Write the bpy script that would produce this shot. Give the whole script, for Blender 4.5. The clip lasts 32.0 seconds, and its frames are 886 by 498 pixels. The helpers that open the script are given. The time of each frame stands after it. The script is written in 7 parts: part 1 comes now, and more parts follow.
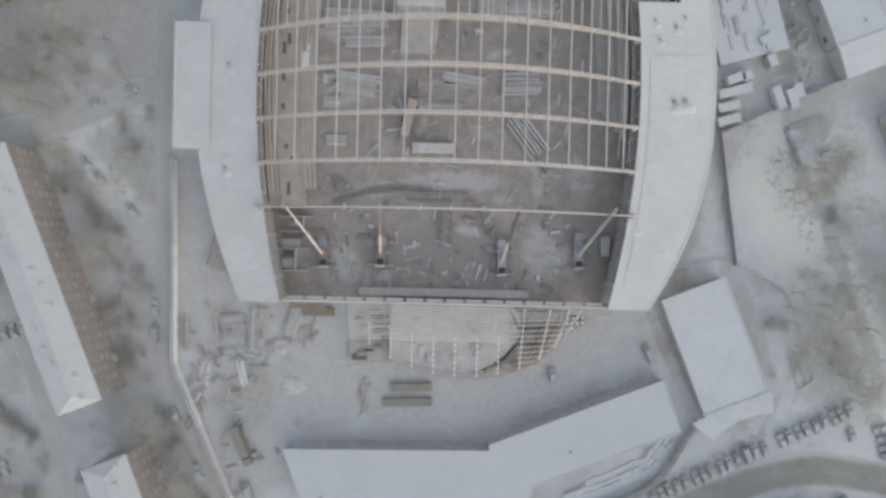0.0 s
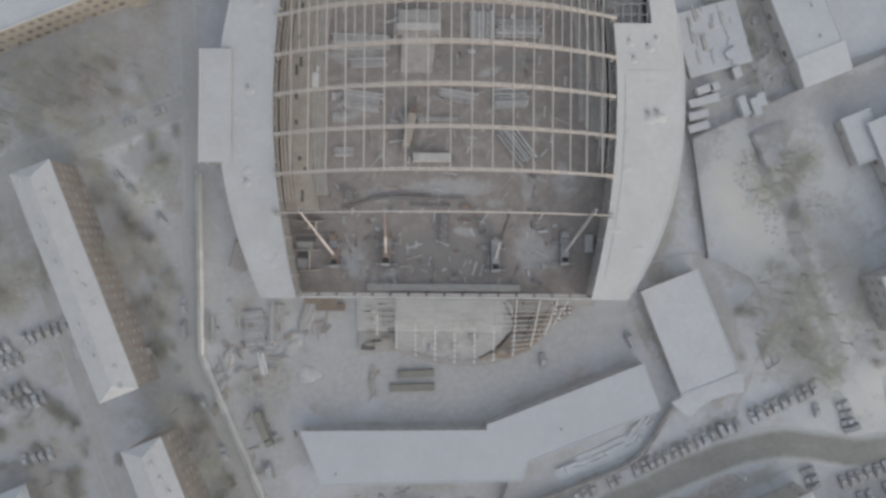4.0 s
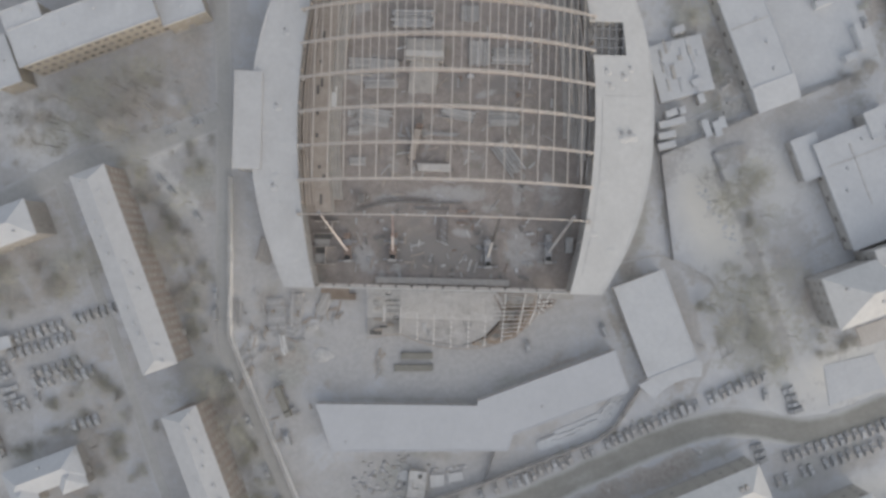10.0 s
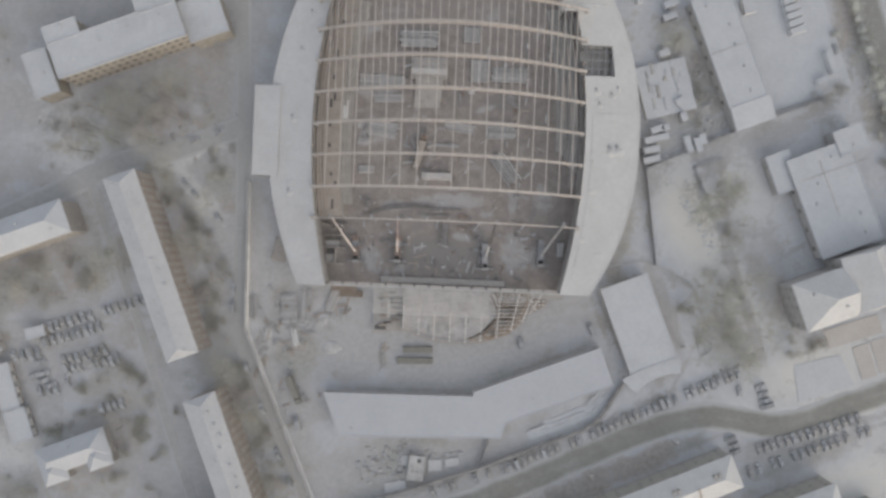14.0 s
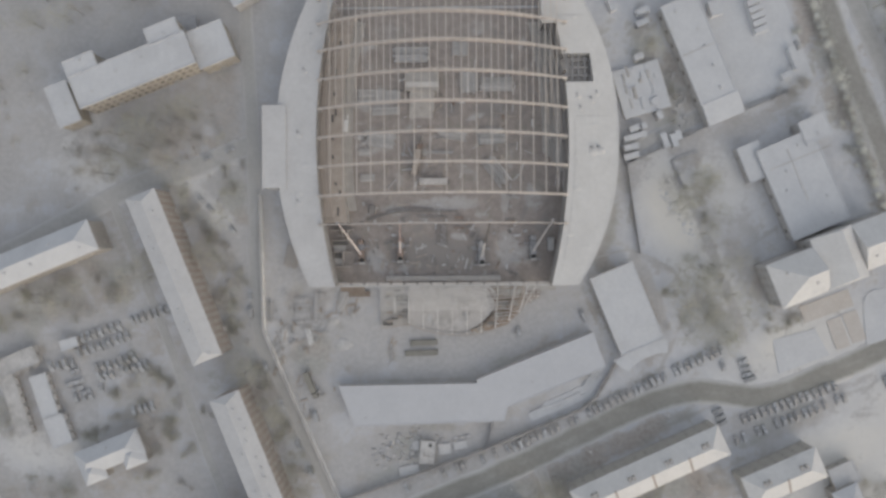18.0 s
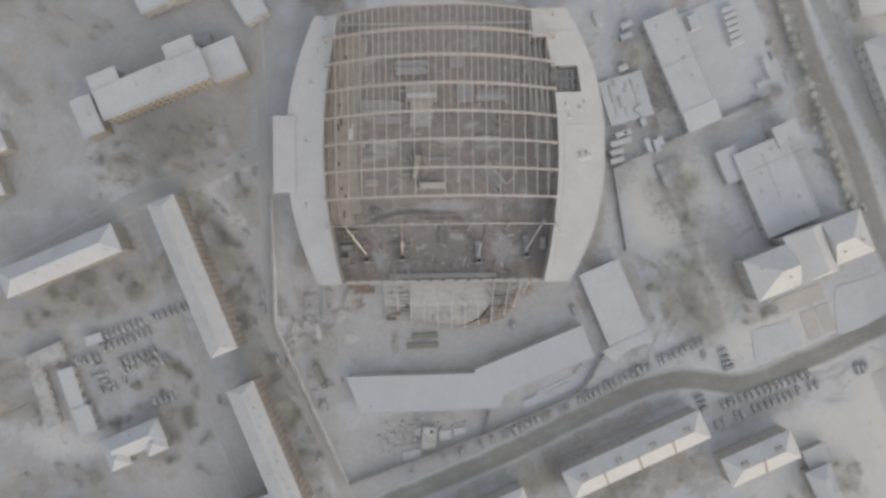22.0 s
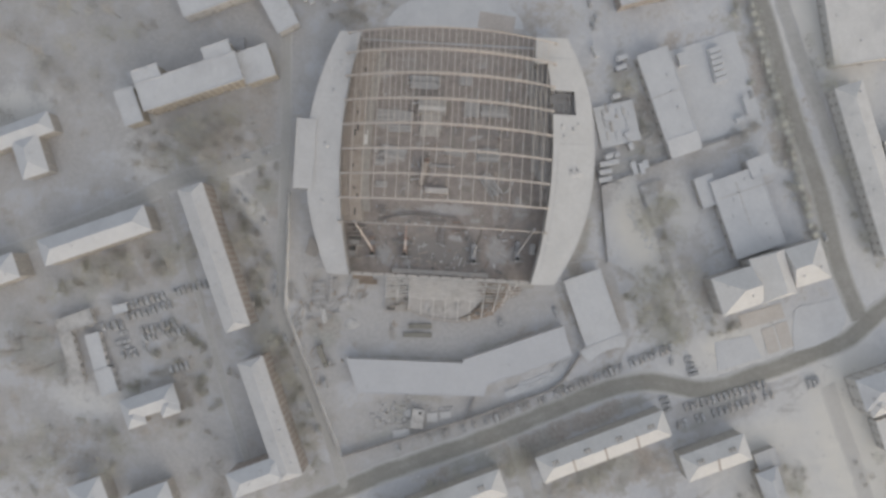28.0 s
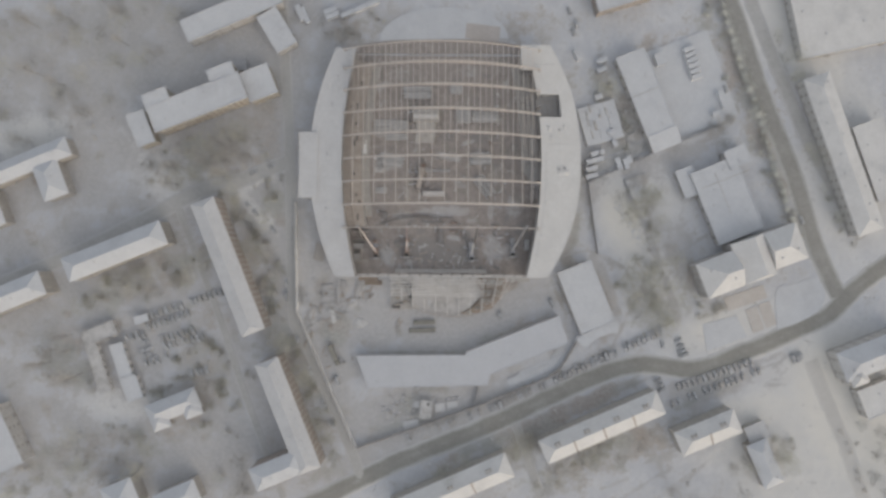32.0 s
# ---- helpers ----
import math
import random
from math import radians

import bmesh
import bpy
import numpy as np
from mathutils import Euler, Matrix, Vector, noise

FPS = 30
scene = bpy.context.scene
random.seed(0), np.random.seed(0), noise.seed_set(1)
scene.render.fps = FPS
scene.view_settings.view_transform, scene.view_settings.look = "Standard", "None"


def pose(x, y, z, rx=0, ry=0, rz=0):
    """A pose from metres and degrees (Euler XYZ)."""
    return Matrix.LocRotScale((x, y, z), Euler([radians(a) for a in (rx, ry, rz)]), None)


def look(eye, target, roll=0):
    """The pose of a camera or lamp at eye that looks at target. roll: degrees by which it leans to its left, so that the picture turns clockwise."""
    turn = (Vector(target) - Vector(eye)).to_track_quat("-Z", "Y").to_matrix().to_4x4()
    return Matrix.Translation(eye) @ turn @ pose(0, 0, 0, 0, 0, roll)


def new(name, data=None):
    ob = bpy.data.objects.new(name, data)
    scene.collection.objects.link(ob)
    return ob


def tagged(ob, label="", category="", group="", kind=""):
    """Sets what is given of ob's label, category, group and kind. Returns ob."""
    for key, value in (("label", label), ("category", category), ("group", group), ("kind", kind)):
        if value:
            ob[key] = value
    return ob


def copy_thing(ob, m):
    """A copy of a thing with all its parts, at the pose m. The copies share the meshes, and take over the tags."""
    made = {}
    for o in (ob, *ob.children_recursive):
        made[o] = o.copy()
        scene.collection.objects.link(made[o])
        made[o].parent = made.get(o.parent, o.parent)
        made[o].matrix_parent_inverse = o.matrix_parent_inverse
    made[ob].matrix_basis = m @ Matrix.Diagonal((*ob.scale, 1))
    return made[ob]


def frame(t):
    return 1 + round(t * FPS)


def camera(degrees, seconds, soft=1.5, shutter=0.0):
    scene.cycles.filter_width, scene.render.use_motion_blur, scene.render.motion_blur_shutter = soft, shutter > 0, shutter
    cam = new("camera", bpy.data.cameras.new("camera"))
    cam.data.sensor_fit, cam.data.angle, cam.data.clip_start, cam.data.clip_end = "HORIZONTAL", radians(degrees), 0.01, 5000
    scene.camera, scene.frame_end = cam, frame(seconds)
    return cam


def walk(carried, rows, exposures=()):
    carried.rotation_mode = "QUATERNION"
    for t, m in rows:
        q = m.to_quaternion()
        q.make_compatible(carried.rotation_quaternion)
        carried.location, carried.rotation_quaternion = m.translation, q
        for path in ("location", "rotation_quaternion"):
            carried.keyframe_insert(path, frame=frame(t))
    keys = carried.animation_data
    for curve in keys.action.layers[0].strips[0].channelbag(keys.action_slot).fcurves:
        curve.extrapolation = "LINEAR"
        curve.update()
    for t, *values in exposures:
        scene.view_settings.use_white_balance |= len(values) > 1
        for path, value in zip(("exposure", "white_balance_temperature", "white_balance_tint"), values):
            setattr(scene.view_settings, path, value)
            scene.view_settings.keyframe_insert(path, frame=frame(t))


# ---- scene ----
cam = camera(70.0, 32.0, soft=3.1)
# seconds, place, lean about x and y, turn: a drone that climbs straight up and looks down
PATH = [
    (0, 0.00, -0.00, 180.01, -0.37, -0.30, -0.00),
    (0.5, 0.24, -0.13, 182.43, -0.32, -0.24, 0.06),
    (1, 0.45, -0.26, 184.85, -0.26, -0.19, 0.06),
    (1.5, 0.57, -0.43, 187.25, -0.22, -0.15, 0.12),
    (2, 0.63, -0.61, 189.64, -0.16, -0.12, 0.12),
    (2.5, 0.71, -0.83, 192.02, -0.12, -0.11, 0.15),
    (3, 0.79, -1.03, 194.30, -0.05, -0.09, 0.21),
    (3.5, 0.90, -1.22, 196.66, -0.02, -0.06, 0.16),
    (4, 1.06, -1.38, 199.11, -0.00, -0.03, -1.00),
    (4.5, 1.22, -1.53, 201.56, 0.01, 0.00, -2.70),
    (5, 1.37, -1.66, 204.02, 0.03, 0.04, -3.90),
    (5.5, 1.50, -1.78, 206.47, 0.04, 0.07, -4.51),
    (6, 1.58, -1.88, 208.92, 0.06, 0.08, -4.83),
    (6.5, 1.62, -1.95, 211.38, 0.04, 0.08, -5.00),
    (7, 1.60, -1.95, 213.81, 0.03, 0.06, -4.97),
    (7.5, 1.53, -1.92, 216.24, 0.00, 0.04, -4.55),
    (8, 1.46, -1.86, 218.68, -0.03, 0.03, -4.20),
    (8.5, 1.36, -1.80, 221.09, -0.04, -0.01, -3.00),
    (9, 1.27, -1.74, 223.49, -0.04, -0.03, -1.53),
    (9.5, 1.22, -1.72, 225.89, -0.02, -0.05, -0.59),
    (10, 1.18, -1.73, 228.28, -0.03, -0.05, 0.04),
    (10.5, 1.19, -1.75, 230.69, -0.03, -0.06, 0.43),
    (11, 1.26, -1.77, 233.10, -0.02, -0.05, 0.72),
    (11.5, 1.37, -1.79, 235.51, -0.01, -0.03, 0.96),
    (12, 1.46, -1.82, 237.94, -0.00, -0.02, 1.15),
    (12.5, 1.52, -1.84, 240.33, -0.01, -0.01, 1.34),
    (13, 1.54, -1.83, 242.70, 0.00, -0.00, 1.41),
    (13.5, 1.51, -1.69, 245.09, 0.18, 0.09, 1.07),
    (14, 1.54, -1.65, 247.46, 0.18, 0.10, 0.98),
    (14.5, 1.58, -1.62, 249.87, 0.16, 0.12, 0.33),
    (15, 1.63, -1.58, 252.28, 0.14, 0.13, -0.32),
    (15.5, 1.69, -1.53, 254.69, 0.11, 0.14, -0.82),
    (16, 1.75, -1.47, 257.10, 0.08, 0.15, -1.17),
    (16.5, 1.81, -1.42, 259.52, 0.06, 0.15, -1.40),
    (17, 1.89, -1.38, 261.95, 0.05, 0.14, -1.53),
    (17.5, 1.94, -1.36, 264.45, 0.04, 0.14, -1.70),
    (18, 1.99, -1.35, 266.87, 0.03, 0.15, -1.82),
    (18.5, 2.03, -1.34, 269.25, 0.02, 0.15, -1.90),
    (19, 2.07, -1.32, 271.60, 0.02, 0.13, -2.00),
    (19.5, 2.09, -1.29, 273.98, 0.01, 0.13, -2.05),
    (20, 2.13, -1.29, 276.44, 0.01, 0.13, -2.06),
    (20.5, 2.12, -1.31, 278.93, -0.00, 0.13, -2.13),
    (21, 2.10, -1.35, 281.30, 0.00, 0.10, -2.16),
    (21.5, 2.07, -1.40, 283.72, -0.00, 0.09, -2.21),
    (22, 2.04, -1.46, 286.15, 0.00, 0.08, -2.25),
    (22.5, 2.01, -1.52, 288.62, 0.01, 0.06, -2.29),
    (23, 1.99, -1.56, 291.03, 0.02, 0.05, -2.28),
    (23.5, 1.98, -1.59, 293.44, 0.01, 0.05, -2.32),
    (24, 2.02, -1.61, 295.85, 0.00, 0.04, -2.31),
    (24.5, 2.07, -1.64, 298.24, 0.01, 0.03, -2.26),
    (25, 2.13, -1.66, 300.68, 0.03, 0.02, -0.56),
    (25.5, 2.17, -1.68, 303.11, 0.06, 0.02, 1.47),
    (26, 2.19, -1.69, 305.51, 0.06, 0.02, 2.30),
    (26.5, 2.20, -1.69, 307.90, 0.06, 0.02, 2.52),
    (27, 2.22, -1.69, 310.30, 0.06, 0.01, 2.30),
    (27.5, 2.23, -1.70, 312.70, 0.05, 0.01, 1.98),
    (28, 2.26, -1.73, 315.11, 0.03, 0.01, 1.73),
    (28.5, 2.31, -1.77, 317.49, 0.02, 0.02, 0.60),
    (29, 2.38, -1.83, 319.85, 0.03, 0.03, 0.12),
    (29.5, 2.46, -1.91, 322.23, 0.03, 0.04, -0.21),
    (30, 2.54, -1.97, 324.64, 0.05, 0.05, -0.45),
    (30.5, 2.62, -2.02, 327.05, 0.05, 0.04, -0.65),
    (31, 2.67, -2.04, 329.47, 0.04, 0.05, -0.78),
    (31.5, 2.71, -2.04, 331.88, 0.03, 0.05, -0.86),
    (32, 2.74, -2.02, 334.30, 0.03, 0.04, -0.99),
]
EXPOSURES = [(0.0, 0.05, 6020, 8), (1.0, -0.18, 6070, 8), (2.0, -0.18, 6100, 8), (6.0, -0.16, 6160, 9), (13.0, -0.12, 6290, 10), (20.0, -0.13, 6370, 10), (32.0, -0.16, 6400, 10)]
walk(cam, [(t, pose(x, y, z, rx, ry, rz)) for t, x, y, z, rx, ry, rz in PATH], EXPOSURES)

# ---- light ----
SUN_AZ, SUN_EL = radians(143), radians(17)          # from +y, clockwise
to_sun = Vector((math.sin(SUN_AZ) * math.cos(SUN_EL), math.cos(SUN_AZ) * math.cos(SUN_EL), math.sin(SUN_EL)))
world = bpy.data.worlds.new("winter_sky")
scene.world = world
world.use_nodes = True
_n = world.node_tree.nodes
_sky = _n.new("ShaderNodeTexSky")
_sky.sky_type, _sky.sun_disc = "NISHITA", False
_sky.sun_elevation, _sky.sun_rotation = SUN_EL, SUN_AZ
_sky.air_density, _sky.dust_density, _sky.ozone_density = 1.0, 5.0, 0.8
# thick winter haze: the sky's own light, evened out by a white veil over the whole dome
_veil = _n.new("ShaderNodeMix")
_veil.data_type = "RGBA"
_veil.inputs["Factor"].default_value = 0.72
_veil.inputs[7].default_value = (3.6, 3.66, 3.76, 1)
world.node_tree.links.new(_sky.outputs[0], _veil.inputs[6])
world.node_tree.links.new(_veil.outputs[2], _n["Background"].inputs[0])
_n["Background"].inputs[1].default_value = 0.18
sun_data = bpy.data.lights.new("sun", "SUN")
sun_data.energy, sun_data.angle, sun_data.color = 1.45, radians(75), (1.0, 0.91, 0.8)
sun = new("sun", sun_data)
sun.matrix_world = look(to_sun * 900, (0, 0, 0))

# ---- materials ----


def surface(name, dark, light, scale=0.5, rough=0.8, bump=0.0, third=None, fine=6.0, metal=0.0, spread=(0.35, 0.65), vary=0.0):
    """A two-tone surface: broad stains and fine grain in world metres; third: a rarer stain's colour; vary: change from thing to thing."""
    m = bpy.data.materials.new(name)
    m.use_nodes = True
    nt, n, k = m.node_tree, m.node_tree.nodes, m.node_tree.links.new
    bsdf = n["Principled BSDF"]
    bsdf.inputs["Roughness"].default_value, bsdf.inputs["Metallic"].default_value = rough, metal
    geo = n.new("ShaderNodeNewGeometry")

    def noise_at(s, detail=4.0, rough_=0.6):
        t = n.new("ShaderNodeTexNoise")
        t.inputs["Scale"].default_value, t.inputs["Detail"].default_value, t.inputs["Roughness"].default_value = s, detail, rough_
        k(geo.outputs["Position"], t.inputs["Vector"])
        return t.outputs["Fac"]

    def mixed(fac, a, b):
        x = n.new("ShaderNodeMix")
        x.data_type = "RGBA"
        k(fac, x.inputs["Factor"])
        for i, c in ((6, a), (7, b)):
            if isinstance(c, tuple):
                x.inputs[i].default_value = (*c, 1)
            else:
                k(c, x.inputs[i])
        return x.outputs[2]

    def ramp(fac, lo, hi):
        r = n.new("ShaderNodeMapRange")
        r.inputs["From Min"].default_value, r.inputs["From Max"].default_value = lo, hi
        k(fac, r.inputs["Value"])
        return r.outputs[0]

    broad, grain = noise_at(scale), noise_at(scale * fine, 3.0)
    both = n.new("ShaderNodeMath")
    both.operation = "MULTIPLY_ADD"
    k(grain, both.inputs[0])
    both.inputs[1].default_value = 0.45
    half = n.new("ShaderNodeMath")
    half.operation = "MULTIPLY"
    k(broad, half.inputs[0])
    half.inputs[1].default_value = 0.55
    k(half.outputs[0], both.inputs[2])
    col = mixed(ramp(both.outputs[0], *spread), dark, light)
    if third:
        col = mixed(ramp(noise_at(scale * 0.37, 5.0, 0.7), 0.55, 0.72), col, third)
    if vary:
        info, hsv, mm = n.new("ShaderNodeObjectInfo"), n.new("ShaderNodeHueSaturation"), n.new("ShaderNodeMapRange")
        k(info.outputs["Random"], mm.inputs["Value"])
        mm.inputs["To Min"].default_value, mm.inputs["To Max"].default_value = 1 - vary, 1 + vary
        k(mm.outputs[0], hsv.inputs["Value"])
        k(col, hsv.inputs["Color"])
        col = hsv.outputs[0]
    k(col, bsdf.inputs["Base Color"])
    if bump:
        b = n.new("ShaderNodeBump")
        b.inputs["Strength"].default_value, b.inputs["Distance"].default_value = 1.0, bump
        k(both.outputs[0], b.inputs["Height"])
        k(b.outputs[0], bsdf.inputs["Normal"])
    return m


SNOW_ROOF = surface("roof_snow", (0.499, 0.512, 0.535), (0.572, 0.586, 0.604), 0.12, 0.75, 0.05, third=(0.467, 0.476, 0.494))
# roof snow with sunlight and the eastern haze put into its colour
LIT_SNOW = surface("lit_roof_snow", (0.575, 0.57, 0.56), (0.66, 0.655, 0.645), 0.12, 0.75, 0.05, third=(0.52, 0.52, 0.52))
SITE_SNOW = surface("smooth_grey_roof_snow", (0.471, 0.485, 0.512), (0.522, 0.535, 0.563), 0.08, 0.7, 0.02)
# stand roofs: warm haze glare is coloured into the east snow, the west stays greyer
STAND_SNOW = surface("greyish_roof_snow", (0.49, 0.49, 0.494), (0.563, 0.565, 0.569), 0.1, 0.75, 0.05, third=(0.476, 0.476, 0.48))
EAST_GLARE_SNOW = surface("glare_roof_snow", (0.583, 0.575, 0.559), (0.658, 0.65, 0.634), 0.1, 0.75, 0.05, third=(0.564, 0.559, 0.55))
SNOW_PATCHY = surface("worn_snow", (0.371, 0.366, 0.363), (0.569, 0.565, 0.558), 0.25, 0.8, 0.05, third=(0.329, 0.32, 0.311))
WALL_PALE = surface("pale_frosted_concrete", (0.5, 0.49, 0.47), (0.62, 0.61, 0.59), 0.4, 0.85, 0.01)
BRICK_BROWN = surface("weathered_brown_brick", (0.312, 0.27, 0.242), (0.42, 0.372, 0.338), 0.22, 0.9, 0.01, third=(0.325, 0.312, 0.28))
PLASTER_YELLOW = surface("ochre_plaster", (0.345, 0.315, 0.265), (0.43, 0.395, 0.34), 0.4, 0.85, 0.01)
PLASTER_GREY = surface("grey_plaster", (0.42, 0.41, 0.4), (0.55, 0.54, 0.52), 0.4, 0.85, 0.01)
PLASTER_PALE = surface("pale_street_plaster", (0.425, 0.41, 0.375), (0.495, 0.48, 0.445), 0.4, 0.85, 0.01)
PLASTER_WARM = surface("grey_brown_plaster", (0.35, 0.333, 0.31), (0.43, 0.413, 0.388), 0.4, 0.85, 0.01)
CONCRETE = surface("raw_concrete", (0.34, 0.325, 0.31), (0.46, 0.445, 0.425), 0.35, 0.9, 0.02)
CONCRETE_WARM = surface("dusty_concrete", (0.345, 0.3, 0.265), (0.46, 0.415, 0.372), 0.35, 0.9, 0.02)
STEEL_PAINT = surface("cream_painted_steel", (0.53, 0.452, 0.387), (0.66, 0.585, 0.52), 0.6, 0.55, 0.0)
STEEL_SNOW = surface("frosted_steel", (0.56, 0.508, 0.46), (0.69, 0.65, 0.605), 0.8, 0.7, 0.0)
STEEL_RUST = surface("primed_steel", (0.2, 0.15, 0.125), (0.33, 0.26, 0.22), 0.8, 0.6, 0.0)
BAR_FROST = surface("frosted_bars", (0.36, 0.355, 0.35), (0.55, 0.545, 0.54), 0.9, 0.7, vary=0.25)
SHEET_FROST = surface("frosted_pale_sheets", (0.38, 0.376, 0.375), (0.53, 0.528, 0.53), 0.7, 0.7, vary=0.2)
FORM_BROWN = surface("brown_formwork_boards", (0.235, 0.19, 0.155), (0.34, 0.285, 0.24), 0.5, 0.85, 0.02, vary=0.25)
BAR_DARK = surface("dark_frosted_bars", (0.37, 0.37, 0.38), (0.5, 0.5, 0.51), 0.9, 0.7, vary=0.25)
RIB_WHITE = surface("white_frosted_rib", (0.66, 0.64, 0.61), (0.76, 0.75, 0.73), 0.9, 0.7)
BOOM_DARK = surface("dark_boom_paint", (0.09, 0.085, 0.085), (0.17, 0.165, 0.16), 0.8, 0.6)
STEEL_DARK = surface("dark_lattice_steel", (0.17, 0.16, 0.155), (0.27, 0.255, 0.245), 0.8, 0.6)
STEEL_RED = surface("reddish_boom_paint", (0.3, 0.225, 0.21), (0.4, 0.32, 0.3), 0.8, 0.5, 0.0)
STEEL_GREY = surface("grey_steel", (0.3, 0.3, 0.31), (0.44, 0.44, 0.45), 0.8, 0.5, 0.0, metal=0.3)
TIMBER = surface("weathered_timber", (0.3, 0.265, 0.23), (0.43, 0.39, 0.35), 0.9, 0.85, 0.01, vary=0.15)
MAT_GREEN = surface("olive_tarpaulin", (0.22, 0.213, 0.19), (0.29, 0.282, 0.255), 0.5, 0.8, 0.02)
HOUSE_GLASS = surface("hazy_window_glass", (0.3, 0.29, 0.28), (0.39, 0.38, 0.365), 0.3, 0.3, vary=0.3)
# car glass and tyres: frost and snow, paled further to colour in haze
CAR_GLASS = surface("hazed_frosted_car_glass", (0.32, 0.325, 0.335), (0.4, 0.405, 0.415), 1.2, 0.5, vary=0.15)
TYRE = surface("hazed_snowy_tyre", (0.16, 0.16, 0.16), (0.3, 0.3, 0.3), 3.0, 0.9)
# dark tone of the kiosk hatch, also used as painted shade of openings
HATCH_SHADE = surface("dark_hatch_and_shade", (0.1, 0.098, 0.095), (0.17, 0.165, 0.16), 1.5, 0.85)
GLASS = surface("dark_window_glass", (0.2, 0.195, 0.19), (0.28, 0.27, 0.26), 0.3, 0.25, vary=0.3)
FRAME_WHITE = surface("worn_window_frame", (0.38, 0.34, 0.3), (0.5, 0.46, 0.42), 1.0, 0.6)
RUBBER = surface("black_rubber", (0.03, 0.03, 0.03), (0.06, 0.06, 0.06), 2.0, 0.9)
BARK = surface("frosty_bark", (0.34, 0.33, 0.315), (0.47, 0.46, 0.44), 0.7, 0.95, vary=0.2)
FROST = surface("hoarfrost_twigs", (0.48, 0.48, 0.44), (0.62, 0.62, 0.58), 0.7, 0.95, vary=0.12)
BARK_DARK = surface("dark_trunk_bark", (0.28, 0.27, 0.255), (0.38, 0.37, 0.35), 0.7, 0.95, vary=0.2)
OLIVE = surface("olive_twigs", (0.42, 0.415, 0.35), (0.53, 0.525, 0.455), 0.5, 0.95, vary=0.18)
BUSH_GREY = surface("grey_brush_twigs", (0.46, 0.45, 0.425), (0.57, 0.56, 0.535), 0.7, 0.95, vary=0.18)
# car paint under frost, lifted further so that haze is in its colour
CAR_DARK = surface("hazed_frosted_car_paint", (0.335, 0.342, 0.352), (0.425, 0.432, 0.442), 0.5, 0.55, vary=0.2)
CAR_SNOWED = surface("snow_dusted_car_paint", (0.4, 0.41, 0.425), (0.49, 0.5, 0.512), 0.6, 0.6, vary=0.16)
BOOM_PALE = surface("pale_grey_boom", (0.4, 0.39, 0.38), (0.53, 0.52, 0.51), 0.8, 0.5)
SNOW_DIRTY = surface("dirty_snow_crust", (0.36, 0.345, 0.33), (0.5, 0.485, 0.47), 0.8, 0.85, 0.04)
DECK = surface("frosted_deck", (0.413, 0.398, 0.384), (0.586, 0.568, 0.552), 0.3, 0.8, 0.04, third=(0.355, 0.341, 0.326))
ORANGE_BOOM = surface("pale_orange_boom", (0.58, 0.5, 0.46), (0.68, 0.62, 0.58), 0.8, 0.5)
WHITE_PAINT = surface("white_panel", (0.63, 0.635, 0.635), (0.73, 0.735, 0.735), 0.6, 0.6)
FENCE_WHITE = surface("whitewashed_fence", (0.72, 0.716, 0.705), (0.8, 0.796, 0.785), 0.6, 0.7, vary=0.06)
PINK_SLAB = surface("pinkish_paving", (0.4, 0.37, 0.35), (0.5, 0.47, 0.45), 0.14, 0.85, 0.01)
BED_SOIL = surface("frozen_planting_bed", (0.475, 0.445, 0.415), (0.565, 0.54, 0.515), 0.16, 0.9, 0.03, third=(0.55, 0.545, 0.53))

# ---- mesh helpers ----


def part(name, bm, material, parent=None, label=""):
    """Links a bmesh as one mesh object under a thing or a part."""
    me = bpy.data.meshes.new(name)
    bm.normal_update()
    if name in ("snow_mound", "snow_drift"):
        for face in bm.faces:
            face.smooth = True
    bm.to_mesh(me)
    bm.free()
    for m in material if isinstance(material, (list, tuple)) else [material]:
        me.materials.append(m)
    ob = new(name, me)
    ob.parent = parent
    return tagged(ob, label) if label else ob


def thing(name, label, category, m=None, group="", kind=""):
    ob = new(name)
    ob.empty_display_size = 0.5
    if m is not None:
        ob.matrix_world = m
    return tagged(ob, label, category, group, kind)


def hexa(bm, corners, mat=0):
    """A solid with eight corners: four below, four above, both anticlockwise from above."""
    v = [bm.verts.new(c) for c in corners]
    fs = [bm.faces.new([v[i] for i in q]) for q in ((3, 2, 1, 0), (4, 5, 6, 7), (0, 1, 5, 4), (1, 2, 6, 5), (2, 3, 7, 6), (3, 0, 4, 7))]
    for face in fs:
        face.material_index = mat
    return fs


def box(bm, x0, x1, y0, y1, z0, z1, mat=0, inset=0.0):
    a = inset
    return hexa(bm, [(x0, y0, z0), (x1, y0, z0), (x1, y1, z0), (x0, y1, z0),
                     (x0 + a, y0 + a, z1), (x1 - a, y0 + a, z1), (x1 - a, y1 - a, z1), (x0 + a, y1 - a, z1)], mat)


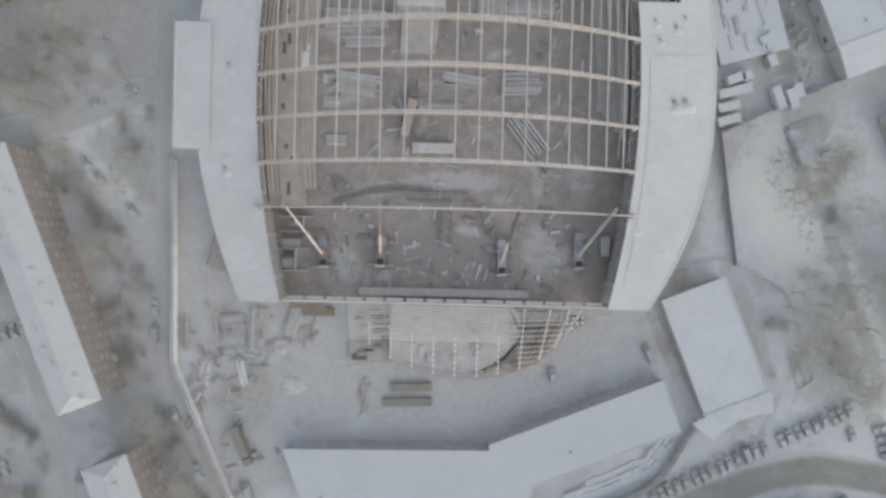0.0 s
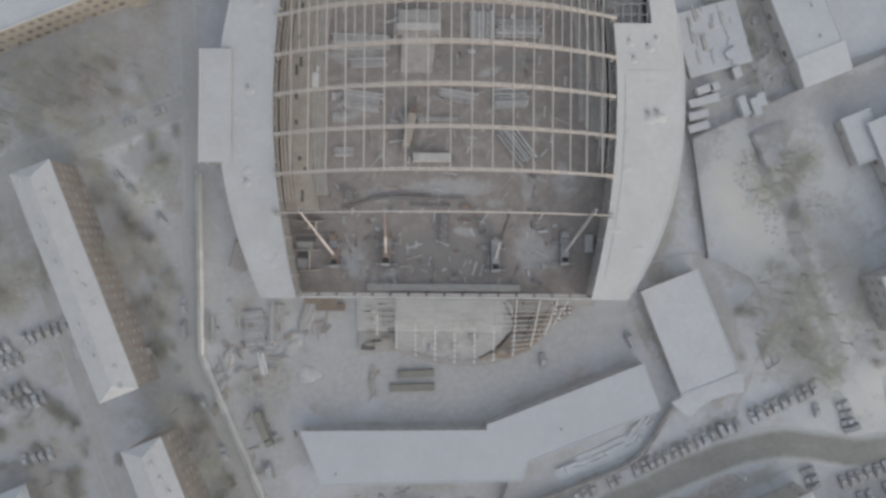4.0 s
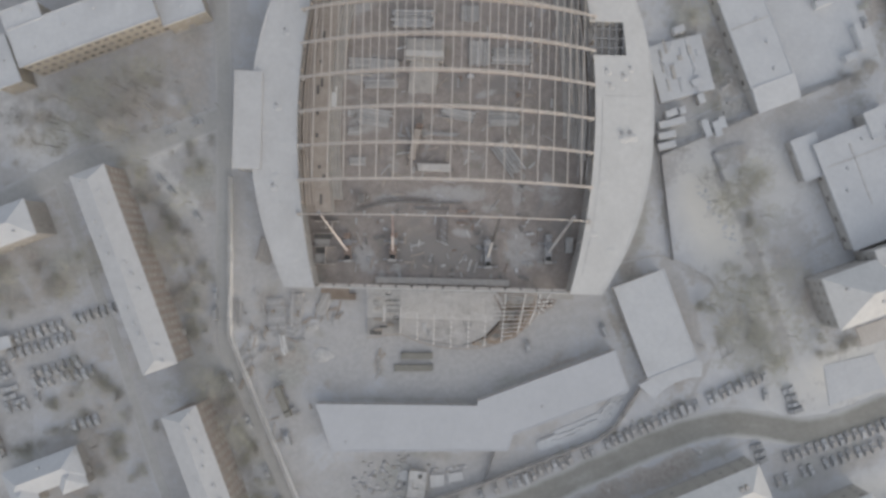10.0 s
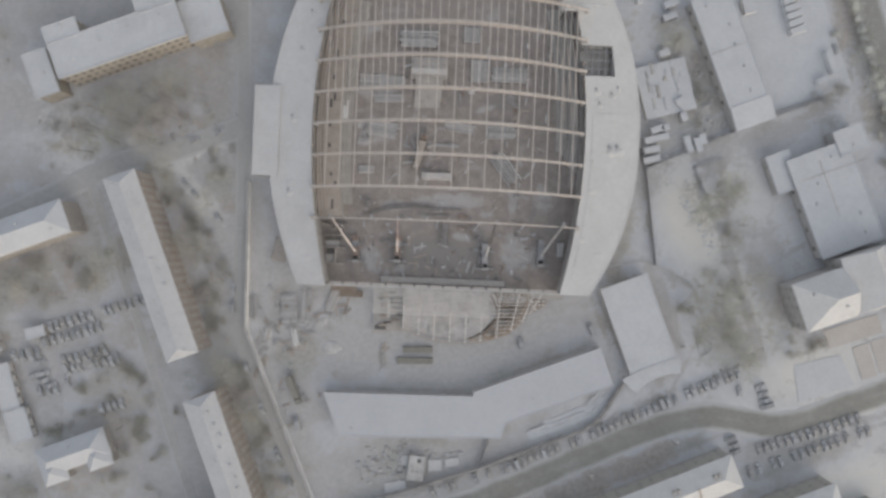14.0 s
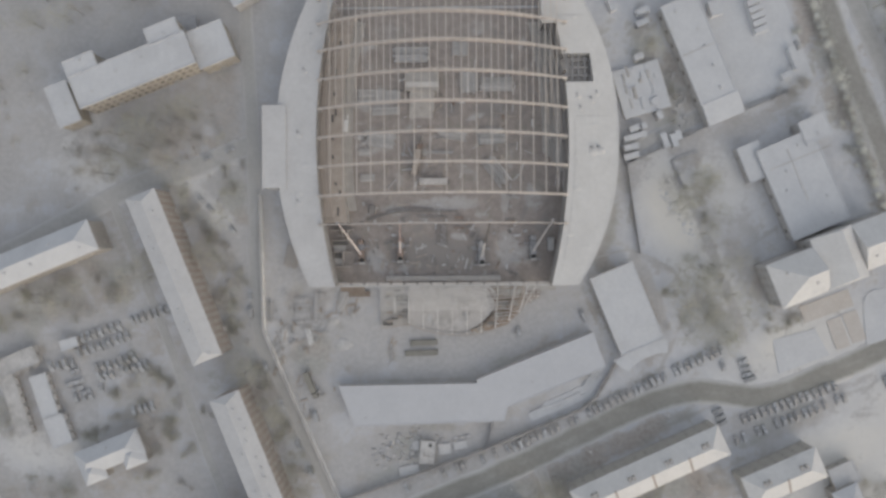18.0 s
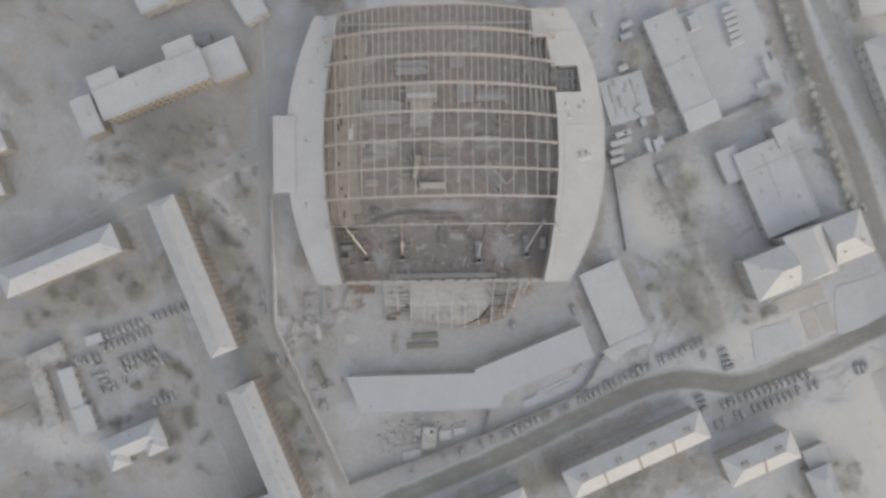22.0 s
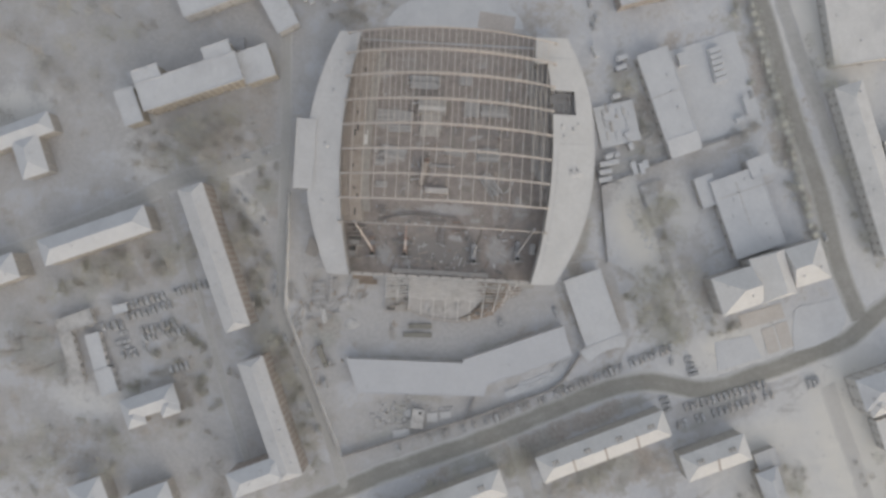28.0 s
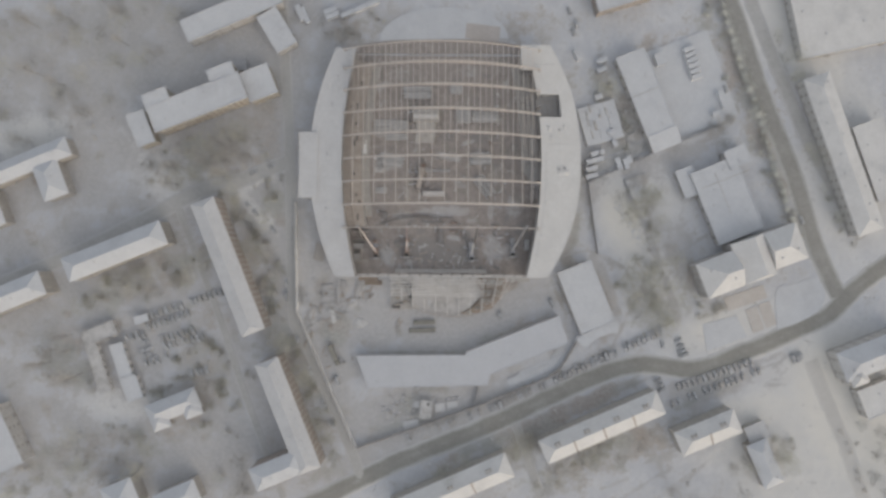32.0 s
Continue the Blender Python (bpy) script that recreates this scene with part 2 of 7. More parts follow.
def beam(bm, p, q, w, h=None, mat=0, w2=None):
    """A straight member from p to q, w wide and h deep; w2: its width at q."""
    p, q, h = Vector(p), Vector(q), h or w
    d = (q - p).normalized()
    side = d.cross(Vector((0, 0, 1)))
    side = side.normalized() if side.length > 1e-4 else Vector((1, 0, 0))
    up = side.cross(d)
    k = (w2 / w) if w2 else 1.0
    c = []
    for base, s in ((p, 1.0), (q, k)):
        c.append([base + side * (a * w * s / 2) + up * (b * h * s / 2) for a, b in ((-1, -1), (1, -1), (1, 1), (-1, 1))])
    v = [bm.verts.new(x) for x in c[0] + c[1]]
    for f in ((0, 1, 2, 3), (7, 6, 5, 4), (0, 4, 5, 1), (1, 5, 6, 2), (2, 6, 7, 3), (3, 7, 4, 0)):
        bm.faces.new([v[i] for i in f]).material_index = mat


def sweep(bm, line, w, h, mat=0):
    """One bent member of even section through the points of a line."""
    pts = [Vector(p) for p in line]
    rings = []
    for i, p in enumerate(pts):
        t = (pts[min(i + 1, len(pts) - 1)] - pts[max(i - 1, 0)]).normalized()
        side = t.cross(Vector((0, 0, 1))).normalized()
        up = side.cross(t)
        rings.append([bm.verts.new(p + side * (s * w / 2) + up * (u * h / 2)) for s, u in ((-1, -1), (1, -1), (1, 1), (-1, 1))])
    for r, q in zip(rings, rings[1:]):
        for i in range(4):
            bm.faces.new((r[i], q[i], q[(i + 1) % 4], r[(i + 1) % 4])).material_index = mat
    bm.faces.new(rings[0]).material_index = mat
    bm.faces.new(rings[-1][::-1]).material_index = mat


def tube(bm, p, q, r, r2=None, n=8, mat=0):
    p, q = Vector(p), Vector(q)
    d = (q - p).normalized()
    a = d.orthogonal().normalized()
    b = d.cross(a)
    r2 = r if r2 is None else r2
    ring = [[bm.verts.new(c + (a * math.cos(i * math.tau / n) + b * math.sin(i * math.tau / n)) * rr) for i in range(n)] for c, rr in ((p, r), (q, r2))]
    for i in range(n):
        j = (i + 1) % n
        bm.faces.new((ring[0][i], ring[0][j], ring[1][j], ring[1][i])).material_index = mat
    bm.faces.new(ring[0][::-1]).material_index = mat
    bm.faces.new(ring[1]).material_index = mat


def prism(bm, outline, z0, z1, mat=0):
    lo = [bm.verts.new((x, y, z0)) for x, y in outline]
    hi = [bm.verts.new((x, y, z1)) for x, y in outline]
    n = len(outline)
    bm.faces.new(hi).material_index = mat
    bm.faces.new(lo[::-1]).material_index = mat
    for i in range(n):
        bm.faces.new((lo[i], lo[(i + 1) % n], hi[(i + 1) % n], hi[i])).material_index = mat


def blob(bm, x, y, z, rx, ry, rz, seed=0, n=10, mat=0):
    """A low uneven mound."""
    r = random.Random(seed)
    rings = []
    for k, (s, h) in enumerate(((1.0, 0.0), (0.82, 0.5), (0.5, 0.85))):
        rings.append([bm.verts.new((x + rx * s * math.cos(i * math.tau / n) * r.uniform(0.8, 1.15), y + ry * s * math.sin(i * math.tau / n) * r.uniform(0.8, 1.15),
                                    z + rz * h * r.uniform(0.8, 1.1))) for i in range(n)])
    top = bm.verts.new((x, y, z + rz))
    for a, b in zip(rings, rings[1:]):
        for i in range(n):
            bm.faces.new((a[i], a[(i + 1) % n], b[(i + 1) % n], b[i])).material_index = mat
    for i in range(n):
        bm.faces.new((rings[-1][i], rings[-1][(i + 1) % n], top)).material_index = mat


def strip(bm, line, width, z0, z1, mat=0, offset=0.0):
    """A band of even thickness along a line in plan; offset: to its left."""
    pts = [Vector((*p, 0)) for p in line]
    rows = []
    for i, p in enumerate(pts):
        d = (pts[min(i + 1, len(pts) - 1)] - pts[max(i - 1, 0)]).normalized()
        s = Vector((-d.y, d.x, 0))
        a, b = p + s * (offset - width / 2), p + s * (offset + width / 2)
        rows.append([bm.verts.new((q.x, q.y, z)) for q, z in ((a, z0), (b, z0), (b, z1), (a, z1))])
    for r, q in zip(rows, rows[1:]):
        for i in range(4):
            bm.faces.new((r[i], q[i], q[(i + 1) % 4], r[(i + 1) % 4])).material_index = mat
    bm.faces.new(rows[0])
    bm.faces.new(rows[-1][::-1])


def glide(points, step=4.0):
    """A smooth line through a few points."""
    out, n = [], len(points)
    for i in range(n - 1):
        p0, p1, p2, p3 = (Vector(points[max(0, min(n - 1, j))]) for j in (i - 1, i, i + 1, i + 2))
        k = max(1, int((p2 - p1).length / step))
        for j in range(k):
            t = j / k
            out.append(tuple(0.5 * ((2 * p1) + (p2 - p0) * t + (2 * p0 - 5 * p1 + 4 * p2 - p3) * t * t + (3 * p1 - p0 - 3 * p2 + p3) * t ** 3)))
    return out + [tuple(points[-1])]

# ---- ground ----
# x, y, half sizes, turn, amount: brush, bare soil and trodden earth that show through the thin snow
# the building site
BARE = [
    (38.4, -20.8, 5.5, 2.8, 46, 1.0), (-53, -44, 6, 9, 5, 0.9), (-38, -19, 6, 3, 0, 0.8), (-53, 10, 6, 26, 0, 0.45), (68, -2, 7, 22, 10, 0.6), (-40, 112, 16, 12, 0, 0.5),
    (52, 116, 22, 10, 0, 0.4),
]
# the streets south of it
BARE += [
    (-21, -88, 14, 6, 15, 0.4), (-71, -74, 9, 48, 21, 0.55), (22, -116, 46, 9, 22, 0.6), (86, -113, 46, 11, 22, 0.6), (-70, -96, 4, 32, 20, 0.5), (-10, -108, 40, 6, 22, 0.4),
]
# the western courtyards
BARE += [
    (-185, 108, 62, 32, 10, 0.22), (-122, 50, 36, 14, 20, 0.6), (-150, -14, 38, 10, 20, 0.7), (-197, -58, 22, 18, 0, 0.6), (-190, -110, 45, 20, 20, 0.5), (-86.5, 23, 6, 13, 12, 0.85),
    (-101, 12, 6, 18, 32, 0.6), (-88, -16, 6, 24, 10, 0.55), (-93, -33, 4, 42, 20, 0.5), (-92, 60, 14, 40, 0, 0.45), (-125, -65, 14, 24, 20, 0.5), (-150, -100, 25, 10, 20, 0.45),
    (-135, 12, 8, 22, 20, 0.4),
]
# the eastern plots
BARE += [
    (118, -22, 32, 26, 20, 0.32), (106, 22, 15, 15, 0, 0.6), (94, 66, 8, 26, 20, 0.7), (168, 72, 11, 78, 21, 0.6), (197, 55, 8, 70, 20, 0.6), (150, 60, 12, 12, 0, 0.35),
    (125, 105, 60, 10, 20, 0.35), (150, -78, 26, 6, 20, 0.25), (205, -105, 6, 45, 20, 0.35), (145, -40, 14, 9, 20, 0.6), (166, -37, 14, 13, 20, 0.4), (136, -18, 5, 14, 20, 0.5),
]
# where wheels and feet have packed and greyed the snow
# the building site and the street
TRODDEN = [
    (-60, 8, 6, 30, 0, 0.7), (4, -34, 52, 26, 0, 0.72), (-2, -86, 42, 9, 20, 0.7), (22, -74, 12, 4, 22, 0.5), (-58, -30, 14, 50, 8, 0.6), (30, -88, 70, 10, 22, 0.4),
    (0, 112, 60, 12, 0, 0.3),
]
# the western courtyards
TRODDEN += [
    (-84, 34, 14, 60, 0, 0.75), (-165, 75, 110, 60, 10, 0.5), (-150, -85, 100, 45, 15, 0.42), (-90, -20, 16, 90, 10, 0.5), (-160, -48, 34, 22, 20, 0.5), (-90, 30, 20, 60, 10, 0.45),
    (-130, 20, 60, 6, 22, 0.4), (-115, -70, 10, 50, 20, 0.45), (-160, 90, 90, 40, 0, 0.4), (-200, -60, 60, 60, 0, 0.35),
]
# the eastern plots
TRODDEN += [
    (88.6, -24.0, 16, 3.2, 110.6, 0.75), (84.0, -42.0, 4, 8, 20, 0.5),
    (84, 40, 22, 14, 18, 0.4), (105, 35, 40, 8, 22, 0.55), (135, 80, 22, 28, 20, 0.25), (120, 10, 10, 60, 25, 0.4), (160, -80, 40, 12, 20, 0.3),
]

# smooth untouched snow; the eastern patches also put sunlit haze into the ground colour
CLEAN_HAZE = [(-94, 18, 22, 4.2, -50, 0.38), (-92, 37, 17, 3.5, 22, 0.45), (178, -42, 24, 10, 20, 0.3), (193, -33, 12, 9, 20, 0.6), (98, 12, 11, 24, 18, 0.7), (215, -92, 28, 48, 21, 0.8), (146, -46, 16, 9, 17, 0.7), (-215, 60, 24, 14, 10, 0.5), (-150, 52, 14, 26, 20, 0.35), (-165, -80, 26, 12, 0, 0.35), (90, 25, 6, 10, 18, 0.5), (128, 60, 20, 8, 20, 0.5), (180, 115, 18, 20, 0, 0.5)]

# wheel tracks and footpaths, each a thin worn line: plan zones in which they lie
# the wide western patches here also colour in the dimmer haze of that side
TRODDEN += [(-150, 100, 120, 50, 10, 0.52), (-185, -20, 60, 50, 10, 0.5), (-20, -104, 60, 8, 21, 0.5), (-120, -110, 60, 30, 20, 0.5)]
BARE += [(72, 14, 4, 26, -6, 0.75), (71, -12, 4.5, 14, 20, 0.8), (-70, 46, 5, 22, 8, 0.5), (-63, -22, 4, 12, -14, 0.5)]
BARE += [(104, 60, 7, 15, 20, 0.8), (98, 48, 6, 5, 20, 0.7), (100, 72, 5, 10, 20, 0.7), (219.5, -108, 3.2, 36, -21, 0.3), (-18, -92, 20, 6, 18, 0.4), (-36, -100, 8, 6, 20, 0.45)]
TRODDEN += [(145, -76, 28, 9, 20, 0.6), (-20, -88, 34, 12, 14, 0.75), (-130, 60, 40, 16, 20, 0.6)]
CLEAN_HAZE += [(205, 20, 12, 40, 20, 0.3), (200, -110, 40, 50, 20, 0.45), (150, -46, 32, 12, 18, 0.45), (118, 25, 10, 18, 20, 0.3), (170, -100, 24, 20, 20, 0.35), (112, -5, 6, 30, 26, 0.35)]

CLEAN_HAZE += [(166, -92, 30, 12, 20, 0.55), (172, -112, 22, 16, 20, 0.5), (150, -112, 16, 6, 20, 0.3), (190, -88, 14, 18, 20, 0.4), (186, -128, 30, 20, 20, 0.4), (204, 88, 14, 26, 20, 0.45), (222, 60, 14, 30, 20, 0.35), (236, 20, 20, 30, 20, 0.35)]
BARE += [(146, -77, 24, 6, 20, 0.5), (112, -34, 16, 14, 20, 0.6), (122, -46, 10, 8, 20, 0.55), (68, -88, 46, 5, 22, 0.9), (20, -106, 30, 4, 22, 0.7), (128, -86, 12, 3, 22, 0.5), (-59, -43, 6, 6, 0, 0.8), (92, -108, 40, 6, 22, 0.7), (44, -108, 5, 16, 20, 0.75), (-125, -28, 16, 5, 20, 0.5), (-92, -24, 6, 26, 20, 0.65), (-66, -72, 4, 30, 22, 0.6), (-3, -76, 11, 2.4, -6, 0.7), (-17, -85, 8, 7, 20, 0.6), (2, -80.5, 9, 2, 0, 0.4)]

_tr = random.Random(9)
for zx, zy, zw, zh, n, lean, amount in ((4, -34, 44, 16, 26, 8, 0.5), (-58, -38, 12, 30, 22, 80, 0.6), (-150, -50, 30, 24, 22, 22, 0.5), (-118, 45, 34, 18, 18, 20, 0.45), (110, -10, 26, 40, 26, 60, 0.45), (-190, -100, 40, 30, 20, 20, 0.4),
                                    (130, 75, 20, 30, 14, 20, 0.35), (-92, 10, 12, 40, 18, 75, 0.45), (160, -70, 30, 10, 16, 22, 0.5), (80, -118, 60, 14, 16, 22, 0.4), (-180, 70, 50, 40, 22, 20, 0.4), (215, -90, 24, 40, 12, 70, 0.3)):
    for _ in range(n):
        TRODDEN.append((zx + _tr.uniform(-zw, zw), zy + _tr.uniform(-zh, zh), _tr.uniform(5, 20), _tr.uniform(0.7, 1.6), lean + _tr.uniform(-25, 25) + 90 * (_tr.random() < 0.25), amount * _tr.uniform(0.7, 1.3)))
for x0, y0, x1, y1, w in ((108, 12, 118, -16, 2.5), (98, 30, 108, 10, 2.5), (118, -16, 127, -42, 2.5), (62.7, -90.4, 107.6, -73.1, 1.0)):
    TRODDEN.append(((x0 + x1) / 2, (y0 + y1) / 2, math.hypot(x1 - x0, y1 - y0) / 1.8, w, math.degrees(math.atan2(y1 - y0, x1 - x0)), 0.9))
for x0, y0, x1, y1, w, amount in ((61.9, -17.5, 75.0, -48.4, 1.1, 0.95), (59.6, -19.5, 72.0, -49.2, 1.5, 0.6), (79.5, 29.0, 83.0, -4.0, 0.6, 0.7), (98.4, 32.0, 102.2, 21.4, 1.0, 1.0), (98.6, 32.2, 107.5, 36.2, 1.0, 1.0), (-40.0, -55.8, 13.0, -56.4, 0.8, 0.7), (92.2, -40.0, 80.6, -9.0, 1.0, 0.85), (14.0, -54.6, 60.0, -37.0, 0.8, 0.7), (-94.6, 24.0, -82.2, -8.0, 1.0, 0.4)):
    BARE.append(((x0 + x1) / 2, (y0 + y1) / 2, math.hypot(x1 - x0, y1 - y0) / 1.9, w, math.degrees(math.atan2(y1 - y0, x1 - x0)), amount))
_tr = random.Random(10)
for _ in range(100):
    BARE.append((_tr.uniform(-235, -66), _tr.uniform(-130, 65), _tr.uniform(1.5, 6), _tr.uniform(1.2, 4), _tr.uniform(0, 180), _tr.uniform(0.3, 0.65)))
for _ in range(60):
    BARE.append((_tr.uniform(78, 215), _tr.uniform(-120, 120), _tr.uniform(1.5, 6), _tr.uniform(1.2, 4), _tr.uniform(0, 180), _tr.uniform(0.25, 0.55)))
for _ in range(26):
    BARE.append((_tr.uniform(-72, 44), _tr.uniform(-54, -18), _tr.uniform(1.0, 5), _tr.uniform(0.8, 2.4), _tr.uniform(0, 180), _tr.uniform(0.3, 0.6)))


def cover(patches, x, y):
    out = np.zeros_like(x)
    for cx, cy, rx, ry, deg, amount in patches:
        c, s = math.cos(radians(deg)), math.sin(radians(deg))
        u, v = ((x - cx) * c + (y - cy) * s) / rx, ((y - cy) * c - (x - cx) * s) / ry
        out = np.maximum(out, amount * np.clip(1.6 - 1.1 * np.sqrt(u * u + v * v), 0, 1))
    return out


def wavy(x, y, size, seed):
    """Smooth uneven values from -1 to 1."""
    r = np.random.RandomState(seed)
    out = np.zeros_like(x)
    for k in range(7):
        a, w, p = r.uniform(0, math.tau), r.uniform(0.6, 1.7) * math.tau / size, r.uniform(0, math.tau)
        out += np.sin((x * math.cos(a) + y * math.sin(a)) * w + p + 1.5 * np.sin((x * math.sin(a) - y * math.cos(a)) * w * 0.7 + p))
    return out / 4.0


def ground_material():
    m = bpy.data.materials.new("thin_snow_over_earth")
    m.use_nodes = True
    n, k = m.node_tree.nodes, m.node_tree.links.new
    bsdf = n["Principled BSDF"]
    bsdf.inputs["Roughness"].default_value = 0.85
    geo = n.new("ShaderNodeNewGeometry")

    def noise_at(s, detail=5.0):
        t = n.new("ShaderNodeTexNoise")
        t.inputs["Scale"].default_value, t.inputs["Detail"].default_value, t.inputs["Roughness"].default_value = s, detail, 0.65
        k(geo.outputs["Position"], t.inputs["Vector"])
        return t.outputs["Fac"]

    def math_(op, a, b):
        x = n.new("ShaderNodeMath")
        x.operation = op
        for i, v in enumerate((a, b)):
            if isinstance(v, float):
                x.inputs[i].default_value = v
            else:
                k(v, x.inputs[i])
        return x.outputs[0]

    def ramp(v, lo, hi):
        r = n.new("ShaderNodeMapRange")
        r.interpolation_type = "SMOOTHSTEP"
        r.inputs["From Min"].default_value, r.inputs["From Max"].default_value = lo, hi
        k(v, r.inputs["Value"])
        return r.outputs[0]

    def mixed(fac, a, b):
        x = n.new("ShaderNodeMix")
        x.data_type = "RGBA"
        k(fac, x.inputs["Factor"])
        for i, c in ((6, a), (7, b)):
            if isinstance(c, tuple):
                x.inputs[i].default_value = (*c, 1)
            else:
                k(c, x.inputs[i])
        return x.outputs[2]

    bare, trod = n.new("ShaderNodeAttribute"), n.new("ShaderNodeAttribute")
    bare.attribute_name, trod.attribute_name = "bare", "trodden"
    fine, mid, broad, drift = noise_at(0.55), noise_at(0.13), noise_at(0.03, 3.0), noise_at(0.065, 7.0)
    snow = mixed(ramp(mid, 0.35, 0.65), (0.485, 0.496, 0.522), (0.565, 0.576, 0.596))
    packed = mixed(ramp(fine, 0.3, 0.7), (0.402, 0.397, 0.398), (0.47, 0.466, 0.468))
    earth = mixed(ramp(fine, 0.25, 0.75), (0.325, 0.325, 0.308), (0.435, 0.435, 0.42))
    earth = mixed(ramp(broad, 0.4, 0.6), earth, mixed(ramp(fine, 0.3, 0.7), (0.335, 0.305, 0.28), (0.44, 0.412, 0.39)))
    uneven = math_("MULTIPLY", math_("SUBTRACT", math_("ADD", math_("ADD", fine, mid), drift), 1.5), 1.0)
    clean = n.new("ShaderNodeAttribute")
    clean.attribute_name = "clean"
    # the warm tint of clean snow stands for hazy sunlight in the south-east
    snow = mixed(clean.outputs["Fac"], snow, (0.652, 0.638, 0.604))
    col = mixed(ramp(math_("ADD", trod.outputs["Fac"], uneven), 0.1, 0.6), snow, packed)
    col = mixed(ramp(math_("ADD", bare.outputs["Fac"], uneven), 0.25, 0.85), col, earth)
    k(col, bsdf.inputs["Base Color"])
    b = n.new("ShaderNodeBump")
    b.inputs["Distance"].default_value = 0.07
    k(math_("ADD", fine, mid), b.inputs["Height"])
    k(b.outputs[0], bsdf.inputs["Normal"])
    return m


GROUND = ground_material()


def build_ground():
    step, hx, hy, far = 1.0, 300.0, 200.0, 2400.0
    xs, ys = np.arange(-hx, hx + 0.1, step), np.arange(-hy, hy + 0.1, step)
    gx, gy = np.meshgrid(xs, ys)
    x, y = gx.ravel(), gy.ravel()
    z = 0.12 * wavy(x, y, 9.0, 3) + 0.06 * wavy(x, y, 4.0, 5) - 0.2
    edge = np.minimum(hx - np.abs(x), hy - np.abs(y))
    z = np.where(edge < 6, -0.2, z)
    nx, ny = len(xs), len(ys)
    i = np.arange(nx * ny).reshape(ny, nx)
    quads = np.stack([i[:-1, :-1], i[:-1, 1:], i[1:, 1:], i[1:, :-1]], -1).reshape(-1, 4)
    outer = np.array([(-far, -far, -0.2), (far, -far, -0.2), (far, far, -0.2), (-far, far, -0.2)])
    corner = [i[0, 0], i[0, -1], i[-1, -1], i[-1, 0]]
    base = nx * ny
    rim = [(base + a, base + (a + 1) % 4, corner[(a + 1) % 4], corner[a]) for a in range(4)]
    verts = np.concatenate([np.stack([x, y, z], -1), outer])
    me = bpy.data.meshes.new("ground")
    me.from_pydata(verts.tolist(), [], quads.tolist() + [tuple(map(int, q)) for q in rim])
    vx, vy = verts[:, 0], verts[:, 1]
    bare = cover(BARE, vx, vy) + 0.14 * wavy(vx, vy, 26.0, 11) + 0.05
    trod = cover(TRODDEN, vx, vy) + 0.16 * wavy(vx, vy, 34.0, 17) + 0.12
    clean = cover(CLEAN_HAZE, vx, vy)
    bare, trod = bare - clean, trod - clean
    for name, values in (("bare", bare), ("trodden", trod), ("clean", 1.4 * clean)):
        a = me.attributes.new(name, "FLOAT", "POINT")
        a.data.foreach_set("value", np.clip(values, 0, 1).astype(np.float32))
    me.polygons.foreach_set("use_smooth", [True] * len(me.polygons))
    me.materials.append(GROUND)
    tagged(new("ground", me), "wide city ground of thin snow over brown earth and brush", "ground", kind="structure")


build_ground()

# ---- roads ----
MAIN_ROAD = glide([(-140, -165), (-66, -133.5), (-24, -114), (20, -97.5), (60, -80), (75.5, -73), (89.6, -67.7), (99, -65.3), (107.6, -64.4), (119.4, -66.1), (131.3, -67.8), (143.2, -65.6), (158.6, -60), (174, -54.2), (186, -48.8), (197.6, -44.3), (206.6, -39.6), (214.2, -32), (220.2, -26.2), (227.8, -20.4), (236.3, -14.5), (300, 25)])
AVENUE = glide([(130, 196), (148, 150), (160.4, 115.4), (173, 75), (189, 32.4), (198, 0), (204, -15), (211, -30)])
AVENUE_EAST = glide([(146, 196), (168, 125), (186.6, 75.3), (199.5, 45.6), (224, 0)])
SIDE_STREET = glide([(-82, 190), (-79, 100), (-77.6, 40), (-77.6, -32), (-71.6, -48.5), (-63.5, -68), (-49, -104), (-43, -122)])
CROSS_LANE = glide([(-240, -20), (-190, 0), (-150, 19), (-124.5, 31.2), (-108, 34.6), (-96, 39.0), (-76.8, 46.2)])
YARD_LANE = glide([(58, 30), (90, 42), (120, 55), (160, 70)])
COURT_LANE = glide([(-84, -132), (-93, -107), (-104.5, -74), (-115, -40), (-129, 0), (-138, 24)])


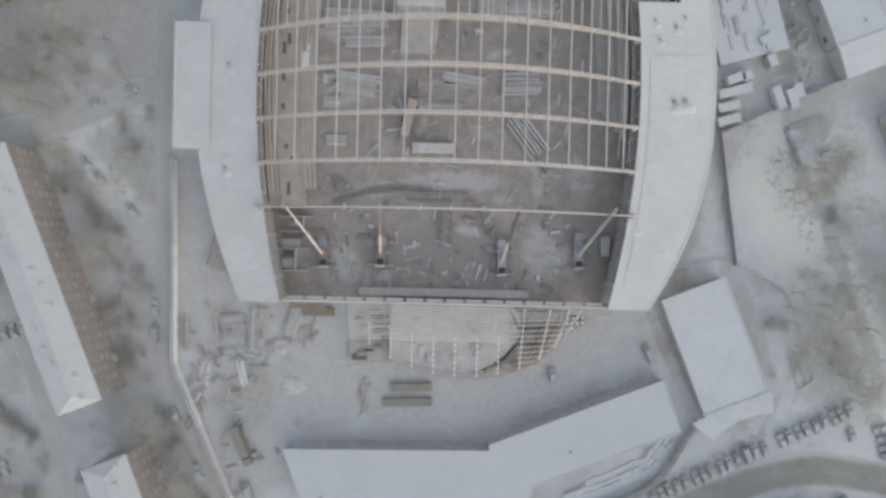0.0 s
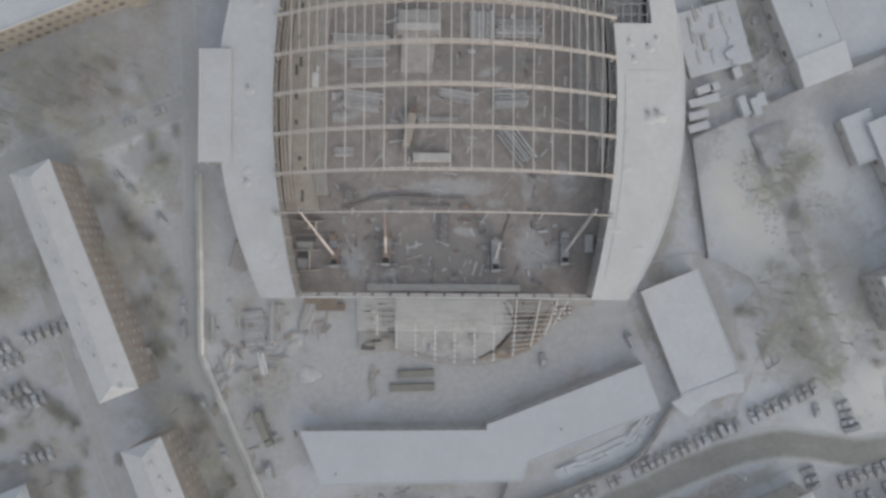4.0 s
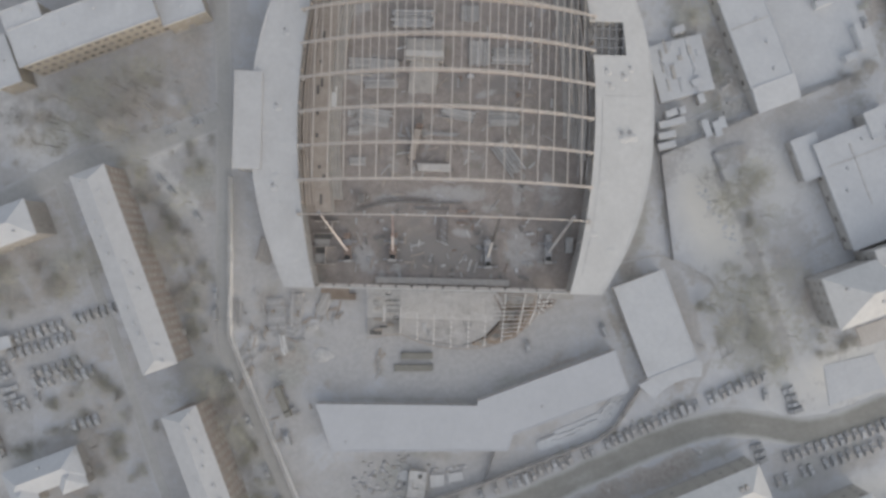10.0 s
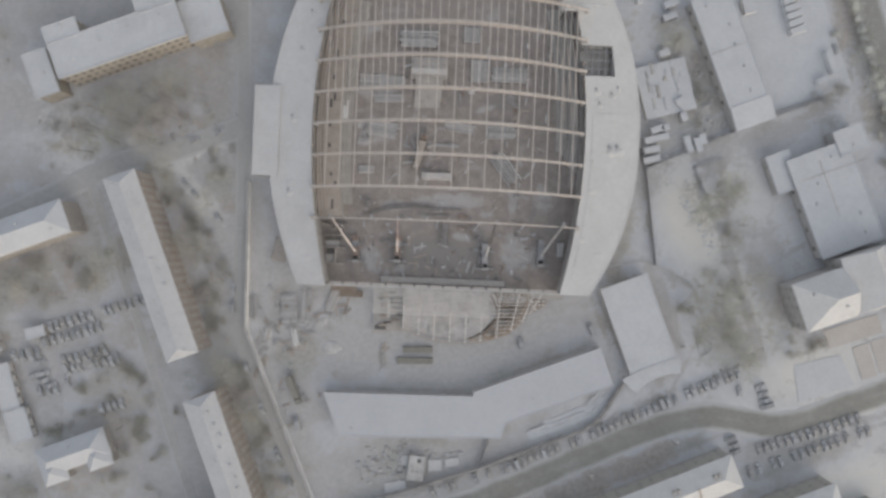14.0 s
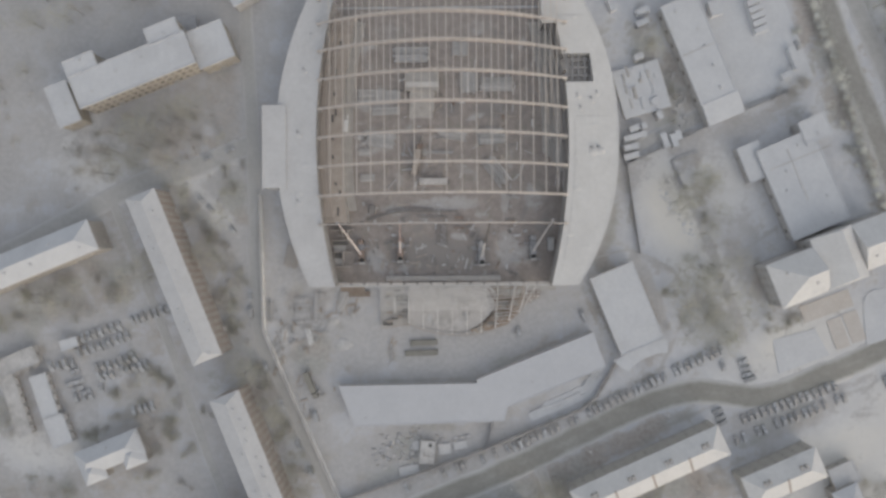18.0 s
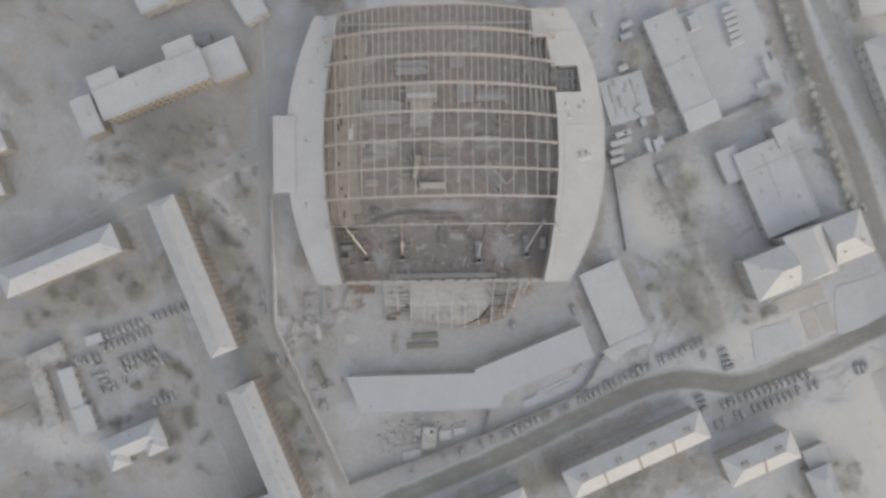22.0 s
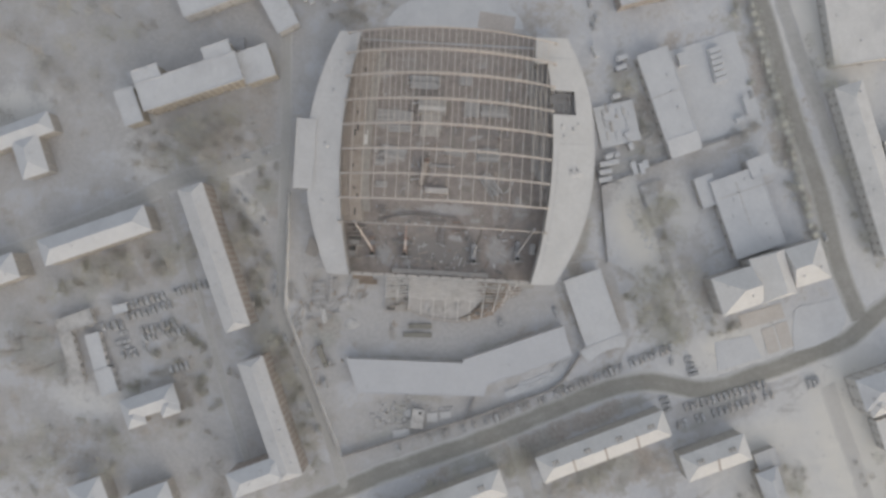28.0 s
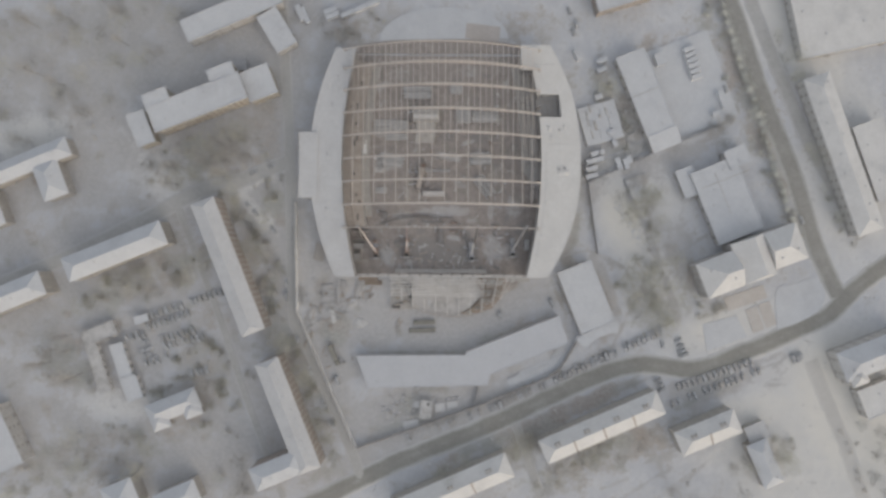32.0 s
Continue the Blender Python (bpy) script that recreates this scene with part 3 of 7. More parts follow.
def cleared_material(name, dark, light, snow_a, snow_b):
    """Tarmac or packed lane, whose wheel tracks fade into snow towards both edges."""
    m = surface(name, dark, light, 0.09, 0.65, 0.01)
    n, k = m.node_tree.nodes, m.node_tree.links.new
    bsdf = n["Principled BSDF"]
    tar = bsdf.inputs["Base Color"].links[0].from_socket
    geo, a = n.new("ShaderNodeNewGeometry"), n.new("ShaderNodeAttribute")
    a.attribute_name = "cleared"
    t = n.new("ShaderNodeTexNoise")
    t.inputs["Scale"].default_value, t.inputs["Detail"].default_value = 0.3, 6.0
    k(geo.outputs["Position"], t.inputs["Vector"])
    snow, add, r, x = n.new("ShaderNodeMix"), n.new("ShaderNodeMath"), n.new("ShaderNodeMapRange"), n.new("ShaderNodeMix")
    snow.data_type = x.data_type = "RGBA"
    k(t.outputs["Fac"], snow.inputs["Factor"])
    snow.inputs[6].default_value, snow.inputs[7].default_value = (*snow_a, 1), (*snow_b, 1)
    add.operation, r.interpolation_type = "MULTIPLY_ADD", "SMOOTHSTEP"
    k(t.outputs["Fac"], add.inputs[0])
    add.inputs[1].default_value = 0.5
    k(a.outputs["Fac"], add.inputs[2])
    r.inputs["From Min"].default_value, r.inputs["From Max"].default_value = 0.4, 1.15
    k(add.outputs[0], r.inputs["Value"])
    k(r.outputs[0], x.inputs["Factor"])
    k(snow.outputs[2], x.inputs[6])
    k(tar, x.inputs[7])
    k(x.outputs[2], bsdf.inputs["Base Color"])
    return m


TARMAC = cleared_material("slushy_tarmac", (0.235, 0.231, 0.211), (0.308, 0.303, 0.28), (0.44, 0.44, 0.435), (0.56, 0.56, 0.555))
PACKED = cleared_material("packed_lane", (0.375, 0.371, 0.361), (0.476, 0.471, 0.462), (0.421, 0.421, 0.421), (0.531, 0.531, 0.535))
TARMAC_PALE = cleared_material("frosted_tarmac", (0.261, 0.256, 0.238), (0.343, 0.339, 0.32), (0.412, 0.412, 0.403), (0.503, 0.503, 0.499))
DIRTY_LANE = cleared_material("dirty_lane", (0.385, 0.378, 0.365), (0.465, 0.458, 0.445), (0.43, 0.425, 0.415), (0.51, 0.505, 0.495))
SNOWED_LANE = cleared_material("snowed_lane", (0.49, 0.48, 0.462), (0.55, 0.54, 0.522), (0.54, 0.53, 0.51), (0.6, 0.59, 0.565))
ACROSS = [(-1.45, -0.5, 0.0), (-1.2, -0.12, 0.15), (-1.0, 0.0, 0.45), (-0.8, 0.03, 0.75), (-0.55, 0.03, 0.95), (-0.28, 0.05, 0.88), (0, 0.06, 0.8), (0.28, 0.05, 0.88), (0.55, 0.03, 0.95), (0.8, 0.03, 0.75), (1.0, 0.0, 0.45), (1.2, -0.12, 0.15), (1.45, -0.5, 0.0)]


def road(name, line, width, material, label, z=0.0):
    """A carriageway whose shoulders dip under the snow beside it."""
    verts, cleared, quads = [], [], []
    w = len(ACROSS)
    for i, (x, y) in enumerate(line):
        (xa, ya), (xb, yb) = line[max(0, i - 1)], line[min(len(line) - 1, i + 1)]
        d = math.hypot(xb - xa, yb - ya) or 1.0
        nx, ny = -(yb - ya) / d, (xb - xa) / d
        for u, h, c in ACROSS:
            verts.append((x + nx * u * width / 2, y + ny * u * width / 2, h + z))
            cleared.append(c)
        if i:
            quads += [((i - 1) * w + q, (i - 1) * w + q + 1, i * w + q + 1, i * w + q)[::-1] for q in range(w - 1)]
    me = bpy.data.meshes.new(name)
    me.from_pydata(verts, [], quads)
    v = np.array(verts)
    a = me.attributes.new("cleared", "FLOAT", "POINT")
    a.data.foreach_set("value", np.clip(np.array(cleared) + 0.15 * wavy(v[:, 0], v[:, 1], 22.0, 31), 0, 1).astype(np.float32))
    me.polygons.foreach_set("use_smooth", [True] * len(me.polygons))
    me.materials.append(material)
    return tagged(new(name, me), label, "road", kind="structure")


road("road", MAIN_ROAD, 8.6, TARMAC, "curving street of slushy grey-brown asphalt")
road("road_avenue", AVENUE, 8.0, TARMAC_PALE, "straight avenue of slushy grey-brown asphalt", 0.01)
road("road_avenue_east", AVENUE_EAST, 6.0, PACKED, "second avenue lane under packed snow", 0.02)
road("road_side_street", SIDE_STREET, 4.6, DIRTY_LANE, "narrow street beside the site fence", 0.015)
road("road_court_lane", CROSS_LANE, 7.0, PACKED, "packed snow lane between courtyards", -0.01)
road("road_row_lane", glide([(39.0, -94.5), (43, -106), (52, -134)]), 4.0, PACKED, "lane between the street houses", -0.012)
road("road_east_lane", glide([(196.0, -64.0), (201.4, -79.6), (207.4, -94.6), (214.3, -112.6), (219.9, -130.6), (228.0, -152.0)]), 6.5, SNOWED_LANE, "faint snowed lane at the edge of the white field", -0.015)
road("road_yard_lane", YARD_LANE, 5.0, PACKED, "trodden service lane to the yard", -0.02)
road("road_court_lane_long", COURT_LANE, 3.2, PACKED, "packed snow lane through the courtyard", -0.03)

bm = bmesh.new()
strip(bm, glide([(61.0, -11.5), (63.6, -8.0), (71.5, -5.4), (79.0, -4.2), (84.4, -5.6), (91.6, -9.2), (97.8, -12.8), (99.8, -16.0), (101.5, -20.0), (103.0, -26.0)], 2.0), 0.7, -0.4, 0.12)
tagged(part("kerb_berm", bm, SNOW_PATCHY), "curved low snow berm beside the pavilion", "kerb", kind="structure")

for line_ in ([(98.6, 33.0), (100.6, 28.6), (102.6, 22.8)], [(98.6, 33.0), (105.1, 35.3), (110.0, 36.6)]):
    bm = bmesh.new()
    strip(bm, line_, 1.1, -0.4, 0.35)
    tagged(part("kerb_foundation", bm, STEEL_GREY), "dark low foundation wall of a cleared hut", "kerb", kind="structure")

# ---- houses ----
TAKEN = []                                           # plan rectangles that trees keep clear of


def place(x, y, deg=0.0, z=0.0):
    return pose(x, y, z, 0, 0, deg)


def taken(x, y, margin=1.5):
    for cx, cy, lx, ly, deg in TAKEN:
        c, s = math.cos(radians(deg)), math.sin(radians(deg))
        if abs((x - cx) * c + (y - cy) * s) < lx / 2 + margin and abs((y - cy) * c - (x - cx) * s) < ly / 2 + margin:
            return True
    return False


def window_meshes(w, h, glass):
    """A frame ring, its pane, and both in one piece for the far houses."""
    out = []
    for whole in (False, True):
        bm = bmesh.new()
        loops = []
        for x, z, y in ((w / 2, (0, h), 0.02), (w / 2, (0, h), -0.09), (w / 2 - 0.13, (0.13, h - 0.13), -0.09), (w / 2 - 0.13, (0.13, h - 0.13), -0.03)):
            loops.append([bm.verts.new(p) for p in ((-x, y, z[0]), (x, y, z[0]), (x, y, z[1]), (-x, y, z[1]))])
        for r, q in zip(loops, loops[1:]):
            for i in range(4):
                bm.faces.new((r[i], r[(i + 1) % 4], q[(i + 1) % 4], q[i]))
        if whole:
            bm.faces.new(loops[-1]).material_index = 1
        me = bpy.data.meshes.new("window")
        bm.normal_update()
        bm.to_mesh(me)
        bm.free()
        me.materials.append(FRAME_WHITE)
        me.materials.append(glass)
        out.append(me)
    bm = bmesh.new()
    box(bm, -w / 2 + 0.12, w / 2 - 0.12, -0.05, 0.01, 0.12, h - 0.12)
    pane_me = bpy.data.meshes.new("pane")
    bm.to_mesh(pane_me)
    bm.free()
    pane_me.materials.append(glass)
    return out[0], pane_me, out[1]


WINDOW = window_meshes(1.5, 1.5, HOUSE_GLASS)
WINDOW_TALL = window_meshes(2.0, 2.0, GLASS)


def windows(house, L, W, H, storeys, bays, ends, kind=WINDOW, sides=(-1, 1), first=1.0, panes=True):
    rise = (H - 0.6) / storeys
    spots = []
    for s in range(storeys):
        z = first + s * rise
        for side in sides:
            for b in range(bays):
                spots.append((-L / 2 + (b + 0.5) * L / bays, side * W / 2, z, 0 if side < 0 else 180))
        for end in (-1, 1):
            for b in range(ends):
                spots.append((end * L / 2, -W / 2 + (b + 0.5) * W / ends, z, 90 if end > 0 else -90))
    for x, y, z, turn in spots:
        w = new("window", kind[0] if panes else kind[2])
        w.parent = house
        w.matrix_basis = pose(x, y, z, 0, 0, turn)
        if panes:
            p = new("pane", kind[1])
            p.parent = w


def hip(bm, L, W, z, rise, over=0.5, hip_l=None, thick=0.35, mat=0):
    """A hipped roof over L x W, its eaves thick enough to show."""
    a, b = L / 2 + over, W / 2 + over
    r = a - (b if hip_l is None else hip_l)
    lo = [bm.verts.new((x, y, z)) for x, y in ((-a, -b), (a, -b), (a, b), (-a, b))]
    e = [bm.verts.new((x, y, z + thick)) for x, y in ((-a, -b), (a, -b), (a, b), (-a, b))]
    t = [bm.verts.new((x, 0, z + thick + rise)) for x in (-r, r)]
    fs = [(lo[3], lo[2], lo[1], lo[0])] + [(lo[i], lo[(i + 1) % 4], e[(i + 1) % 4], e[i]) for i in range(4)]
    fs += [(e[0], e[1], t[1], t[0]), (e[1], e[2], t[1]), (e[2], e[3], t[0], t[1]), (e[3], e[0], t[0])]
    for f in fs:
        bm.faces.new(f).material_index = mat


def flat_roof(bm, L, W, z, over=0.3, rim=0.22):
    """One flat slab with a low raised rim."""
    a, b = L / 2 + over, W / 2 + over
    tray(bm, [(-a, -b), (a, -b), (a, b), (-a, b)], z, 0.4, rim)


def tray(bm, outline, z, thick, rim, lip=0.4):
    n = len(outline)
    rings = []
    c = [Vector((*p, 0)) for p in outline]
    inn = []
    for i in range(n):
        d0, d1 = (c[i] - c[i - 1]).normalized(), (c[(i + 1) % n] - c[i]).normalized()
        n0, n1 = Vector((-d0.y, d0.x, 0)), Vector((-d1.y, d1.x, 0))
        m = (n0 + n1).normalized()
        inn.append(c[i] + m * (lip / max(0.35, m.dot(n1))))
    for line, h in ((c, z), (c, z + thick + rim), (inn, z + thick + rim), (inn, z + thick)):
        rings.append([bm.verts.new((p.x, p.y, h)) for p in line])
    for r, q in zip(rings, rings[1:]):
        for i in range(n):
            bm.faces.new((r[i], r[(i + 1) % n], q[(i + 1) % n], q[i]))
    bm.faces.new(rings[0][::-1])
    bm.faces.new(rings[-1])


G5, OFF = "five-storey brick blocks", "office pavilions"


def house(name, label, category, x, y, L, W, deg, H, wall, roof="hip", rise=2.5, storeys=5, bays=20, ends=2, vents=6, over=0.5, hip_l=None, group="", kind=WINDOW, seed=1, doors=2, dividers=0, panes=False, snow=None):
    """A building with walls, roof, windows, doors, a plinth and roof vents, on its own base point."""
    h = thing(name, label, category, place(x, y, deg), group)
    TAKEN.append((x, y, L, W, deg))
    bm = bmesh.new()
    box(bm, -L / 2, L / 2, -W / 2, W / 2, -0.6, H)
    part("wall", bm, wall, h)
    bm = bmesh.new()
    box(bm, -L / 2 - 0.08, L / 2 + 0.08, -W / 2 - 0.08, W / 2 + 0.08, -0.6, 0.6)
    part("plinth", bm, CONCRETE, h)
    bm = bmesh.new()
    if roof == "hip":
        hip(bm, L, W, H, rise, over, hip_l)
    else:
        flat_roof(bm, L, W, H, over)
    # offices and pale street houses get the snow with sunlight in its colour
    rf = part("roof", bm, snow or SNOW_PATCHY if snow or "grey snow" in label else LIT_SNOW if group == OFF or wall is PLASTER_PALE else STAND_SNOW if group == G5 else SNOW_ROOF, h, "snow-covered roof")
    r = random.Random(seed)
    for k in range(2 * dividers + 2 if dividers else 0):     # tall brick stacks in pairs on the shaded slope
        vx, vy = -L / 2 + (k // 2 + 0.5) * L / (dividers + 1) + (-0.95, 0.95)[k % 2], W * 0.17
        top = H + 0.35 + rise * (1 - vy / (W / 2 + over))
        bm = bmesh.new()
        box(bm, vx - 0.5, vx + 0.5, vy - 0.75, vy + 0.75, top - 0.8, top + 1.1)
        box(bm, vx - 0.58, vx + 0.58, vy - 0.83, vy + 0.83, top + 1.1, top + 1.28, 1, 0.06)
        part("chimney", bm, (CONCRETE, SNOW_DIRTY), rf, "tall brick chimney stack with a frosted cap")
    for k in range(0 if dividers else vents):
        vx, vy = -L / 2 + (k + 0.5) * L / vents + r.uniform(-0.8, 0.8), r.choice((-1, 1)) * W * r.uniform(0.12, 0.3)
        top = H + 0.35 + (rise * (1 - abs(vy) / (W / 2 + over)) if roof == "hip" else 0.0)
        bm = bmesh.new()
        box(bm, vx - 0.35, vx + 0.35, vy - 0.3, vy + 0.3, top - 0.6, top + 0.55)
        box(bm, vx - 0.5, vx + 0.5, vy - 0.42, vy + 0.42, top + 0.55, top + 0.75, 1, 0.08)
        part("chimney", bm, (CONCRETE, SNOW_ROOF), rf, "small snow-capped vent stack")
    for k in range(dividers):
        dx = -L / 2 + (k + 1) * L / (dividers + 1)
        bm = bmesh.new()
        b = W / 2 + over
        hexa(bm, [(dx - 0.4, -b, H), (dx + 0.4, -b, H), (dx + 0.4, 0.4, H), (dx - 0.4, 0.4, H), (dx - 0.4, -b, H + 0.55), (dx + 0.4, -b, H + 0.55), (dx + 0.4, 0.4, H + rise + 0.7), (dx - 0.4, 0.4, H + rise + 0.7)])
        part("fire_wall", bm, BRICK_BROWN, rf, "bare brick fire wall across the sunlit slope")
    for k in range(doors):
        dx = -L / 2 + (k + 0.5) * L / doors
        bm = bmesh.new()
        box(bm, dx - 0.7, dx + 0.7, -W / 2 - 0.12, -W / 2 + 0.05, 0, 2.2)
        box(bm, dx - 1.2, dx + 1.2, -W / 2 - 1.4, -W / 2, 2.5, 2.7, 1)
        part("door", bm, (STEEL_RUST, CONCRETE), h, "dark entrance door with a grey canopy")
    windows(h, L, W, H, storeys, bays if panes or wall is BRICK_BROWN else max(2, int(bays * 0.72)), ends, kind, panes=panes)
    return h


house("apartment_block", "long five-storey brown brick block with snowy low hip roof", "apartment building", -106.4, -8.9, 71.2, 11.8, 110.4, 14.6, BRICK_BROWN, rise=1.6, storeys=5, bays=24, ends=2, vents=14, over=0.3, hip_l=3.5, group=G5, seed=3, doors=4, panes=True)
house("apartment_block", "five-storey brown brick block with snowy roof, corner house", "apartment building", -77.4, -84.8, 59.3, 11.9, 110.5, 14.6, BRICK_BROWN, rise=1.7, storeys=5, bays=20, ends=2, vents=14, over=0.3, hip_l=3.5, group=G5, seed=5, doors=3)
house("apartment_wing", "short street wing of the brick corner block, sunlit hip roof", "apartment building", -83.2, -112.4, 26.0, 11.5, 21.5, 14.4, BRICK_BROWN, rise=2.6, storeys=5, bays=7, ends=2, vents=4, over=0.4, seed=6, doors=1)
GR = "low plastered row houses"
house("row_house", "four-storey plastered house with a sunlit snowy hip roof", "apartment building", -164.9, -0.1, 53.0, 12.1, 20.4, 12.0, PLASTER_WARM, rise=3.2, storeys=4, bays=17, vents=5, group=GR, seed=8)
house("row_house", "four-storey plastered house with snowy hip roof behind trees", "apartment building", -222.0, -23.0, 42.0, 11.8, 21.3, 12.0, PLASTER_WARM, rise=3.2, storeys=4, bays=13, vents=4, group=GR, seed=9)
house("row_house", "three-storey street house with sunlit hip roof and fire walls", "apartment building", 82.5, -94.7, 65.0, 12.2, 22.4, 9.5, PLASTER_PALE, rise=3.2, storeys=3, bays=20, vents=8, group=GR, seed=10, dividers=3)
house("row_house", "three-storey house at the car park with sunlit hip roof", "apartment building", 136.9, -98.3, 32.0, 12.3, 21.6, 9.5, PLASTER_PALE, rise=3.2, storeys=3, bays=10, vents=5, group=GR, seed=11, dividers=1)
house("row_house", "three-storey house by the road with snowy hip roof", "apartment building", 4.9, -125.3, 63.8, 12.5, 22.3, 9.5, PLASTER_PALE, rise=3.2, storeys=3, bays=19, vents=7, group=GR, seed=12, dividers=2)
house("side_house", "narrow two-storey house with a small sunlit hip end", "house", 167.8, -116.0, 23.5, 10.3, 112.6, 6.0, PLASTER_WARM, rise=2.4, storeys=2, bays=7, vents=3, seed=13)
house("street_house", "three-storey house with snowy gabled street front", "house", 223.6, -60.0, 36.7, 15.0, 20.5, 9.5, WALL_PALE, rise=3.6, storeys=3, bays=11, vents=4, seed=14)
# these two roofs carry the sunlight in their snow colour
house("street_house_wing", "short gabled wing of the street house, sunlit snow slopes", "house", 214.6, -71.0, 8.0, 8.6, 20.5, 9.2, WALL_PALE, rise=2.6, storeys=3, bays=3, ends=2, vents=0, seed=44, doors=1, snow=LIT_SNOW)
house("street_annex", "flat annex behind the street house, snow coloured brighter for sunlight", "house", 228.0, -83.0, 20.0, 15.0, 20.5, 6.5, WALL_PALE, "flat", storeys=2, bays=5, ends=3, vents=1, seed=45, doors=1, snow=LIT_SNOW)
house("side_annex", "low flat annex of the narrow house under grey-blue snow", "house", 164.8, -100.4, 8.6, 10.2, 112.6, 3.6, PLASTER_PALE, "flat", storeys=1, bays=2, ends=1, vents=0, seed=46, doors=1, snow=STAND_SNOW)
house("corner_house", "small three-storey corner house with hip roof", "house", -165.2, -126.0, 16.0, 14.0, 22.0, 9.5, PLASTER_WARM, rise=3.2, storeys=3, bays=5, vents=2, seed=15)
house("corner_house", "small reddish-roofed house by the road", "house", -137.0, -128.0, 22.0, 11.0, 22.0, 7.5, PLASTER_WARM, rise=3.0, storeys=2, bays=6, vents=2, seed=16)
house("garden_house", "low house with steep bright hipped snow roof", "house", -139.2, -81.3, 27.0, 10.2, 20.5, 5.0, PLASTER_WARM, rise=3.4, storeys=2, bays=7, vents=1, seed=17)
for gx, gy in ((-129.7, -82.2), (-146.4, -88.4)):
    house("garden_house_wing", "short gabled wing of the low house, sunlit snow slopes", "house", gx, gy, 9.0, 8.8, 110.5, 4.9, PLASTER_WARM, rise=3.0, storeys=1, bays=2, ends=2, vents=0, seed=43, doors=1)
house("west_block", "flat-roofed block at the western street", "apartment building", -229.2, -96.1, 32.0, 17.0, 114.0, 10.0, PLASTER_GREY, "flat", storeys=3, bays=9, vents=3, seed=18)
house("clinic", "low L-shaped house with bright snowy hip roof, long part", "house", -211.7, 46.3, 46.0, 9.5, 21.5, 8.0, PLASTER_WARM, rise=2.6, storeys=2, bays=14, vents=3, seed=19)
house("clinic_wing", "cross wing of the low house with bright snow slopes", "house", -199.5, 37.5, 19.0, 12.5, 109.5, 8.0, PLASTER_WARM, rise=3.2, storeys=2, bays=5, vents=1, seed=20)
house("clinic_wing", "western cross wing with bright snow slopes", "house", -232.0, 22.0, 18.0, 12.5, 109.5, 8.0, PLASTER_WARM, rise=3.2, storeys=2, bays=5, vents=1, seed=21)
SCH = "school wings"
house("school", "ochre plastered school, long flat snowy main roof", "school", -121.6, 75.0, 49.4, 13.2, 20.1, 12.4, PLASTER_YELLOW, "flat", storeys=3, bays=16, ends=3, vents=4, kind=WINDOW_TALL, group=SCH, seed=22, panes=True)
house("school_annex", "ochre school stair block on the back side", "school", -142.4, 77.7, 12.2, 6.0, 20.1, 12.45, PLASTER_YELLOW, "flat", storeys=3, bays=3, ends=1, vents=1, group=SCH, seed=23, doors=1)
house("school_annex", "ochre school hall block on the back side", "school", -108.9, 89.9, 12.8, 6.2, 20.1, 12.45, PLASTER_YELLOW, "flat", storeys=3, bays=3, ends=1, vents=1, group=SCH, seed=24, doors=1)
house("school_wing", "lower ochre west wing of the school", "school", -151.8, 62.8, 16.6, 8.6, 110.1, 9.0, PLASTER_YELLOW, "flat", storeys=2, bays=4, vents=1, group=SCH, seed=25, doors=1)
house("school_wing", "lower ochre east wing of the school", "school", -90.8, 85.3, 14.4, 15.2, 20.1, 9.0, PLASTER_YELLOW, "flat", storeys=2, bays=5, vents=1, group=SCH, seed=26, doors=1)
house("north_hall", "long grey hall with flat snowy roof", "hall", -104.6, 122.4, 52.0, 11.0, 22.0, 8.0, PLASTER_GREY, "flat", storeys=2, bays=12, vents=3, seed=27)
house("north_hall", "short grey hall with flat snowy roof", "hall", -81.6, 113.0, 20.5, 10.8, 120.0, 7.0, PLASTER_GREY, "flat", storeys=2, bays=5, vents=1, seed=28)
def move_ridge(building, x0, x1, y=0.0):
    """Shifts the two ends of a hipped roof's ridge."""
    top = next(c for c in building.children if c.name.startswith("roof")).data.vertices
    for v, x in ((top[8], x0), (top[9], x1)):
        v.co.x, v.co.y = x, y


west_office = house("office_pavilion", "office house with steep sunlit hipped snow roof", "office building", 144.1, -17.5, 19.3, 18.0, 20.0, 11.0, PLASTER_GREY, rise=5.5, storeys=3, bays=6, ends=5, vents=2, group=OFF, seed=29)
mid = house("office_pavilion", "middle office house with broad snowy roof, ridge off its middle", "office building", 160.8, -9.8, 21.0, 16.5, 108.6, 11.6, PLASTER_GREY, rise=4.6, storeys=3, bays=6, ends=4, vents=0, group=OFF, seed=30, hip_l=0.4)
move_ridge(mid, -9.0, 10.9, -2.2)
east_office = house("office_pavilion", "eastern office house with steep sunlit hip roof", "office building", 177.6, -3.2, 17.0, 18.5, 19.2, 11.0, PLASTER_GREY, rise=5.0, storeys=3, bays=5, ends=5, vents=2, group=OFF, seed=31)
move_ridge(west_office, 1.8, 10.1)
move_ridge(east_office, -8.9, -0.7)
house("workshop", "long grey workshop with flat snowy roof", "workshop", 109.0, 77.6, 43.2, 14.9, 110.8, 6.0, PLASTER_GREY, "flat", storeys=1, bays=10, vents=5, kind=WINDOW_TALL, seed=32)
wend = thing("workshop_end", "sunlit sloped snow roof over the workshop's south end", "workshop", place(119.0, 52.5, 20.6))
bm = bmesh.new()
box(bm, -7.7, 7.7, -3.6, 5.2, -0.5, 5.0)
part("wall", bm, PLASTER_GREY, wend)
bm = bmesh.new()
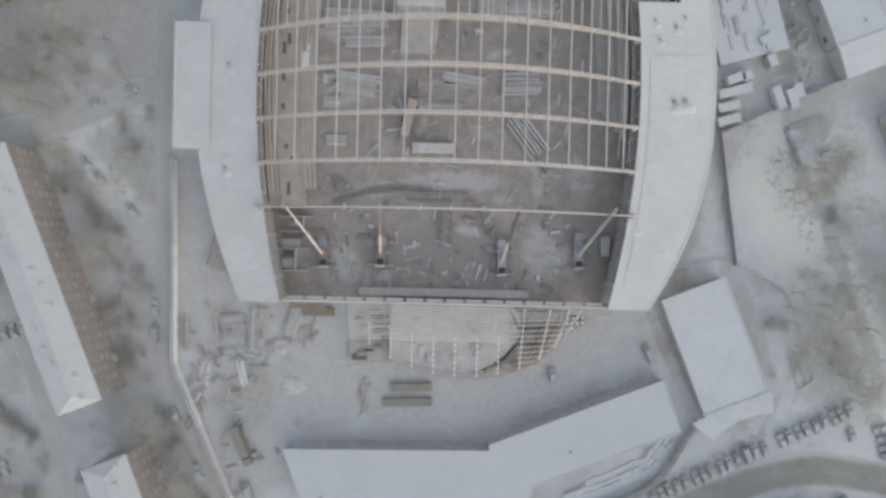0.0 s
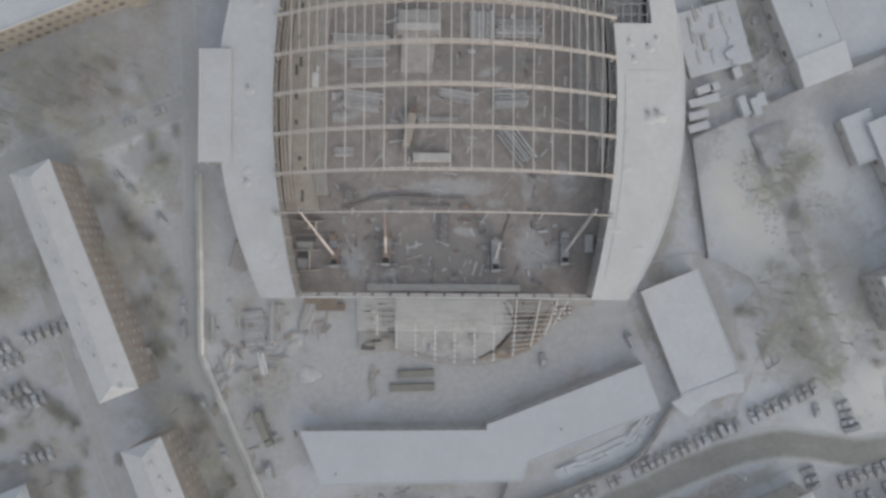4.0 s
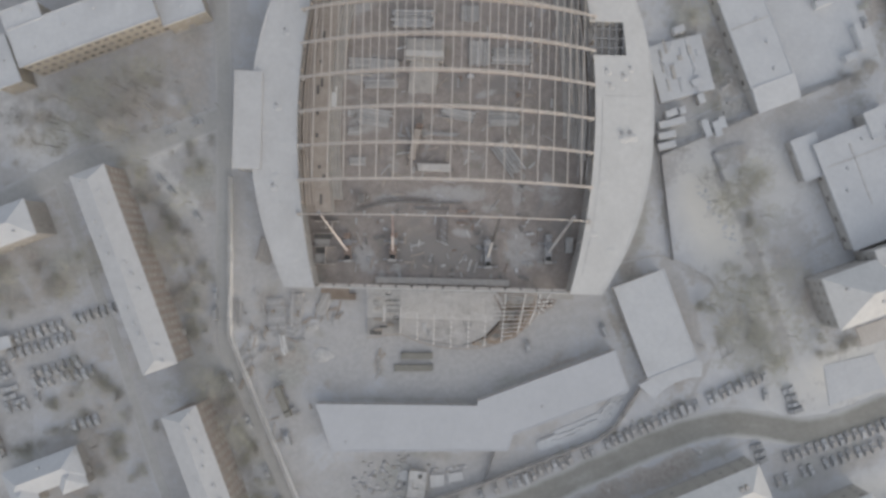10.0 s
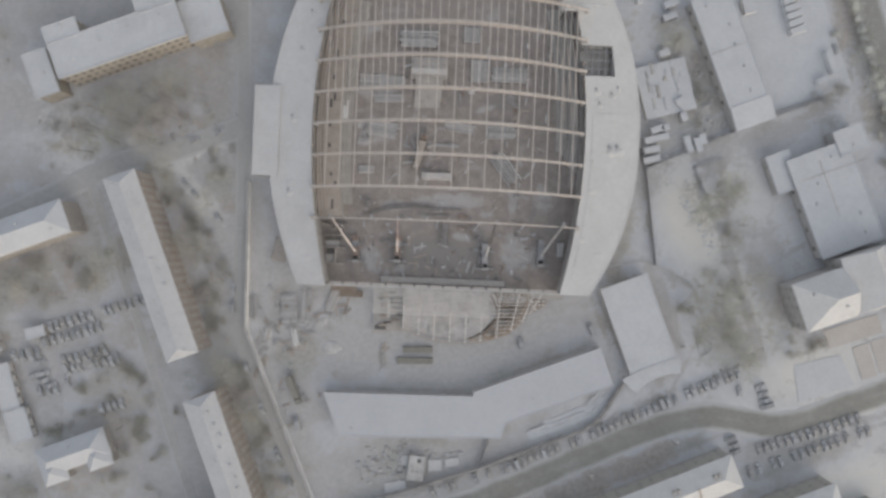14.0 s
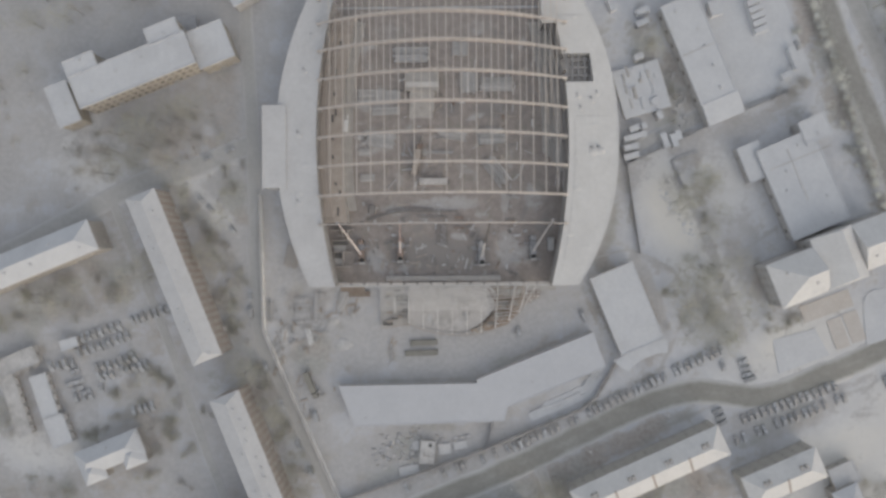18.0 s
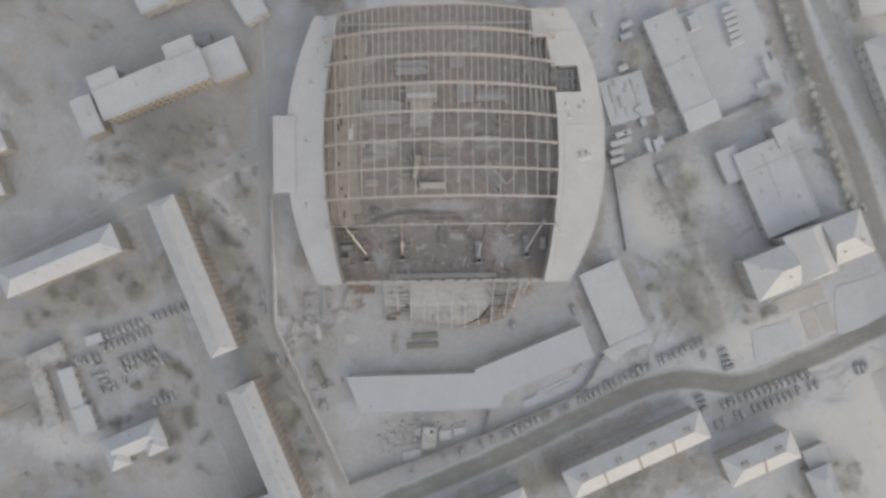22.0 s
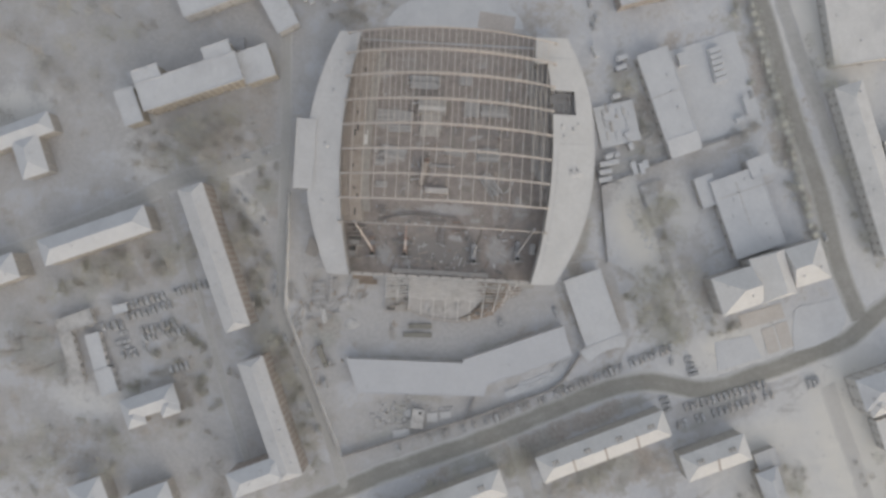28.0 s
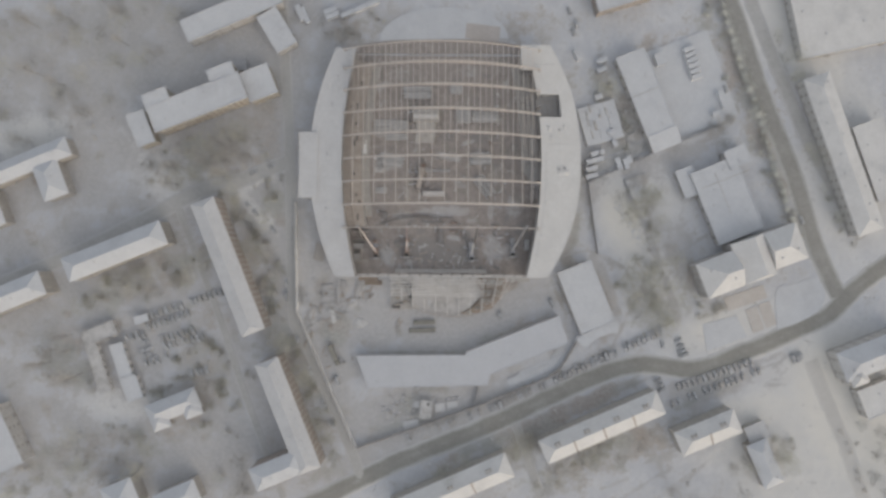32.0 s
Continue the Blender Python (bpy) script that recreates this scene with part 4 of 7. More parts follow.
hexa(bm, [(-8, -4, 5.0), (8, -4, 5.0), (8, 5.25, 5.0), (-8, 5.25, 5.0), (-8, -4, 5.2), (8, -4, 5.2), (8, 5.25, 6.6), (-8, 5.25, 6.6)])
part("roof", bm, SNOW_ROOF, wend, "snow on a south-facing slope")
TAKEN.append((119.0, 52.5, 16, 8, 20))
house("warehouse", "large grey warehouse with flat snowy roof", "warehouse", 150.5, 20.7, 39.2, 24.3, 111.4, 5.5, PLASTER_GREY, "flat", storeys=1, bays=8, ends=5, vents=5, kind=WINDOW_TALL, seed=33)
house("warehouse_bay", "higher loading bay beside the warehouse", "warehouse", 156.0, 43.5, 11.0, 9.0, 22.0, 6.0, PLASTER_GREY, "flat", storeys=1, bays=2, ends=1, vents=1, seed=34, doors=1)
house("warehouse_annex", "low flat annex beside the warehouse", "warehouse", 131.2, 30.8, 14.5, 8.5, 110.5, 4.2, PLASTER_GREY, "flat", storeys=1, bays=3, ends=1, vents=0, seed=35, doors=1)
house("site_pavilion", "plain white-roofed pavilion beside the arena", "pavilion", 76.7, -28.3, 33.6, 18.2, 110.6, 4.2, PLASTER_GREY, "flat", storeys=1, bays=8, ends=4, vents=0, seed=36, doors=1)
# the next three roofs have the eastern haze in their snow colour
house("east_block", "long grey residential block with sunlit snowy roof", "apartment building", 209.9, 43.5, 85.0, 13.2, 108.4, 8.0, WALL_PALE, rise=2.5, storeys=2, bays=26, vents=9, seed=37, snow=LIT_SNOW)
house("east_annex", "lower snowy annex behind the long grey block", "house", 229.5, 40.5, 40.0, 16.0, 108.4, 7.0, PLASTER_GREY, "flat", storeys=2, bays=10, vents=2, seed=38, snow=LIT_SNOW)
house("north_depot", "huge flat-roofed depot under snow", "warehouse", 216.0, 118.0, 58.0, 38.0, 10.8, 6.0, WALL_PALE, "flat", storeys=1, bays=12, ends=8, vents=6, seed=39, snow=LIT_SNOW)
house("north_house", "brown brick house north of the arena", "house", 98.0, 129.0, 30.0, 12.0, 15.7, 9.0, BRICK_BROWN, "flat", storeys=3, bays=9, vents=2, seed=40)
SH = "garages and sheds"
for sx, sy, sl, sw, sd, lab in ((-167.2, -57.1, 17.7, 6.6, 106.8, "row of garages with snowy flat roof"), (-161.7, -71.9, 12.4, 8.2, 108.8, "square garage with snowy flat roof"), (-178.1, -42.8, 17.5, 7.2, 21.5, "garage row under grey snow across the yard end"),
                                (-180.3, -57.7, 33.0, 5.8, 106.8, "long low garage row under grey snow"), (-156.2, -35.8, 7.0, 3.9, 16.0, "small white shed in the car park")):
    house("garage", lab, "garage", sx, sy, sl, sw, sd, 2.5 + 0.13 * (len(TAKEN) % 5), PLASTER_GREY, "flat", storeys=1, bays=2, ends=1, vents=0, group=SH, seed=41, over=0.25, doors=max(1, int(sl / 4)))
# raised seams on the big flat roofs
for name, label, lines, z in (("warehouse_seam", "low snow ridges across the warehouse roof", (((136.6, 26.9), (162.4, 36.6)), ((144.2, 35.4), (152.3, 14.3))), 5.9), ("workshop_seam", "low snow ridge across the workshop roof", (((102.4, 75.1), (115.4, 80.0)),), 6.4)):
    seam = thing(name, label, "roof seam", place(0, 0))
    for (x0, y0), (x1, y1) in lines:
        bm = bmesh.new()
        beam(bm, (x0, y0, z), (x1, y1, z), 0.5, 0.24)
        part("ridge", bm, SNOW_PATCHY, seam)

# ---- arena under construction ----
ARENA = place(2.5, 42.0, -1.4)
TAKEN.append((3.0, 42.0, 142, 122, -1.4))
TAKEN.append((5.0, -27.0, 66, 26, 0))
HALF, ROOF_Z = 58.2, 12.0


def inner(side, y):
    return side * (51.0 - 7.4 * (y / 58.5) ** 2)


def outer(side, y):
    return -(67.3 - 13.4 * (y / 58.5) ** 2) if side < 0 else 71.0 - (16.6 if y < 0 else 15.0) * abs(y / 58.5) ** 2.3


def arch(x):
    return 12.8 + 14.6 * max(0.0, 1 - (x / 49.5) ** 2)


arena = thing("arena", "unfinished sports arena with open steel roof and snowy stand roofs", "arena", ARENA)


def band(name, side, y0, y1, n, in_a, in_b, z0, z1, material, label="", lumps=0.0):
    """A curved slab between two lines given by functions of y."""
    bm = bmesh.new()
    rows = []
    for i in range(n + 1):
        y = y0 + (y1 - y0) * i / n
        a, b = in_a(y), in_b(y)
        rows.append([bm.verts.new((x, y, z)) for x, z in ((a, z0), (b, z0), (b, z1), (a, z1))])
    for r, q in zip(rows, rows[1:]):
        for i in range(4):
            bm.faces.new((r[i], r[(i + 1) % 4], q[(i + 1) % 4], q[i]) if side > 0 else (r[i], q[i], q[(i + 1) % 4], r[(i + 1) % 4]))
    bm.faces.new(rows[0])
    bm.faces.new(rows[-1])
    bmesh.ops.recalc_face_normals(bm, faces=bm.faces)
    return part(name, bm, material, arena, label)


NOTCH = (23.8, 35.3)                                 # the open bay in the east stand roof


def stand(side):
    # the lighter east roof has the haze glare in its colour
    snow = STAND_SNOW if side < 0 else EAST_GLARE_SNOW
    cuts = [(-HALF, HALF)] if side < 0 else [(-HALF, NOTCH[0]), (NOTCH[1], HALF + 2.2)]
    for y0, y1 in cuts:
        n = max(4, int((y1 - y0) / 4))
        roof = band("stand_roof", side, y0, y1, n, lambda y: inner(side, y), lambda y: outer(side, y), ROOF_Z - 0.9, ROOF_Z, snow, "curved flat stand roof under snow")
        for edge in (inner, outer):
            sgn = 1 if edge is outer else -1
            band("parapet", side, y0, y1, n, lambda y: edge(side, y) - side * sgn * 0.55, lambda y: edge(side, y) + side * sgn * 0.05, ROOF_Z + 0.004, ROOF_Z + 0.12, snow)
        band("outer_wall", side, y0, y1, n, lambda y: outer(side, y) - side * 0.9, lambda y: outer(side, y) - side * 0.3, -0.5, ROOF_Z - 0.9, PLASTER_GREY, "grey outer wall of the stand")
        band("back_wall", side, y0, y1, n, lambda y: inner(side, y) + side * 3.0, lambda y: inner(side, y) + side * 3.4, -0.5, ROOF_Z - 0.9, CONCRETE, "raw concrete wall behind the gallery")
        for end in (y0, y1):
            bm = bmesh.new()
            a, b = sorted((inner(side, end) + side * 3.4, outer(side, end) - side * 0.9))
            s = 0.35 if end == y0 else -0.35
            box(bm, a, b, min(end, end + s) , max(end, end + s), -0.5, ROOF_Z - 0.92)
            part("end_wall", bm, PLASTER_GREY, arena)
    if side > 0:                                     # floor and open beams of the missing roof bay
        bm = bmesh.new()
        box(bm, inner(1, 29.5) + 0.4, inner(1, 29.5) + 11.0, NOTCH[0], NOTCH[1], 6.4, 6.8)
        part("open_bay_floor", bm, CONCRETE, arena)
        for k in range(5):
            bm = bmesh.new()
            x = inner(1, 29.5) + 1.0 + k * 2.4
            box(bm, x, x + 0.3, NOTCH[0], NOTCH[1], ROOF_Z - 0.7, ROOF_Z - 0.3)
            part("bay_beam", bm, STEEL_GREY, arena)
        for k in range(3):
            bm = bmesh.new()
            y = NOTCH[0] + 2.5 + k * 3.2
            box(bm, inner(1, 29.5), inner(1, 29.5) + 11.0, y, y + 0.25, ROOF_Z - 0.28, ROOF_Z - 0.05)
            part("bay_beam", bm, STEEL_GREY, arena)
        band("stand_roof", 1, NOTCH[0], NOTCH[1], 3, lambda y: inner(1, y) + 11.2, lambda y: outer(1, y), ROOF_Z - 0.9, ROOF_Z, EAST_GLARE_SNOW, "narrow snowy roof strip beside the open bay")
        band("outer_wall", 1, NOTCH[0], NOTCH[1], 3, lambda y: outer(1, y) - 0.9, lambda y: outer(1, y) - 0.3, -0.5, ROOF_Z - 0.9, PLASTER_GREY)
    # columns, gallery rails and stepped tiers towards the inside
    n = 20
    for k in range(n + 1):
        y = -HALF + 0.6 + (2 * HALF - 1.2) * k / n
        x = inner(side, y) + side * 0.7
        bm = bmesh.new()
        box(bm, x - 0.3, x + 0.3, y - 0.3, y + 0.3, -0.3, ROOF_Z - 0.9)
        part("column", bm, STEEL_PAINT if k % 2 else CONCRETE, arena)
    for z in (4.0, 7.6):
        band("gallery_floor", side, -HALF + 1, HALF - 2, 24, lambda y: inner(side, y) - side * 0.2, lambda y: inner(side, y) + side * 3.0, z - 0.35, z, CONCRETE, "concrete gallery floor")
    if side < 0:
        band("deck", side, -32, 53, 24, lambda y: inner(-1, y) + 3.6, lambda y: inner(-1, y) + 9.3, 5.4, 5.9, CONCRETE_WARM, "tan concrete gallery deck")
        band("deck_ledge", side, -32, 53, 24, lambda y: inner(-1, y) + 0.3, lambda y: inner(-1, y) + 3.55, 4.6, 5.1, CONCRETE_WARM, "dusty ledge behind the gallery deck")
        band("deck_front", side, -32, 53, 24, lambda y: inner(-1, y) + 9.3, lambda y: inner(-1, y) + 9.7, -0.2, 5.2, CONCRETE, "raw concrete wall under the deck")
        for k in range(3):
            band("tier", side, -27, 52, 22, lambda y: inner(-1, y) + 9.8 + k * 1.1, lambda y: inner(-1, y) + 10.85 + k * 1.1, -0.2, 3.2 - k * 0.9, CONCRETE, "low concrete step")
        # dark plates on the deck put the shade of stair openings into colour
        for k, (y, dx, ln) in enumerate(((-27.5, 6.0, 3.6), (-16.0, 6.2, 1.4), (-5.0, 5.6, 1.6), (3.0, 5.6, 2.0), (11.0, 5.4, 3.2), (13.5, 6.6, 3.0), (21.0, 5.5, 1.6), (30.0, 5.4, 3.0), (42.0, 5.5, 2.0), (-19.5, 7.6, 1.6))):
            bm = bmesh.new()
            x = inner(-1, y) + dx
            box(bm, x - 0.45, x + 0.45, y - ln / 2, y + ln / 2, 5.85, 5.95)
            part("floor_hatch", bm, HATCH_SHADE, arena, "dark plate standing for the shade in a deck opening")
    else:
        for k in range(5):
            band("tier", side, -11 + 2 * k, 52, 22, lambda y: inner(1, y) - 0.5 - k * 1.7, lambda y: inner(1, y) - 0.5 - k * 1.7 - 1.65, -0.3, 2.0 - k * 0.38, CONCRETE, "stepped concrete stand tier")
        for k in range(7):
            band("side_bar", side, -4 + (k * 7) % 12, 30 + (k * 9) % 22, 16, lambda y: inner(1, y) - 0.8 - k * 1.35, lambda y: inner(1, y) - 1.02 - k * 1.35, 7.4 + 0.5 * k, 7.62 + 0.5 * k, STEEL_PAINT if k % 2 else STEEL_DARK, "thin steel bar along the stand")


stand(-1)
stand(1)

# square roof block at the north-east corner, stepping in over the last bay
bm = bmesh.new()
box(bm, 40.0, 45.6, 47.9, 60.3, ROOF_Z - 0.9, ROOF_Z + 0.05)
box(bm, 45.6, 50.0, 47.9, 60.3, ROOF_Z + 0.01, ROOF_Z + 0.06)
part("corner_roof", bm, EAST_GLARE_SNOW, arena, "square snowy roof block at the north-east corner")
bm = bmesh.new()
box(bm, 41.0, 46.0, 59.6, 60.0, -0.3, ROOF_Z - 0.9)
box(bm, 41.0, 41.4, 48.4, 59.6, -0.3, ROOF_Z - 0.9)
part("corner_wall", bm, CONCRETE, arena, "raw concrete walls under the corner roof")
bm = bmesh.new()
box(bm, 46.5, 57.0, 50.5, 50.75, ROOF_Z, ROOF_Z + 0.12)
part("roof_seam", bm, SNOW_PATCHY, arena, "raised seam across the corner roof")

# west annex against the outer wall
bm = bmesh.new()
box(bm, -72.2, -64.0, -17.9, 14.9, -0.5, 12.3)
annex = part("annex_wall", bm, PLASTER_GREY, arena, "grey annex on the outer side")
bm = bmesh.new()
box(bm, -72.5, -63.0, -18.2, 15.2, 12.3, 12.75)
box(bm, -72.5, -72.0, -18.2, 15.2, 12.75, 13.0)
part("annex_roof", bm, STAND_SNOW, arena, "flat annex roof under snow")

# snow drifts, vents and hatches on the stand roofs
rr = random.Random(4)
for side, y, off, big in ((-1, 4.5, 7.5, 1.5), (-1, 0.0, 14.5, 1.2), (-1, -23.0, 9.0, 1.4), (1, -2.6, 9.0, 2.0), (1, -2.2, 11.8, 2.0), (-1, 30.0, 7.0, 1.3), (-1, 44.0, 6.0, 1.2), (1, 14.0, 5.0, 1.2), (1, 17.5, 9.5, 1.4), (1, 20.0, 12.0, 1.1), (1, 19.0, 4.0, 1.3)):
    bm = bmesh.new()
    x = inner(side, y) + side * off
    box(bm, x - 0.26 * big, x + 0.26 * big, y - 0.26 * big, y + 0.26 * big, ROOF_Z, ROOF_Z + 0.4 * big, 0, 0.06)
    blob(bm, x + 0.5 * big, y - 1.0 * big, ROOF_Z, big, 0.8 * big, 0.22 * big, seed=int(off * 10), mat=1)
    part("roof_vent", bm, (STEEL_GREY, STAND_SNOW if side < 0 else EAST_GLARE_SNOW), arena, "grey roof vent with drifted snow")
for k in range(26):
    side = rr.choice((-1, 1))
    y = rr.uniform(-52, 50)
    if side > 0 and NOTCH[0] - 2 < y < NOTCH[1] + 2:
        continue
    x = inner(side, y) + side * rr.uniform(2.5, 11)
    bm = bmesh.new()
    blob(bm, x, y, ROOF_Z - 0.02, rr.uniform(0.6, 2.4), rr.uniform(0.5, 1.6), rr.uniform(0.08, 0.18), seed=k)
    part("snow_drift", bm, STAND_SNOW if side < 0 else EAST_GLARE_SNOW, arena)
bm = bmesh.new()
for y in (10.0,):
    box(bm, 53.5, 66.5, y - 0.1, y + 0.1, ROOF_Z, ROOF_Z + 0.05)
part("roof_seam", bm, SNOW_PATCHY, arena, "raised seam across the stand roof")
bm = bmesh.new()
sweep(bm, [(inner(1, y) + 2.4, y, ROOF_Z + 0.05) for y in np.linspace(-52, 9, 18)], 0.16, 0.08)
part("roof_cable", bm, SNOW_PATCHY, arena, "grey cable along the stand roof")

# roof trusses and purlins
TRUSS_Y = [-33.2, -21.6, -9.9, 1.8, 13.4, 25.0, 36.6, 47.6, 57.4]


def truss(y, slim):
    t = new("truss")
    t.parent = arena
    tagged(t, "slim arched lattice beam still held by cranes" if slim else "arched cream steel roof truss")
    n, x0 = 24, 50.4
    xs = [-x0 + 2 * x0 * i / n for i in range(n + 1)]
    deep = 0.9 if slim else 2.5
    half = 0.28
    low = [arch(x) - deep * max(0.08, 1 - (abs(x) / 49) ** 3) for x in xs]
    for s in ((0,) if slim else (-1, 1)):
        bm = bmesh.new()
        sweep(bm, [(x, y + s * half, arch(x)) for x in xs], 0.28, 0.34)
        part("top_chord", bm, STEEL_SNOW, t, "top chord under frost")
    bm = bmesh.new()
    sweep(bm, [(x, y, z) for x, z in zip(xs, low)], 0.36, 0.36)
    part("bottom_chord", bm, STEEL_PAINT, t)
    bm = bmesh.new()
    for i in range(n):
        for s in ((0,) if slim else (-1, 1)):
            beam(bm, (xs[i], y + s * half, arch(xs[i])), (xs[i + 1], y, low[i + 1]), 0.14)
            beam(bm, (xs[i + 1], y + s * half, arch(xs[i + 1])), (xs[i + 1], y, low[i + 1]), 0.14)
        if not slim:
            beam(bm, (xs[i], y - half, arch(xs[i])), (xs[i], y + half, arch(xs[i])), 0.12)
            beam(bm, (xs[i], y - half, arch(xs[i])), (xs[i + 1], y + half, arch(xs[i + 1])), 0.08)
    part("lattice", bm, STEEL_PAINT, t, "thin lattice members")
    for s in (-1, 1):
        bm = bmesh.new()
        box(bm, s * 49.3 - 0.5, s * 49.3 + 0.5, y - 0.7, y + 0.7, 10.6, 12.7)
        part("bearing", bm, CONCRETE, t, "concrete bearing block")


for i, ty in enumerate(TRUSS_Y):
    truss(ty, i in (0, len(TRUSS_Y) - 1))


def purlin_mesh(length, w):
    bm = bmesh.new()
    box(bm, -w / 2, w / 2, 0, length, -0.25, 0.1)
    me = bpy.data.meshes.new("purlin")
    bm.to_mesh(me)
    bm.free()
    me.materials.append(STEEL_SNOW)
    return me


def purlin_x(x):
    """The purlins lie a little closer on the western half."""
    return float(x + np.interp(x, (-45, -28, -20, -13, -6, 0, 20, 30, 36, 45), (0.5, 0.5, 0.2, 0.5, 1.0, 1.6, 1.95, 1.9, 1.5, 0.6)))


PURLIN, PURLIN_SLIM = purlin_mesh(1.0, 0.27), purlin_mesh(1.0, 0.2)
for i in range(1, len(TRUSS_Y) - 1):
    y0, y1 = TRUSS_Y[i], TRUSS_Y[i + 1]
    for k in range(-8, 9):
        for extra in ((0.0,) if i < 4 else (0.0, 2.7)):
            x = purlin_x(k * 5.65 + extra)
            if abs(x) > 47:
                continue
            if i == 1 and k == -1:
                continue
            p = new("purlin", PURLIN if not extra else PURLIN_SLIM)
            p.parent = arena
            p.matrix_basis = Matrix.LocRotScale((x, y0 - 0.1, arch(x) + 0.44), None, (1, y1 - y0 + 0.1, 1))
# vertical glazing bars along the western inner edge
for k in range(4):
    band("edge_girt", -1, -30, 56, 26, lambda y: inner(-1, y) + 0.8 + k * 1.25, lambda y: inner(-1, y) + 1.0 + k * 1.25, ROOF_Z - 1.2 + k * 0.5, ROOF_Z - 0.95 + k * 0.5, STEEL_PAINT, "thin steel girt along the stand")
for k in range(3):
    band("edge_girt", 1, -18, 52, 22, lambda y: inner(1, y) - 2.0 - k * 1.6, lambda y: inner(1, y) - 1.75 - k * 1.6, ROOF_Z - 1.0 + k * 0.6, ROOF_Z - 0.75 + k * 0.6, STEEL_GREY, "thin steel girt along the stand")

# arena floor, dark wet pit, south edge beam and low walls
# x, y, half sizes, turn, amount of trampled snow, in the arena's own plan
SNOWY = [(1, -24, 16, 3.6, 0, 0.8), (-20, -26.5, 7, 3, 0, 0.7), (38.5, -23, 5.5, 5, 0, 0.75), (27.5, -44, 6.5, 8.5, 8, 0.8), (35, -46, 7, 6, 0, 0.6), (-28, -48, 4.6, 7.5, 12, 0.75), (4, 4.7, 7, 2.2, -6, 0.75), (14, 12.6, 4.5, 1.6, 14, 0.8),
         (-27.5, 19.5, 9.5, 6, 0, 0.7), (-28.5, 1, 9, 5, 0, 0.7), (-6.6, 17, 5.5, 4.5, 0, 0.6), (24, 15, 3, 7, 0, 0.4), (-13, 38.5, 8, 4, 0, 0.6), (7.6, 41, 4.4, 3.6, 0, 0.65), (11.3, 27, 5, 5, 0, 0.55), (23, 26, 7.5, 3.6, 0, 0.6), (28, -6, 2, 8, 0, 0.6),
         (14, 50, 9, 5, 0, 0.5), (-22, 48, 10, 5, 0, 0.5), (2, -54, 30, 2, 0, 0.35), (-31, 33.8, 3, 3, 0, 0.6)]
WETTED = [(-4, -45, 20, 8, 0, 0.9), (16, -45, 5, 9, 0, 0.8), (-16, -50, 6, 5, 0, 0.8), (-40, -40, 5, 12, 0, 0.5), (3, 16.3, 6.5, 4, 0, 0.8), (21, 15.5, 9.5, 4, 0, 0.9), (-11, 0, 4, 6, 0, 0.6), (36, 12, 6, 24, 0, 0.5), (-30, 9.5, 8, 2.5, 0, 0.6), (20, -18, 7, 5, 0, 0.4), (43, -35, 4, 8, 0, 0.7)]


_fr = random.Random(41)
for _ in range(46):
    SNOWY.append((_fr.uniform(-38, 40), _fr.uniform(-55, 54), _fr.uniform(1.5, 6), _fr.uniform(0.6, 2.6), _fr.choice((0, 90)) + _fr.uniform(-25, 25), _fr.uniform(0.4, 0.8)))
    WETTED.append((_fr.uniform(-38, 40), _fr.uniform(-55, 54), _fr.uniform(1.5, 6), _fr.uniform(0.8, 3), _fr.choice((0, 90)) + _fr.uniform(-25, 25), _fr.uniform(0.4, 0.9)))


def floor_material():
    m = surface("frozen_site_earth", (0.248, 0.222, 0.205), (0.378, 0.342, 0.322), 0.3, 0.85, 0.06, third=(0.262, 0.258, 0.226))
    n, k = m.node_tree.nodes, m.node_tree.links.new
    bsdf = n["Principled BSDF"]
    earth = bsdf.inputs["Base Color"].links[0].from_socket
    geo = n.new("ShaderNodeNewGeometry")
    t = n.new("ShaderNodeTexNoise")
    t.inputs["Scale"].default_value, t.inputs["Detail"].default_value, t.inputs["Roughness"].default_value = 0.35, 7.0, 0.7
    k(geo.outputs["Position"], t.inputs["Vector"])
    for name, colour, lo, hi in (("wetted", (0.268, 0.252, 0.242), 0.35, 0.9), ("snowy", (0.425, 0.416, 0.415), 0.3, 0.95)):
        a, s, r, x = n.new("ShaderNodeAttribute"), n.new("ShaderNodeMath"), n.new("ShaderNodeMapRange"), n.new("ShaderNodeMix")
        a.attribute_name, s.operation, x.data_type = name, "MULTIPLY_ADD", "RGBA"
        k(t.outputs["Fac"], s.inputs[0])
        s.inputs[1].default_value = 1.3
        minus = n.new("ShaderNodeMath")
        minus.operation = "SUBTRACT"
        k(a.outputs["Fac"], minus.inputs[0])
        minus.inputs[1].default_value = 0.65
        k(minus.outputs[0], s.inputs[2])
        r.interpolation_type = "SMOOTHSTEP"
        r.inputs["From Min"].default_value, r.inputs["From Max"].default_value = lo, hi
        k(s.outputs[0], r.inputs["Value"])
        k(r.outputs[0], x.inputs["Factor"])
        k(earth, x.inputs[6])
        x.inputs[7].default_value = (*colour, 1)
        earth = x.outputs[2]
    k(earth, bsdf.inputs["Base Color"])
    return m


